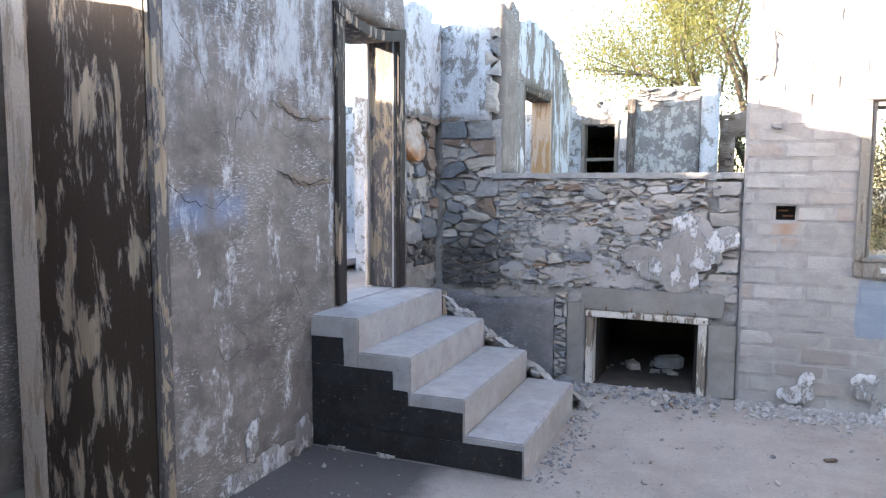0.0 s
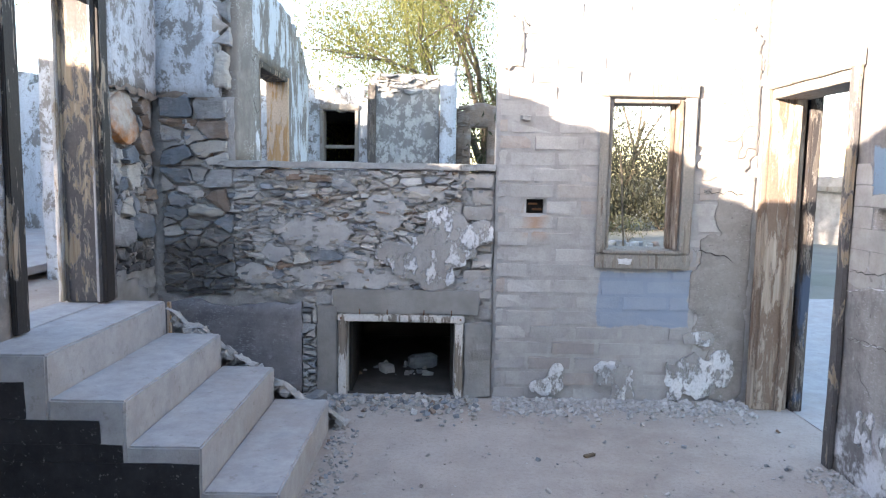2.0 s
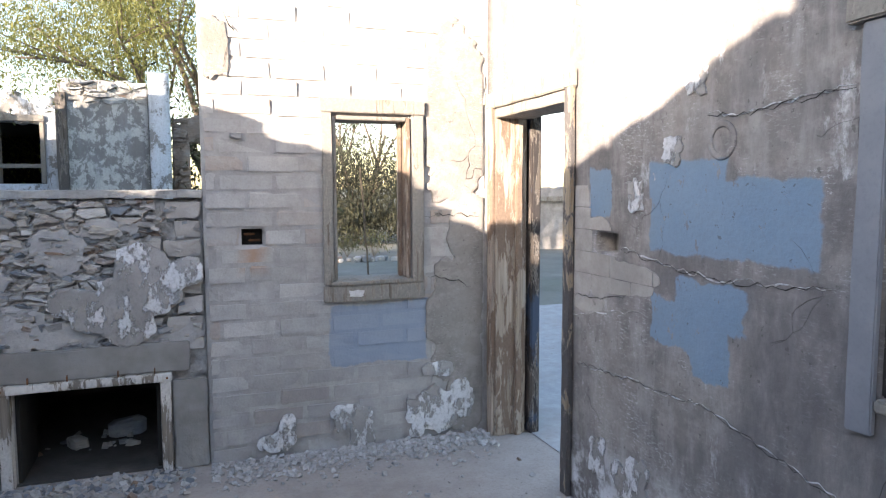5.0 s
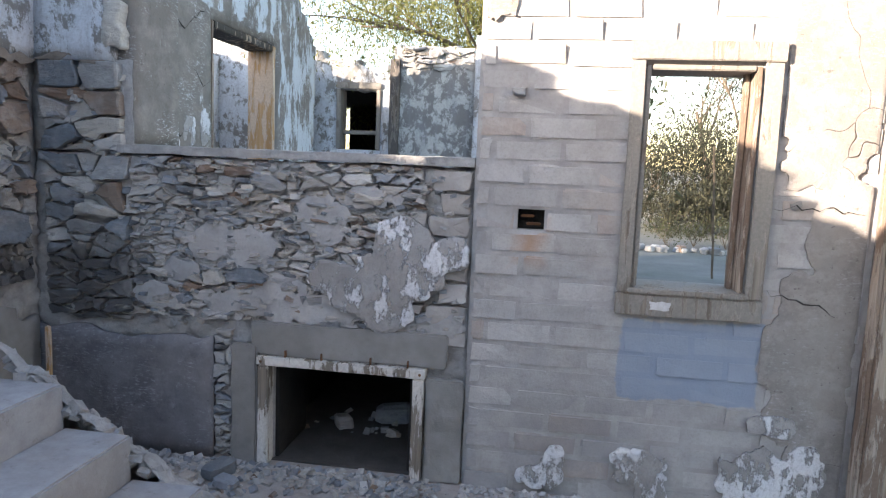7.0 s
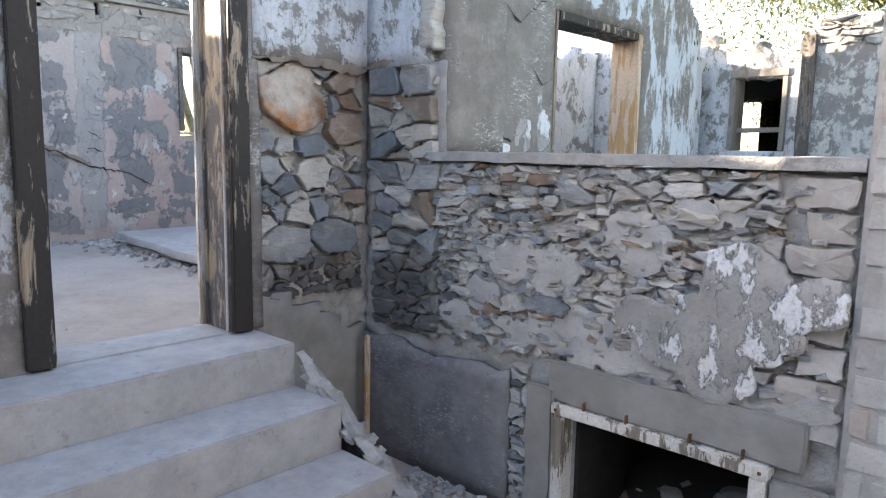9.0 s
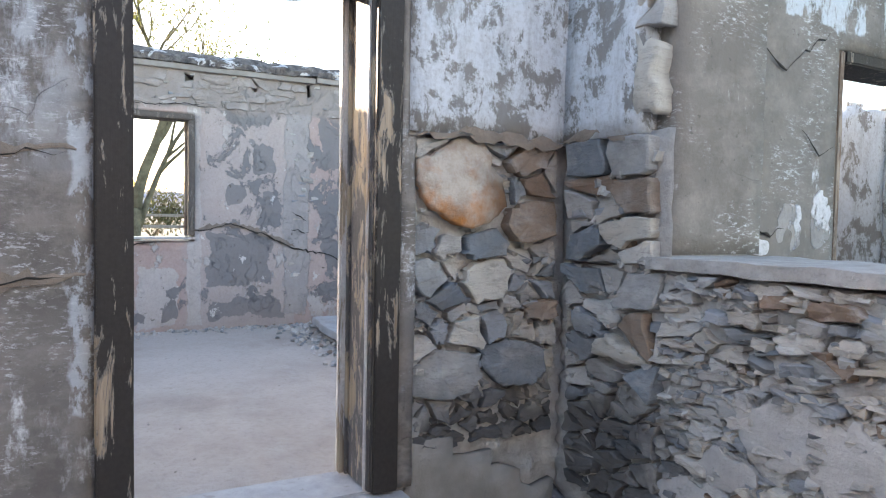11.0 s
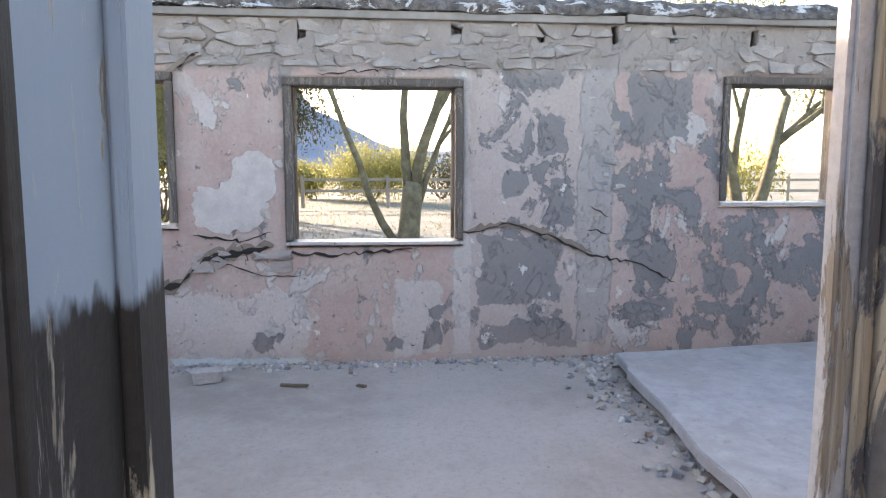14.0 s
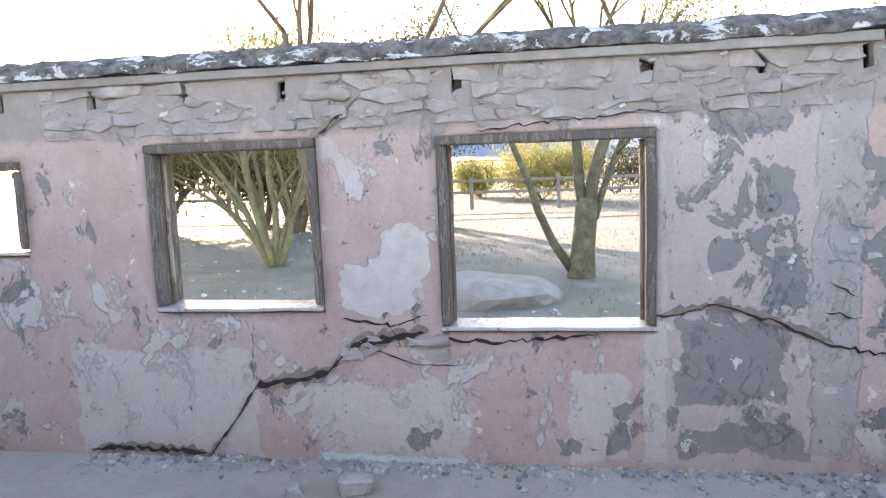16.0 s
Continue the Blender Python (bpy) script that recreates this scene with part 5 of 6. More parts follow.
for y, z, hy, hz, sd in ((2.45, 0.05, 0.10, 0.05, 1.1), (2.72, 0.06, 0.16, 0.06, 2.4), (2.98, 0.10, 0.08, 0.10, 3.9), (2.55, 0.22, 0.05, 0.09, 6.6)):
    tagged(part("plaster_patch", plaque("x", XW, 1, y, z, hy, hz, 0.008, sd, 0.35), FOOT_FLAKE, None, "flaking whitewash at the wall foot"), "", "plaster patch")
for x, sd in ((-1.92, 4.4), (-1.62, 5.5)):
    tagged(part("plaster_patch", plaque("y", 3.0765, -1, x, 0.012, 0.06, 0.012, 0.004, sd, 0.6), PATCH, None, "pale flakes below the black stair side"), "", "plaster patch")
for y, z, hy, hz, sd in ((3.35, 0.22, 0.12, 0.14, 1.9), (3.05, 0.14, 0.18, 0.10, 4.2), (2.62, 0.12, 0.14, 0.08, 5.1), (3.62, 0.30, 0.06, 0.10, 7.4), (3.00, 1.93, 0.05, 0.05, 8.8), (3.13, 1.69, 0.06, 0.05, 9.9), (3.36, 1.52, 0.05, 0.06, 2.9)):
    tagged(part("plaster_patch", plaque("x", XE, -1, y, z, hy, hz, 0.008, sd, 0.34), FOOT_FLAKE, None, "flaking whitewash on the east wall"), "", "plaster patch")
bare_lobes = ((3.80, 1.36, 0.10, 0.20), (3.70, 1.28, 0.20, 0.14), (3.55, 1.15, 0.32, 0.075), (3.72, 1.06, 0.16, 0.10), (3.40, 1.17, 0.20, 0.05))
for row in range(6):
    z0 = 0.935 + 0.104 * row
    for k in range(4):
        y0 = 3.845 - 0.305 * (k + 1) + (0.15 if row % 2 else 0.0)
        for c0, c1 in (((y0 + 0.004, min(3.842, y0 + 0.301)),) if abs(z0 + 0.05 - 1.30) > 0.07 else ((y0 + 0.004, min(y0 + 0.301, 3.482)), (max(y0 + 0.004, 3.665), min(3.842, y0 + 0.301)))):
            if c1 - c0 > 0.03:
                bare = lobed_patch("x", XE - 0.001, -1, bare_lobes, 0.0025, 3.3, cell=0.012, ragged=0.45, clip=(c0 - 0.002, c1 + 0.002, z0 + 0.002, z0 + 0.102), scale=6)
                if bare.verts:
                    part("block", bare, BARE_BLOCK, wall_east)
                else:
                    bare.free()
part("mortar_lump", plaque("y", YN + 0.0, -1, 0.27, 1.835, 0.032, 0.016, 0.03, 1.2), MORTAR, wall_block, "lump of hardened mortar")
tagged(part("plaster_patch", lobed_patch("y", YN + 0.0, -1, ((1.56, 1.95, 0.24, 0.55), (1.66, 1.24, 0.14, 0.30), (1.60, 0.98, 0.17, 0.16), (1.55, 0.74, 0.20, 0.20), (1.58, 0.50, 0.18, 0.18), (1.64, 0.25, 0.14, 0.25)), 0.010, 6.4, ragged=0.5, clip=(1.37, 1.745, 0.0, 2.6)), BROWN_PLASTER, None, "grey-brown plaster coat between window and door"), "", "plaster patch")
tagged(part("plaster_patch", plaque("y", YN + 0.0, -1, 0.17, 2.30, 0.07, 0.16, 0.012, 9.4, 0.2), PLASTER_U, None, "flake of pale plaster high on the wall"), "", "plaster patch")
for pts, w, sd in ((((1.36, 1.37), (1.45, 1.39), (1.60, 1.385), (1.72, 1.37)), 0.010, 1), (((1.36, 1.02), (1.55, 0.98), (1.66, 0.93)), 0.010, 2), (((0.20, 2.55), (0.27, 2.40), (0.21, 2.20)), 0.012, 3)):
    tagged(part("crack", crack("y", YN - 0.013, -1, pts, w * 0.7, sd), DEEP_SHADE, wall_block))
for pts, w, sd in ((((2.35, 1.83), (2.7, 1.79), (2.95, 1.80)), 0.012, 4), (((2.4, 1.24), (2.9, 1.21), (3.45, 1.28)), 0.010, 5), (((3.4, 1.08), (3.6, 1.04), (3.85, 1.03)), 0.010, 6), (((2.3, 0.62), (2.9, 0.74), (3.8, 0.70)), 0.008, 7)):
    tagged(part("crack", crack("x", XE - 0.0055, -1, pts, w * 0.4, sd), DEEP_SHADE, wall_east))
for pts, w, sd in ((((2.4, 1.245), (2.9, 1.215), (3.45, 1.285)), 0.010, 61), (((2.3, 0.62), (2.9, 0.74), (3.8, 0.70)), 0.007, 62), (((2.35, 1.835), (2.7, 1.795), (2.95, 1.805)), 0.007, 63), (((3.3, 1.02), (3.6, 0.985), (3.85, 0.93)), 0.009, 64)):
    part("broken_plaster", crack("x", XE - 0.001, -1, pts, w, sd), FOOT_FLAKE, wall_east, "white lip of broken plaster along a crack")
for pts, w, sd in ((((2.80, 1.855), (3.0, 1.79), (3.30, 1.805)), 0.04, 41), (((2.85, 1.50), (3.05, 1.462), (3.32, 1.478)), 0.058, 42), (((2.95, 1.12), (3.1, 1.10)), 0.016, 43)):
    part("broken_plaster", crack("x", XW + 0.004, 1, pts, w, sd), BARE, wall_west, "brown undercoat laid bare along a crack")
for pts, w, sd in ((((1.97, 1.50), (2.15, 1.38), (2.33, 1.33), (2.45, 1.42), (2.5, 1.48)), 0.008, 8), (((2.1, 2.1), (2.25, 1.95), (2.3, 1.8)), 0.006, 9), (((2.7, 1.86), (3.0, 1.78), (3.28, 1.80)), 0.012, 10), (((2.75, 1.52), (3.0, 1.45), (3.28, 1.47)), 0.014, 11), (((2.9, 0.98), (2.98, 0.80)), 0.007, 12)):
    tagged(part("crack", crack("x", XW + 0.007, 1, pts, w * 0.5, sd), DEEP_SHADE, wall_west))
for pts, w, sd in ((((4.15, 1.50), (4.45, 1.56), (4.70, 1.49), (5.00, 1.36), (5.3, 1.30), (5.55, 1.18)), 0.022, 13), (((3.00, 1.42), (2.60, 1.36), (2.45, 1.20), (2.05, 1.13), (1.85, 0.85), (1.72, 0.70)), 0.075, 14), (((2.46, 2.475), (2.62, 2.58), (2.7, 2.65)), 0.05, 15), (((3.05, 1.40), (3.35, 1.37), (3.9, 1.42)), 0.028, 16), (((2.02, 1.13), (2.05, 1.48)), 0.012, 17), (((2.55, 1.50), (2.85, 1.46), (3.02, 1.52)), 0.02, 51), (((2.62, 1.36), (2.85, 1.30), (2.98, 1.24), (3.2, 1.26)), 0.014, 52), (((2.80, 1.48), (2.86, 1.36), (2.84, 1.30)), 0.012, 53), (((1.0, 0.735), (1.3, 0.75), (1.72, 0.73)), 0.05, 54), (((4.98, 1.66), (5.1, 1.6)), 0.02, 55), (((4.95, 1.52), (5.12, 1.5)), 0.02, 56), (((3.3, 2.46), (3.9, 2.50), (4.25, 2.53)), 0.014, 18)):
    tagged(part("crack", crack("x", XF + 0.0125, 1, pts, w * 0.7, sd), DEEP_SHADE, wall_far))

for pts, w, sd in ((((3.02, 1.43), (2.60, 1.37), (2.45, 1.20), (2.05, 1.13), (1.85, 0.85), (1.70, 0.69)), 0.14, 71), (((4.15, 1.51), (4.45, 1.57), (4.70, 1.50), (5.00, 1.37)), 0.05, 72), (((2.42, 2.46), (2.62, 2.58), (2.72, 2.67)), 0.09, 73), (((1.0, 0.735), (1.3, 0.75), (1.74, 0.73)), 0.09, 74)):
    part("broken_plaster", crack("x", XF + 0.0095, 1, pts, w, sd), BARE, wall_far, "brown undercoat laid bare along a crack")

PALE_COAT = rough_surface("pale_lime_coat", (0.40, 0.375, 0.365), (0.53, 0.51, 0.495), 8, 60, 0.012, third=(0.44, 0.40, 0.38))
for lobes, sd in ((((2.90, 1.82, 0.13, 0.17), (2.78, 1.68, 0.22, 0.15), (2.70, 1.60, 0.14, 0.08)), 2.4),):
    part("old_coat", lobed_patch("x", XF + 0.006, 1, lobes, 0.004, sd, cell=0.016, ragged=0.7, scale=9), PALE_COAT, wall_far, "pale older coat laid bare")

# far windows of the west room
def far_window(y0, y1, z0, z1, label, sill=True):
    w = thing("window_frame", (XF, (y0 + y1) / 2, z0), label, "window", "windows of the west room")
    a, b = XF - 0.20, XF + 0.012
    ja = part("jamb", timber(a, b, y0 + 0.003, y0 + 0.050, z0 + 0.045, z1 - 0.050), DARK_WOOD, w)
    jb = part("jamb", timber(a, b, y1 - 0.050, y1 - 0.003, z0 + 0.045, z1 - 0.050), DARK_WOOD, w)
    part("head", timber(a, b + 0.006, y0 + 0.003, y1 - 0.003, z1 - 0.048, z1 - 0.002), DARK_WOOD, w)
    part("sill", timber(a, b + 0.022, y0 + 0.003, y1 - 0.003, z0 + 0.018, z0 + 0.036), PALE_BEAD, w, "flaking white sill")
    part("stop", timber(XF - 0.10, XF - 0.075, y0 + 0.052, y0 + 0.070, z0 + 0.046, z1 - 0.052), BROWN_WOOD, ja)
    part("stop", timber(XF - 0.10, XF - 0.075, y1 - 0.070, y1 - 0.052, z0 + 0.046, z1 - 0.052), BROWN_WOOD, jb)


for i, (y0, y1, z0, z1) in enumerate(FAR_WINDOWS):
    far_window(y0, y1, z0, z1, "unglazed weathered timber window frame with white sill")

# concrete slab lying in the west room
slab = thing("concrete_slab", (-4.5, 6, FLOOR_UP), "cracked grey concrete slab raised over the dirt floor", "slab")
bs = box(-5.80, -3.02, 5.06, 8.0, 0.745, 0.802, 0.008, 0.006, 9)
for v in bs.verts:
    if v.co.y < 5.4:
        v.co.y -= (v.co.x + 5.8) * 0.09 - 0.03 * noise.noise((v.co.x * 4, 0, 0))
    if v.co.x < -5.4:
        v.co.x += max(0.0, 0.2 - (v.co.y - 5.1) * 0.12)
part("top", bs, CONCRETE, slab)
part("bearer", box(-5.5, -3.1, 5.35, 5.5, 0.70, 0.744, 0.01, 0.01, 5), CONCRETE_DARK, slab)
part("plank", timber(-5.1, -3.6, 4.99, 5.05, 0.712, 0.732), GREY_WOOD, slab, "splintered edge plank")

# upper room joinery
up = thing("door_frame", (-1.8, 6.45, 0.7), "bleached orange timber door lining", "door frame")
part("jamb", timber(-1.90, -1.70, 6.90, 6.955, 0.72, 2.33), ORANGE_WOOD, up)
part("jamb", timber(-1.90, -1.70, 5.935, 5.97, 0.72, 2.33), BROWN_WOOD, up)
part("head", timber(-1.90, -1.70, 5.972, 6.898, 2.285, 2.333), BLACK_WOOD, up)
# dark upright carries the shade of the gap beside this wall
part("post", timber(-1.135, -1.04, 8.36, 8.398, 0.72, 2.46, 0.006), DARK_WOOD, wall_back_east, "dark timber upright standing for a shadowed gap")
bw = thing("window_frame", (-1.48, 8.5, 1.6), "small grey timber sash window, unglazed", "window")
part("jamb", timber(-1.698, -1.655, 8.485, 8.70, 1.605, 2.185), GREY_WOOD, bw)
part("jamb", timber(-1.295, -1.252, 8.485, 8.70, 1.605, 2.185), GREY_WOOD, bw)
part("head", timber(-1.70, -1.25, 8.48, 8.50, 2.19, 2.25), GREY_WOOD, bw)
part("meeting_rail", timber(-1.654, -1.296, 8.56, 8.60, 1.75, 1.79), GREY_WOOD, bw)

# ---------------- planting and distance ----------------
def tube(bm, pts, radii, sides=7):
    rings = []
    for i, (p, r) in enumerate(zip(pts, radii)):
        d = (pts[min(i + 1, len(pts) - 1)] - pts[max(i - 1, 0)]).normalized()
        a = d.cross(Vector((0.3, 0.9, 0.1))).normalized()
        b = d.cross(a)
        rings.append([bm.verts.new(p + (a * math.cos(2 * math.pi * k / sides) + b * math.sin(2 * math.pi * k / sides)) * r) for k in range(sides)])
    for x, y in zip(rings, rings[1:]):
        for k in range(sides):
            bm.faces.new((x[k], x[(k + 1) % sides], y[(k + 1) % sides], y[k]))
    bm.faces.new(rings[0][::-1])
    bm.faces.new(rings[-1])


def limb(bm, rng, start, way, length, r, depth, tips, droop=0.0, spread=0.7):
    n = 6
    pts, radii, p, d = [start], [r], start.copy(), way.normalized()
    for i in range(n):
        d = (d + Vector((rng.uniform(-1, 1), rng.uniform(-1, 1), rng.uniform(-0.6, 0.8))) * 0.16 + Vector((0, 0, -droop))).normalized()
        p = p + d * length / n
        pts.append(p.copy())
        radii.append(r * (1 - 0.55 * (i + 1) / n))
    tube(bm, pts, radii, 7 if r > 0.03 else 4)
    if depth <= 1:
        tips += pts[2:]
    if depth > 0:
        for k in range(rng.choice((2, 3, 3))):
            at = rng.randint(3, n)
            side = Vector((rng.uniform(-1, 1), rng.uniform(-1, 1), rng.uniform(-0.2, 0.7)))
            limb(bm, rng, pts[at], d + side * spread, length * rng.uniform(0.55, 0.8), radii[at] * 0.75, depth - 1, tips, droop, spread)


def leaves(tips, count, size, radius, seed, flat=0.7):
    rng, vs, fs = random.Random(seed), [], []
    for _ in range(count):
        c = rng.choice(tips) + Vector((rng.gauss(0, radius), rng.gauss(0, radius), rng.gauss(0, radius * flat)))
        m = pose(*c, rng.uniform(0, 360), rng.uniform(0, 360), rng.uniform(0, 360))
        s, b = size * rng.uniform(0.5, 1.3), len(vs)
        vs += [m @ Vector(q) for q in ((-s, 0, 0), (0, -s * 0.3, s * 0.1), (s, 0, 0), (0, s * 0.3, s * 0.1))]
        fs.append((b, b + 1, b + 2, b + 3))
    me = bpy.data.meshes.new("crown")
    me.from_pydata(vs, [], fs)
    return me


def forked_tree(at, seed, label):
    rng = random.Random(seed)
    t = thing("tree", at, label, "tree")
    bm, tips, base = bmesh.new(), [], Vector(at)
    tube(bm, [base + Vector(p) for p in ((0, 0, -0.1), (0, 0.0, 0.05), (0.02, 0.03, 0.45), (0.0, 0.08, 0.95), (0.0, 0.10, 1.15))], (0.25, 0.20, 0.165, 0.16, 0.14), 10)
    fork = base + Vector((0, 0.09, 1.0))
    limb(bm, rng, fork + Vector((0, -0.05, 0)), Vector((0.0, -0.35, 1.5)), 2.3, 0.085, 3, tips, 0.0, 0.6)
    limb(bm, rng, fork + Vector((0, 0.04, 0)), Vector((0.1, 0.28, 1.6)), 2.5, 0.10, 3, tips, 0.0, 0.6)
    limb(bm, rng, fork + Vector((0, 0.10, -0.15)), Vector((-0.1, 0.42, 1.5)), 1.9, 0.06, 3, tips, 0.0, 0.6)
    limb(bm, rng, base + Vector((0, -0.12, 0.1)), Vector((0.0, -0.72, 1.35)), 3.0, 0.07, 3, tips, 0.0, 0.6)
    part("trunk", bm, BARK, t, smooth=True)
    me = leaves(tips, 9000, 0.04, 0.3, seed)
    me.materials.append(LEAF)
    ob = new("crown", me)
    ob.parent, ob.location = t, -Vector(at)
    return t


def tree(at, stems, height, r, seed, label, leaf, bark, count=5000, size=0.05, radius=0.25, depth=3, spread=0.7, droop=0.0):
    rng = random.Random(seed)
    t = thing("tree", at, label, "tree")
    bm, tips = bmesh.new(), []
    for sx, sy, k in stems:
        limb(bm, rng, Vector(at) + Vector((sx * r * 0.6, sy * r * 0.6, -0.1)), Vector((sx, sy, 1.6)), height * k, r, depth, tips, droop, spread)
    part("trunk", bm, bark, t, smooth=True)
    me = leaves(tips, count, size, radius, seed)
    me.materials.append(leaf)
    ob = new("crown", me)
    ob.parent, ob.location = t, -Vector(at)
    return t


def bush(at, w, h, seed, label, leaf, count=1800, size=0.05):
    rng = random.Random(seed)
    t = thing("bush", at, label, "bush")
    bm, tips = bmesh.new(), []
    for _ in range(9):
        a = rng.uniform(0, 2 * math.pi)
        limb(bm, rng, Vector(at) + Vector((0, 0, -0.05)), Vector((math.cos(a) * w, math.sin(a) * w, h * 1.1)), h * rng.uniform(0.45, 0.75), 0.011 * h, 2, tips, 0.0, 0.8)
    part("branchwork", bm, BARK_DARK, t)
    me = leaves(tips, count, size, 0.13 * (w + h), seed)
    me.materials.append(leaf)
    ob = new("crown", me)
    ob.parent, ob.location = t, -Vector(at)
    return t


G = 0.57
forked_tree((-12.4, 4.10, G), 5, "palo verde tree with forked green-grey trunk")
tree((-13.9, -1.15, G), ((-0.2, -1.0, 0.5), (0.1, -0.65, 0.55), (-0.2, -0.35, 0.6), (0.2, 0.0, 0.6), (-0.1, 0.25, 0.6), (0.0, 0.5, 0.55), (-0.1, 0.9, 0.5)), 4.0, 0.075, 8, "bushy palo verde with many stems", OLIVE_LEAF, GREEN_BARK, 120000, 0.021, 0.40, 3, 0.75, 0.03)
# dense mesquites added to shade the sunlit ground, some of them out of view
tree((-20.0, -3.0, G), ((-0.2, -0.6, 0.5), (0.2, 0.1, 0.55), (0.0, 0.6, 0.5), (0.1, -0.2, 0.5)), 5.0, 0.14, 61, "dense dark mesquite tree added for ground shade", LEAF_DARK, BARK_DARK, 22000, 0.08, 0.55, 3, 0.85, 0.02)
tree((-22.5, -0.4, G), ((-0.2, -0.6, 0.5), (0.2, 0.1, 0.55), (0.0, 0.6, 0.5)), 5.0, 0.14, 63, "dense dark mesquite tree added for ground shade", LEAF_DARK, BARK_DARK, 18000, 0.08, 0.55, 3, 0.85, 0.02)
tree((-21.0, -7.5, G), ((-0.2, -0.6, 0.5), (0.2, 0.1, 0.55), (0.0, 0.6, 0.5)), 3.6, 0.12, 57, "dense dark mesquite tree added for ground shade", LEAF_DARK, BARK_DARK, 42000, 0.09, 0.55)
tree((-22.5, -5.0, G), ((-0.2, -0.6, 0.5), (0.2, 0.1, 0.55), (0.0, 0.6, 0.5), (0.1, -0.9, 0.4)), 3.7, 0.12, 64, "dense dark mesquite tree added for ground shade", LEAF_DARK, BARK_DARK, 42000, 0.09, 0.55)
tree((-23.5, -9.6, G), ((-0.2, -0.6, 0.5), (0.2, 0.1, 0.55), (0.0, 0.6, 0.5), (0.1, -0.9, 0.4)), 3.8, 0.12, 65, "dense dark mesquite tree added for ground shade", LEAF_DARK, BARK_DARK, 42000, 0.09, 0.55)
tree((-14.6, 10.75, G), ((0.1, 0.55, 0.6), (-0.1, -0.1, 0.55)), 5.0, 0.15, 11, "leaning palo verde tree", LEAF, BARK, 5000, 0.05, 0.35)
tree((-9.5, 11.6, G), ((0.1, -0.5, 0.6), (-0.1, 0.5, 0.6)), 5.4, 0.12, 14, "thin palo verde tree above the wall", LEAF, BARK, 9000, 0.035, 0.3)
tree((-10.5, 1.0, G), ((0.1, 0.5, 0.6), (-0.1, -0.4, 0.6)), 5.8, 0.09, 17, "bare-branched tree above the wall", LEAF, BARK_DARK, 900, 0.04, 0.3)
tree((0.35, 11.2, 0.0), ((0.1, -0.4, 0.6), (-0.5, -0.1, 0.65), (0.5, 0.2, 0.6), (-0.2, -0.6, 0.5)), 4.2, 0.13, 21, "leafy mesquite tree behind the ruin", LEAF, BARK_DARK, 100000, 0.024, 0.30, 3, 0.7, 0.02)
bush((0.5, 9.9, 0.0), 0.7, 2.2, 25, "dark shrub behind the broken wall", LEAF_DARK, 3500, 0.05)
bush((4.7, 21.6, 0.0), 1.5, 2.4, 28, "tall dark desert shrub beyond the garden", THICKET_LEAF, 6500, 0.06)
bush((3.0, 22.6, 0.0), 1.4, 2.6, 29, "tall dark desert shrub beyond the garden", THICKET_LEAF, 5500, 0.06)
bush((6.6, 22.8, 0.0), 1.6, 3.0, 31, "tall dark desert shrub beyond the garden", THICKET_LEAF, 6000, 0.06)
bush((8.8, 24.5, 0.0), 1.6, 2.6, 32, "tall dark desert shrub beyond the garden", THICKET_LEAF, 7000, 0.06)
for bx, sd in ((3.3, 83), (4.6, 85), (6.0, 87)):
    bush((bx, 20.4, 0.0), 1.3, 1.1, sd, "low dark thicket beyond the garden", THICKET_LEAF, 6000, 0.05)
tree((5.4, 24.0, 0.0), ((0.2, -0.3, 0.6), (-0.5, 0.1, 0.6)), 6.0, 0.10, 34, "thin sparse tree behind the shrubs", THICKET_LEAF, BARK_DARK, 5000, 0.06, 0.35)
for bx, sd in ((2.9, 33), (3.5, 35), (4.1, 37)):
    bush((bx, 16.6 + 0.2 * (sd % 3), 0.0), 0.35, 0.5, sd, "low green plant in a stone-edged bed", LEAF_DARK, 400, 0.04)
stake = thing("stake", (2.85, 12.3, 0), "thin leaning wooden stake in the garden", "stake")
lean = timber(2.835, 2.865, 12.285, 12.315, -0.03, 1.9, 0.012)
for v in lean.verts:
    v.co.x -= 0.07 * v.co.z
part("pole", lean, BARK_DARK, stake)
bush((-20.0, -1.8, G), 1.6, 3.0, 36, "yellow-green shrub in the open ground", BUSH_LEAF, 3000, 0.09)
bush((-31.0, 3.4, G), 1.9, 2.0, 39, "rounded yellow-green creosote bush", BUSH_LEAF, 12000, 0.08)
bush((-34.0, 0.6, G), 1.4, 1.4, 42, "rounded yellow-green creosote bush", BUSH_LEAF, 8000, 0.08)
bush((-34.0, 6.6, G), 1.8, 2.0, 45, "dark green desert shrub by the fence", LEAF_DARK, 2600, 0.11)
bush((-26.0, 17.0, G), 1.8, 1.8, 48, "pale dry desert shrub outside", BUSH_LEAF, 2200, 0.1)
bush((-21.0, -9.0, G), 2.2, 3.4, 51, "dark green desert shrub", LEAF_DARK, 3600, 0.1)
bush((-24.0, -4.6, G), 2.4, 3.2, 54, "dark green desert shrub", LEAF_DARK, 3600, 0.1)

fence = thing("fence", (-26.5, 4, G), "weathered two-rail timber fence", "fence")
for i in range(13):
    y = -14 + i * 3.0
    part("post", timber(-26.56, -26.44, y - 0.06, y + 0.06, G - 0.1, G + 1.15), GREY_WOOD, fence)
    if i < 12:
        for z in (0.55, 0.95):
            part("rail", box(-26.62, -26.565, y - 0.1, y + 3.05, G + z, G + z + 0.10, 0.01), GREY_WOOD, fence)


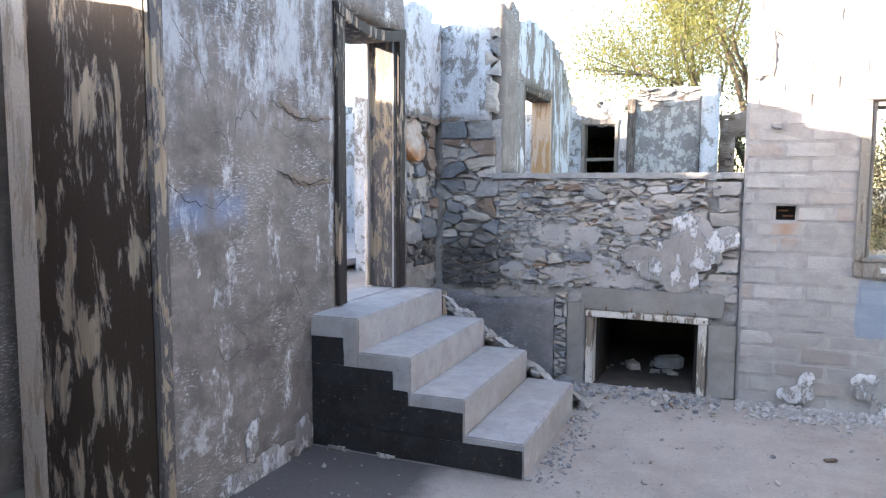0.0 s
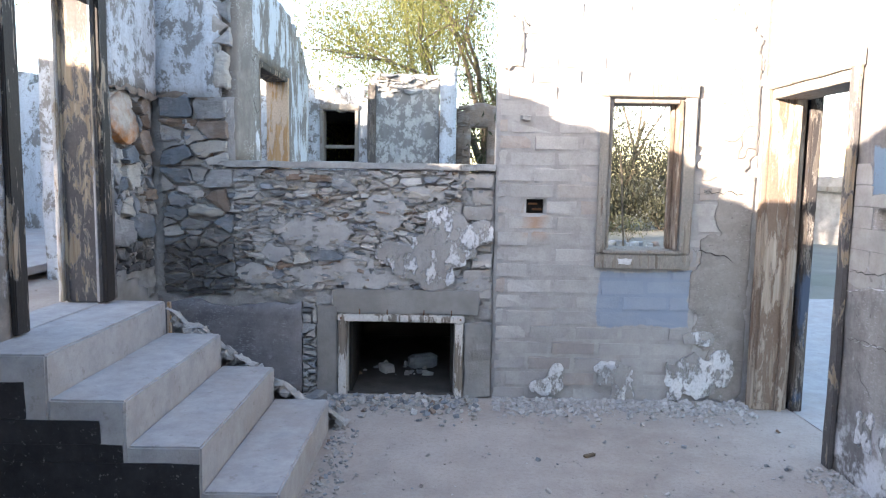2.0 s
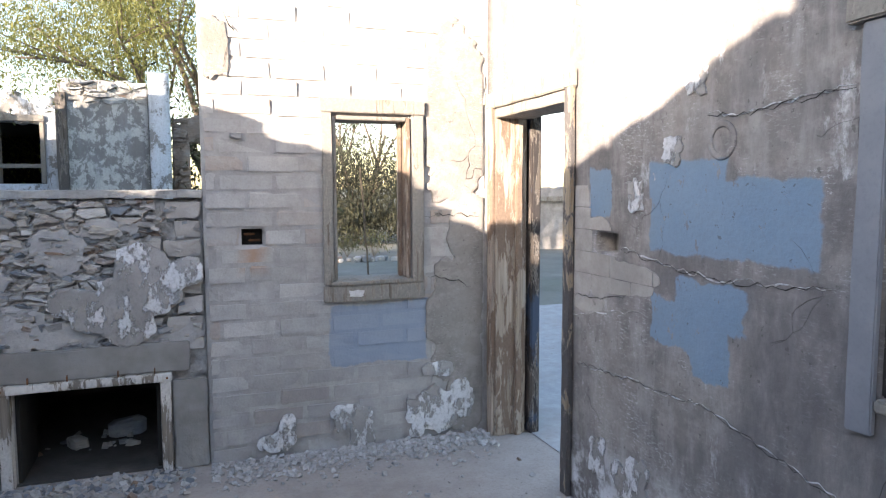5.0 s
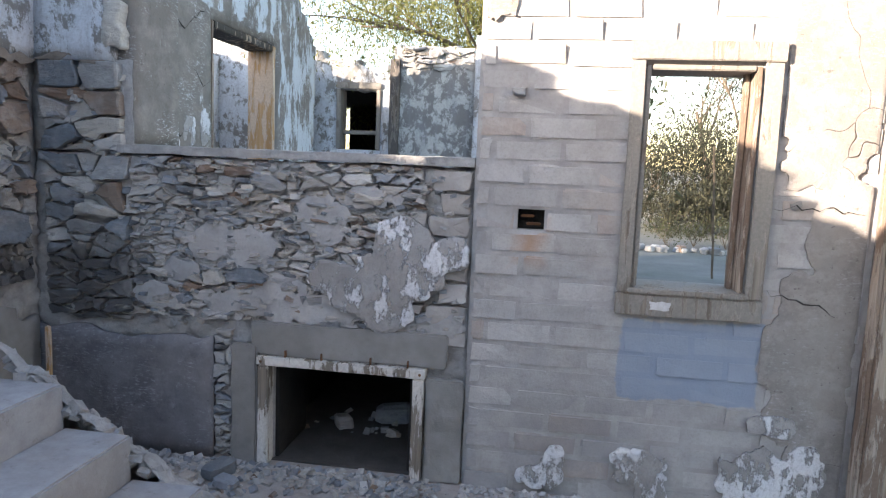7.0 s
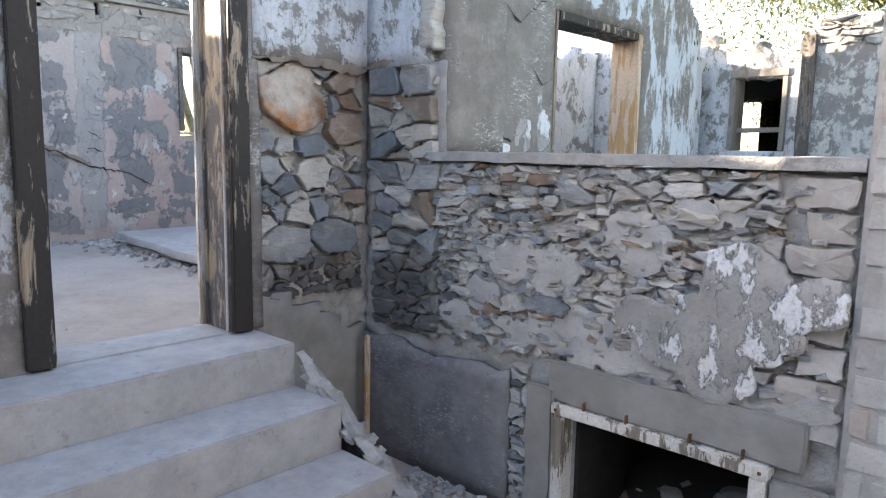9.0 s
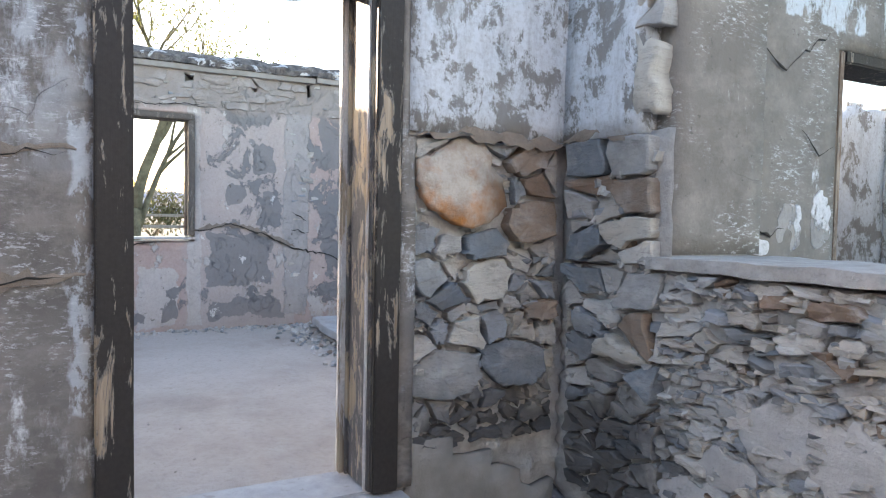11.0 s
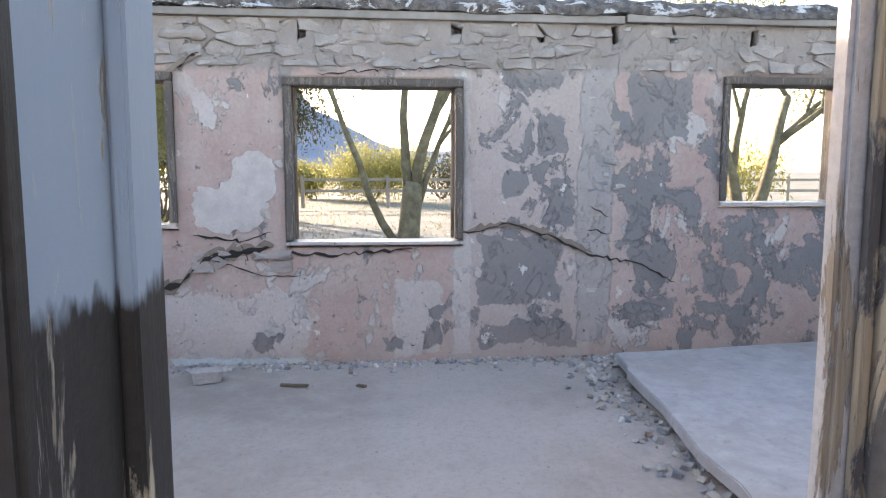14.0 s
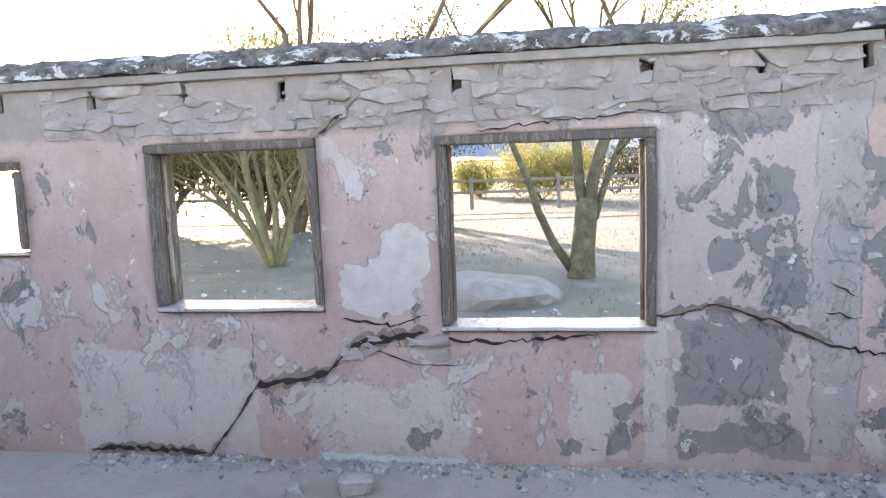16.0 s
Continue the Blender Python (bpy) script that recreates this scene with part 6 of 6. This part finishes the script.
def hill():
    bm, rows = bmesh.new(), []
    for i in range(41):
        x = -1150 + 500 * i / 40
        row = []
        for j in range(81):
            y = -900 + 1500 * j / 80
            h = 150 * math.exp(-((y + 210) / 150) ** 2) * math.exp(-((x + 900) / 150) ** 2)
            h += 26 * math.exp(-((y - 160) / 260) ** 2) * math.exp(-((x + 900) / 150) ** 2)
            h *= 1 + 0.22 * noise.fractal((x * 0.012, y * 0.012, 3), 1.0, 2.0, 4)
            row.append(bm.verts.new((x, y, max(-1.0, h) - 0.6)))
        rows.append(row)
    for a, b in zip(rows, rows[1:]):
        for j in range(80):
            bm.faces.new((a[j], b[j], b[j + 1], a[j + 1]))
    return tagged(part("backdrop", bm, HILL, None, "hazy blue desert hill", True), "hazy blue desert hill", "hill", "", "structure")


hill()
ruin = thing("ruin", (10.0, 16.9, 0), "low sunlit ruin wall with a window hole", "ruin")
part("wall", grid_wall("y", 16.9, 17.2, 6.4, 17.0, -0.1, [(4, 1.5), (9, 1.6), (17, 1.4)], [(9.55, 10.05, 0.62, 1.14)], cell=0.15, ragged=0.12, rough=0.03, seed=71), BARE_COURSE, ruin)
part("roof_beam", timber(6.6, 16.0, 16.78, 16.89, 1.22, 1.34, 0.02), GREY_WOOD, ruin, "weathered timber along the ruin wall")

# ---------------- loose stones and chips ----------------
rng = random.Random(5)
boulder = bmesh.new()
bmesh.ops.create_icosphere(boulder, subdivisions=3, radius=1.0)
for v in boulder.verts:
    v.co = Vector((v.co.x * 0.8, v.co.y * 0.95, v.co.z * 0.27)) * (1 + 0.22 * noise.noise(v.co * 1.6)) + Vector((-11.0, 2.75, G + 0.05))
rock = thing("boulder", (-11.0, 2.75, G), "grey boulder lying outside the window", "boulder")
part("rock", boulder, CONCRETE_DARK, rock)
for i in range(20):
    x, y = 2.2 + 0.17 * (i % 14) + rng.uniform(-0.05, 0.05), 15.6 + 0.16 * (i // 14) + rng.uniform(-0.12, 0.12)
    s = rng.uniform(0.10, 0.22)
    ob = new("border_stone", rng.choice(STONES))
    ob.location, ob.scale, ob.rotation_euler = (x, y, s * 0.25 - 0.02), (s * 1.2, s, s * 0.8), (0, 0, rng.uniform(0, 6))
    tagged(ob, "rough stone in the garden border", "stone", "garden border stones")
for x, y, s, c in ((-0.66, 5.45, 0.11, 0), (-0.40, 5.6, 0.17, 1)):
    ob = new("fallen_stone", STONES[3 + c])
    ob.location, ob.scale, ob.rotation_euler = (x, y, 0.01 + s * 0.27), (s * 1.4, s, s * 0.75), (0, 0, s * 20)
    tagged(ob, "fallen rubble stone in the crawl space", "stone", "fallen stones")
for x, y, s in ((-5.55, 2.68, 0.14), (-5.5, 2.38, 0.09), (-1.05, 4.72, 0.13), (-0.95, 4.62, 0.10), (-1.15, 4.6, 0.09), (-1.35, 4.70, 0.08)):
    z = FLOOR_UP if x < -3 else 0.0
    ob = new("fallen_stone", rng.choice(STONES))
    ob.location, ob.scale, ob.rotation_euler = (x, y, z + s * 0.26), (s * 1.3, s, s * 0.7), (0, 0, rng.uniform(0, 6))
    tagged(ob, "loose stone fallen on the floor", "stone", "fallen stones")
for x, y, a, l in ((-5.42, 3.18, 80, 0.16), (-5.38, 3.55, 60, 0.06), (0.55, 3.95, 30, 0.07)):
    ob = part("splinter", timber(-l / 2, l / 2, -0.012, 0.012, 0, 0.014), BARK_DARK, None, "dark wood splinter lying on the floor")
    ob.matrix_world = pose(x, y, FLOOR_UP + 0.004 if x < -3 else 0.004, 0, 0, a)
    tagged(ob, "", "splinter")
stuff("plaster_chips", rubble(1100, lambda r: (r.uniform(0.1, 1.75), YN - 0.02 - abs(r.gauss(0, 0.16)), 0.0), 0.036, 3), CHIPS, "crumbled plaster chips along the wall foot", "chips")
stuff("rubble_bits", rubble(900, lambda r: (r.uniform(-1.7, 0.0), YN - 0.02 - abs(r.gauss(0, 0.16)), 0.0), 0.045, 4), STONE_BITS, "small rubble beside the hatch and steps", "chips")
stuff("east_chips", rubble(700, lambda r: (XE - abs(r.gauss(0, 0.12)), r.uniform(1.8, 3.85), 0.0), 0.03, 5), CHIPS, "crumbled plaster chips along the wall foot", "chips")
stuff("floor_stones", rubble(140, lambda r: (r.uniform(-1.9, 1.75), r.uniform(2.2, 4.85), 0.0), 0.03, 16), STONE_BITS, "little stones scattered on the court floor", "stones")
stuff("floor_grit", rubble(1500, lambda r: (r.uniform(-2.0, 1.75), r.uniform(1.0, 4.85), 0.0), 0.012, 6), GRIT, "pale grit scattered on the court floor", "grit")
stuff("room_grit", rubble(450, lambda r: (r.uniform(-5.85, -2.4), r.uniform(2.1, 4.9), FLOOR_UP), 0.010, 7), GRIT, "grit scattered on the dirt floor", "grit")
stuff("room_chips", rubble(700, lambda r: (XF + abs(r.gauss(0, 0.10)), r.uniform(1.0, 5.2), FLOOR_UP), 0.035, 8), STONE_BITS, "crumbled plaster under the far wall", "chips")
stuff("slab_chips", rubble(320, lambda r: (r.uniform(-5.8, -3.2), 5.0 - 0.07 * r.uniform(0, 2.2) + r.gauss(0, 0.08), FLOOR_UP), 0.045, 9), STONE_BITS, "broken concrete along the slab edge", "chips")
stuff("desert_stones", rubble(2500, lambda r: (-6.4 - abs(r.gauss(0, 7)), r.uniform(-12, 14), G - 0.02), 0.07, 10), STONE_BITS, "small stones strewn over the desert ground", "stones")
stuff("cavity_rubble", rubble(20, lambda r: (-0.5 + r.gauss(0, 0.15), 5.3 + abs(r.gauss(0, 0.2)), 0.012), 0.06, 13), STONE_BITS, "rubble lying inside the crawl space", "rubble")
stuff("step_chips", rubble(220, lambda r: (r.uniform(-0.85, -0.70), r.uniform(3.1, 4.3), 0.0), 0.025, 12), STONE_BITS, "chips beside the bottom step", "chips")


def tufts(count, place, h, seed):
    rng, vs, fs = random.Random(seed), [], []
    for _ in range(count):
        x, y, z = place(rng)
        for _ in range(5):
            a, l, k = rng.uniform(0, 6.28), h * rng.uniform(0.4, 1.0), len(vs)
            dx, dy = math.cos(a) * l * 0.5, math.sin(a) * l * 0.5
            vs += [(x - dy * 0.05, y + dx * 0.05, z), (x + dy * 0.05, y - dx * 0.05, z), (x + dx, y + dy, z + l)]
            fs.append((k, k + 1, k + 2))
    me = bpy.data.meshes.new("grass")
    me.from_pydata(vs, [], fs)
    return me


stuff("dry_grass", tufts(26000, lambda r: (-8 - 26 * r.random() ** 0.8, r.uniform(-14, 20), G - 0.03), 0.13, 15), GRASS_LEAF, "sparse green grass on the sand", "grass")

# ---------------- pieces of the walls ----------------
def block_mesh(w, h, d, seed):
    bm = box(-w / 2, w / 2, -d / 2, d / 2, -h / 2, h / 2, 0.008)
    for v in bm.verts:
        v.co += noise.noise_vector(v.co * 14 + Vector((seed * 5, 0, 0))) * 0.009
    return mesh_of(bm, BLOCK, "block")


BLOCKS = {}
for row in range(-10, 22):
    z = 1.015 + 0.1030 * row + 0.0515
    x = (0.32 if row % 2 == 0 else 0.475) - 0.61
    while x < 1.76:
        a, b = max(x, 0.095), min(x + 0.305, 1.77)
        x += 0.305
        if b - a < 0.03:
            continue
        spans = [(a, b)]
        if 0.95 < z < 2.0:
            spans = [(p, q) for p, q in ((a, min(b, 0.80)), (max(a, 1.275), b)) if q - p > 0.02]
        if abs(z - 1.275) < 0.06:
            spans = [(p, q) for s, e in spans for p, q in ((s, min(e, 0.29)), (max(s, 0.41), e)) if q - p > 0.02]
        for a, b in spans:
            w = b - a - 0.011
            if w < 0.03:
                continue
            key = (round(w, 2), rng.randint(0, 3))
            if key not in BLOCKS:
                BLOCKS[key] = block_mesh(key[0], 0.094, 0.06, key[1] + w)
            ob = new("block", BLOCKS[key])
            ob.parent = wall_block
            ob.location = ((a + b) / 2, YN + 0.031 + rng.uniform(-0.003, 0.004), z)

rng = random.Random(9)
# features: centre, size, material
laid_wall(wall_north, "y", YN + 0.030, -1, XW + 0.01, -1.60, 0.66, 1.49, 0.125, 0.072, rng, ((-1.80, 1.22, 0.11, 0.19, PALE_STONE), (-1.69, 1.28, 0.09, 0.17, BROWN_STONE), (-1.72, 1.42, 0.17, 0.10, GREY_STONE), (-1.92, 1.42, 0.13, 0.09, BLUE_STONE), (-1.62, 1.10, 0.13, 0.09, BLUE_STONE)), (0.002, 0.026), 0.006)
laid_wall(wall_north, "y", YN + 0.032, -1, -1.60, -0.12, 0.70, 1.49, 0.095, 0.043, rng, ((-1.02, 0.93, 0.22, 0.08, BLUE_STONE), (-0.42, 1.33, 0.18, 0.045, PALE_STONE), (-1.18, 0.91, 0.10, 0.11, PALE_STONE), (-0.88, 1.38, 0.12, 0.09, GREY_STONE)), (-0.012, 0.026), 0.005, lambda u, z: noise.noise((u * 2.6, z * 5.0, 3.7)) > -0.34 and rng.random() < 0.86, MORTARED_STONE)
lay_stones(wall_north, "y", YN + 0.03, -1, -1.62, -0.12, 0.72, 1.48, (0.04, 0.13), (0.02, 0.045), rng, lambda u, z: rng.random() < 0.45, (0.0, 0.034), tilt=0.35)
lay_stones(wall_west_stone, "x", XW - 0.05, 1, 4.30, 4.88, 0.86, 1.55, (0.05, 0.11), (0.025, 0.05), rng, lambda u, z: rng.random() < 0.25, (0.0, 0.034), tilt=0.5)
laid_wall(wall_north, "y", YN + 0.020, -1, -1.165, -1.062, 0.01, 0.66, 0.08, 0.05, rng, (), (0.0, 0.03), 0.005)
for k in range(8):
    z = 0.655 + 0.104 * k
    a, b = (-0.115, 0.08) if k % 2 else (-0.06, 0.082)
    me = laid_stone("y", YN + 0.030, -1, ((a + b) / 2, z + 0.05), [(a, z), (b, z), (b, z + 0.098), (a, z + 0.098)], 0.008 + 0.005 * (k % 3), 0.002, rng, BARE_BLOCK)
    block = new("block", me)
    block.parent = wall_north
laid_wall(pier, "y", YN + 0.030, -1, XW + 0.01, -1.63, 1.497, 1.93, 0.15, 0.082, rng, ((-1.75, 1.60, 0.19, 0.11, PALE_STONE), (-1.97, 1.56, 0.19, 0.11, BLUE_STONE), (-1.74, 1.73, 0.19, 0.09, BROWN_STONE), (-1.75, 1.85, 0.18, 0.12, GREY_STONE), (-1.95, 1.84, 0.20, 0.10, BLUE_STONE)), (0.006, 0.03), 0.006)
laid_wall(pier, "y", YN + 0.020, -1, -1.725, -1.605, 1.94, 2.62, 0.16, 0.13, rng, ((-1.67, 2.18, 0.12, 0.24, PALE_STONE),), (0.012, 0.03), 0.006)
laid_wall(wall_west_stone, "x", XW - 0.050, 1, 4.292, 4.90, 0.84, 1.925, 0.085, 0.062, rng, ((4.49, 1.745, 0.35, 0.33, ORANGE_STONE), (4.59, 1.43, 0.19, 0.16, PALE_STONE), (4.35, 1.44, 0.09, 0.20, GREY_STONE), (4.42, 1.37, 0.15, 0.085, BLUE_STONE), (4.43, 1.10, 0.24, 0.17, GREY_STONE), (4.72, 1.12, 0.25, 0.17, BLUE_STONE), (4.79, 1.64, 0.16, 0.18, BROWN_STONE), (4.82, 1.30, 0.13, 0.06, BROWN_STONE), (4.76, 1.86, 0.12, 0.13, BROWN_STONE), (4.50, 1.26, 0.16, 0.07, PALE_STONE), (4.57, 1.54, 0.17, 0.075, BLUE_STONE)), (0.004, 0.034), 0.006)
laid_wall(wall_back_east, "y", 8.405, -1, -1.03, -0.33, 2.33, 2.58, 0.15, 0.05, rng, (), (0.0, 0.04), 0.006, lambda u, z: z > 2.38 + 0.06 * noise.noise((u * 8, 1, 0)))
laid_wall(wall_back_stone, "y", 8.755, -1, -0.12, 0.05, 1.45, 2.28, 0.10, 0.06, rng, (), (0.0, 0.04), 0.006, material=BROWN_STONE)
# irregular courses laid bare along the top of the far wall, and broken stones beside the great crack
laid_wall(wall_far, "x", XF - 0.004, 1, 0.9, 7.4, 2.50, 2.78, 0.19, 0.080, rng, (), (0.003, 0.013), 0.004, lambda u, z: (u < 4.3 or noise.noise((u * 3, z * 4, 1.0)) > -0.1) and not any(a - 0.04 < u < b + 0.04 and lo - 0.03 < z < hi + 0.03 for a, b, lo, hi in POCKETS), BARE_COURSE, 0.12)
laid_wall(wall_far, "x", XF - 0.002, 1, 2.52, 3.14, 1.27, 1.415, 0.15, 0.06, rng, (), (0.004, 0.02), 0.006, lambda u, z: z > 1.30 + 0.05 * noise.noise((u * 9, 2, 0)), BARE_COURSE)
lay_stones(wall_far, "x", XF - 0.01, 1, 4.98, 5.14, 1.05, 2.45, (0.05, 0.12), (0.03, 0.06), rng, lambda u, z: rng.random() < 0.5, (0.004, 0.022), 0.10)


def wall_bits(count, axis, face, out, u0, u1, z0, z1, size, seed):
    """Small stones bedded in the mortar between the large ones, joined."""
    rng, vs, fs = random.Random(seed), [], []
    for _ in range(count):
        u, z, s = rng.uniform(u0, u1), rng.uniform(z0, z1), size * rng.uniform(0.4, 1.0)
        p = face + out * rng.uniform(-0.016, 0.004)
        m = pose(p if axis == "x" else u, u if axis == "x" else p, z, rng.uniform(-20, 20), rng.uniform(-20, 20), rng.uniform(-25, 25))
        b = len(vs)
        for sx, sy, sz in ((-1, -1, -1), (1, -1, -1), (1, 1, -1), (-1, 1, -1), (-1, -1, 1), (1, -1, 1), (1, 1, 1), (-1, 1, 1)):
            vs.append(m @ Vector((sx * s * rng.uniform(0.4, 0.8), sy * s * rng.uniform(0.4, 0.8), sz * s * rng.uniform(0.15, 0.4))))
        fs += [tuple(b + k for k in f) for f in ((0, 3, 2, 1), (4, 5, 6, 7), (0, 1, 5, 4), (1, 2, 6, 5), (2, 3, 7, 6), (3, 0, 4, 7))]
    me = bpy.data.meshes.new("bits")
    me.from_pydata(vs, [], fs)
    me.materials.append(STONE_BITS)
    return me


for parent, args in ((wall_north, (420, "y", YN + 0.024, -1, XW + 0.05, 0.08, 0.66, 1.49, 0.036, 3)), (wall_west_stone, (140, "x", XW - 0.054, 1, 4.30, 4.88, 0.84, 1.92, 0.04, 4)), (pier, (70, "y", YN + 0.034, -1, XW + 0.05, -1.66, 1.50, 1.92, 0.05, 5)), (wall_far, (90, "x", XF - 0.002, 1, 0.9, 7.4, 2.50, 2.77, 0.035, 6))):
    bits = new("small_stones", wall_bits(*args))
    bits.parent = parent
    tagged(bits, "small stones bedded in mortar", "", "", "stuff")
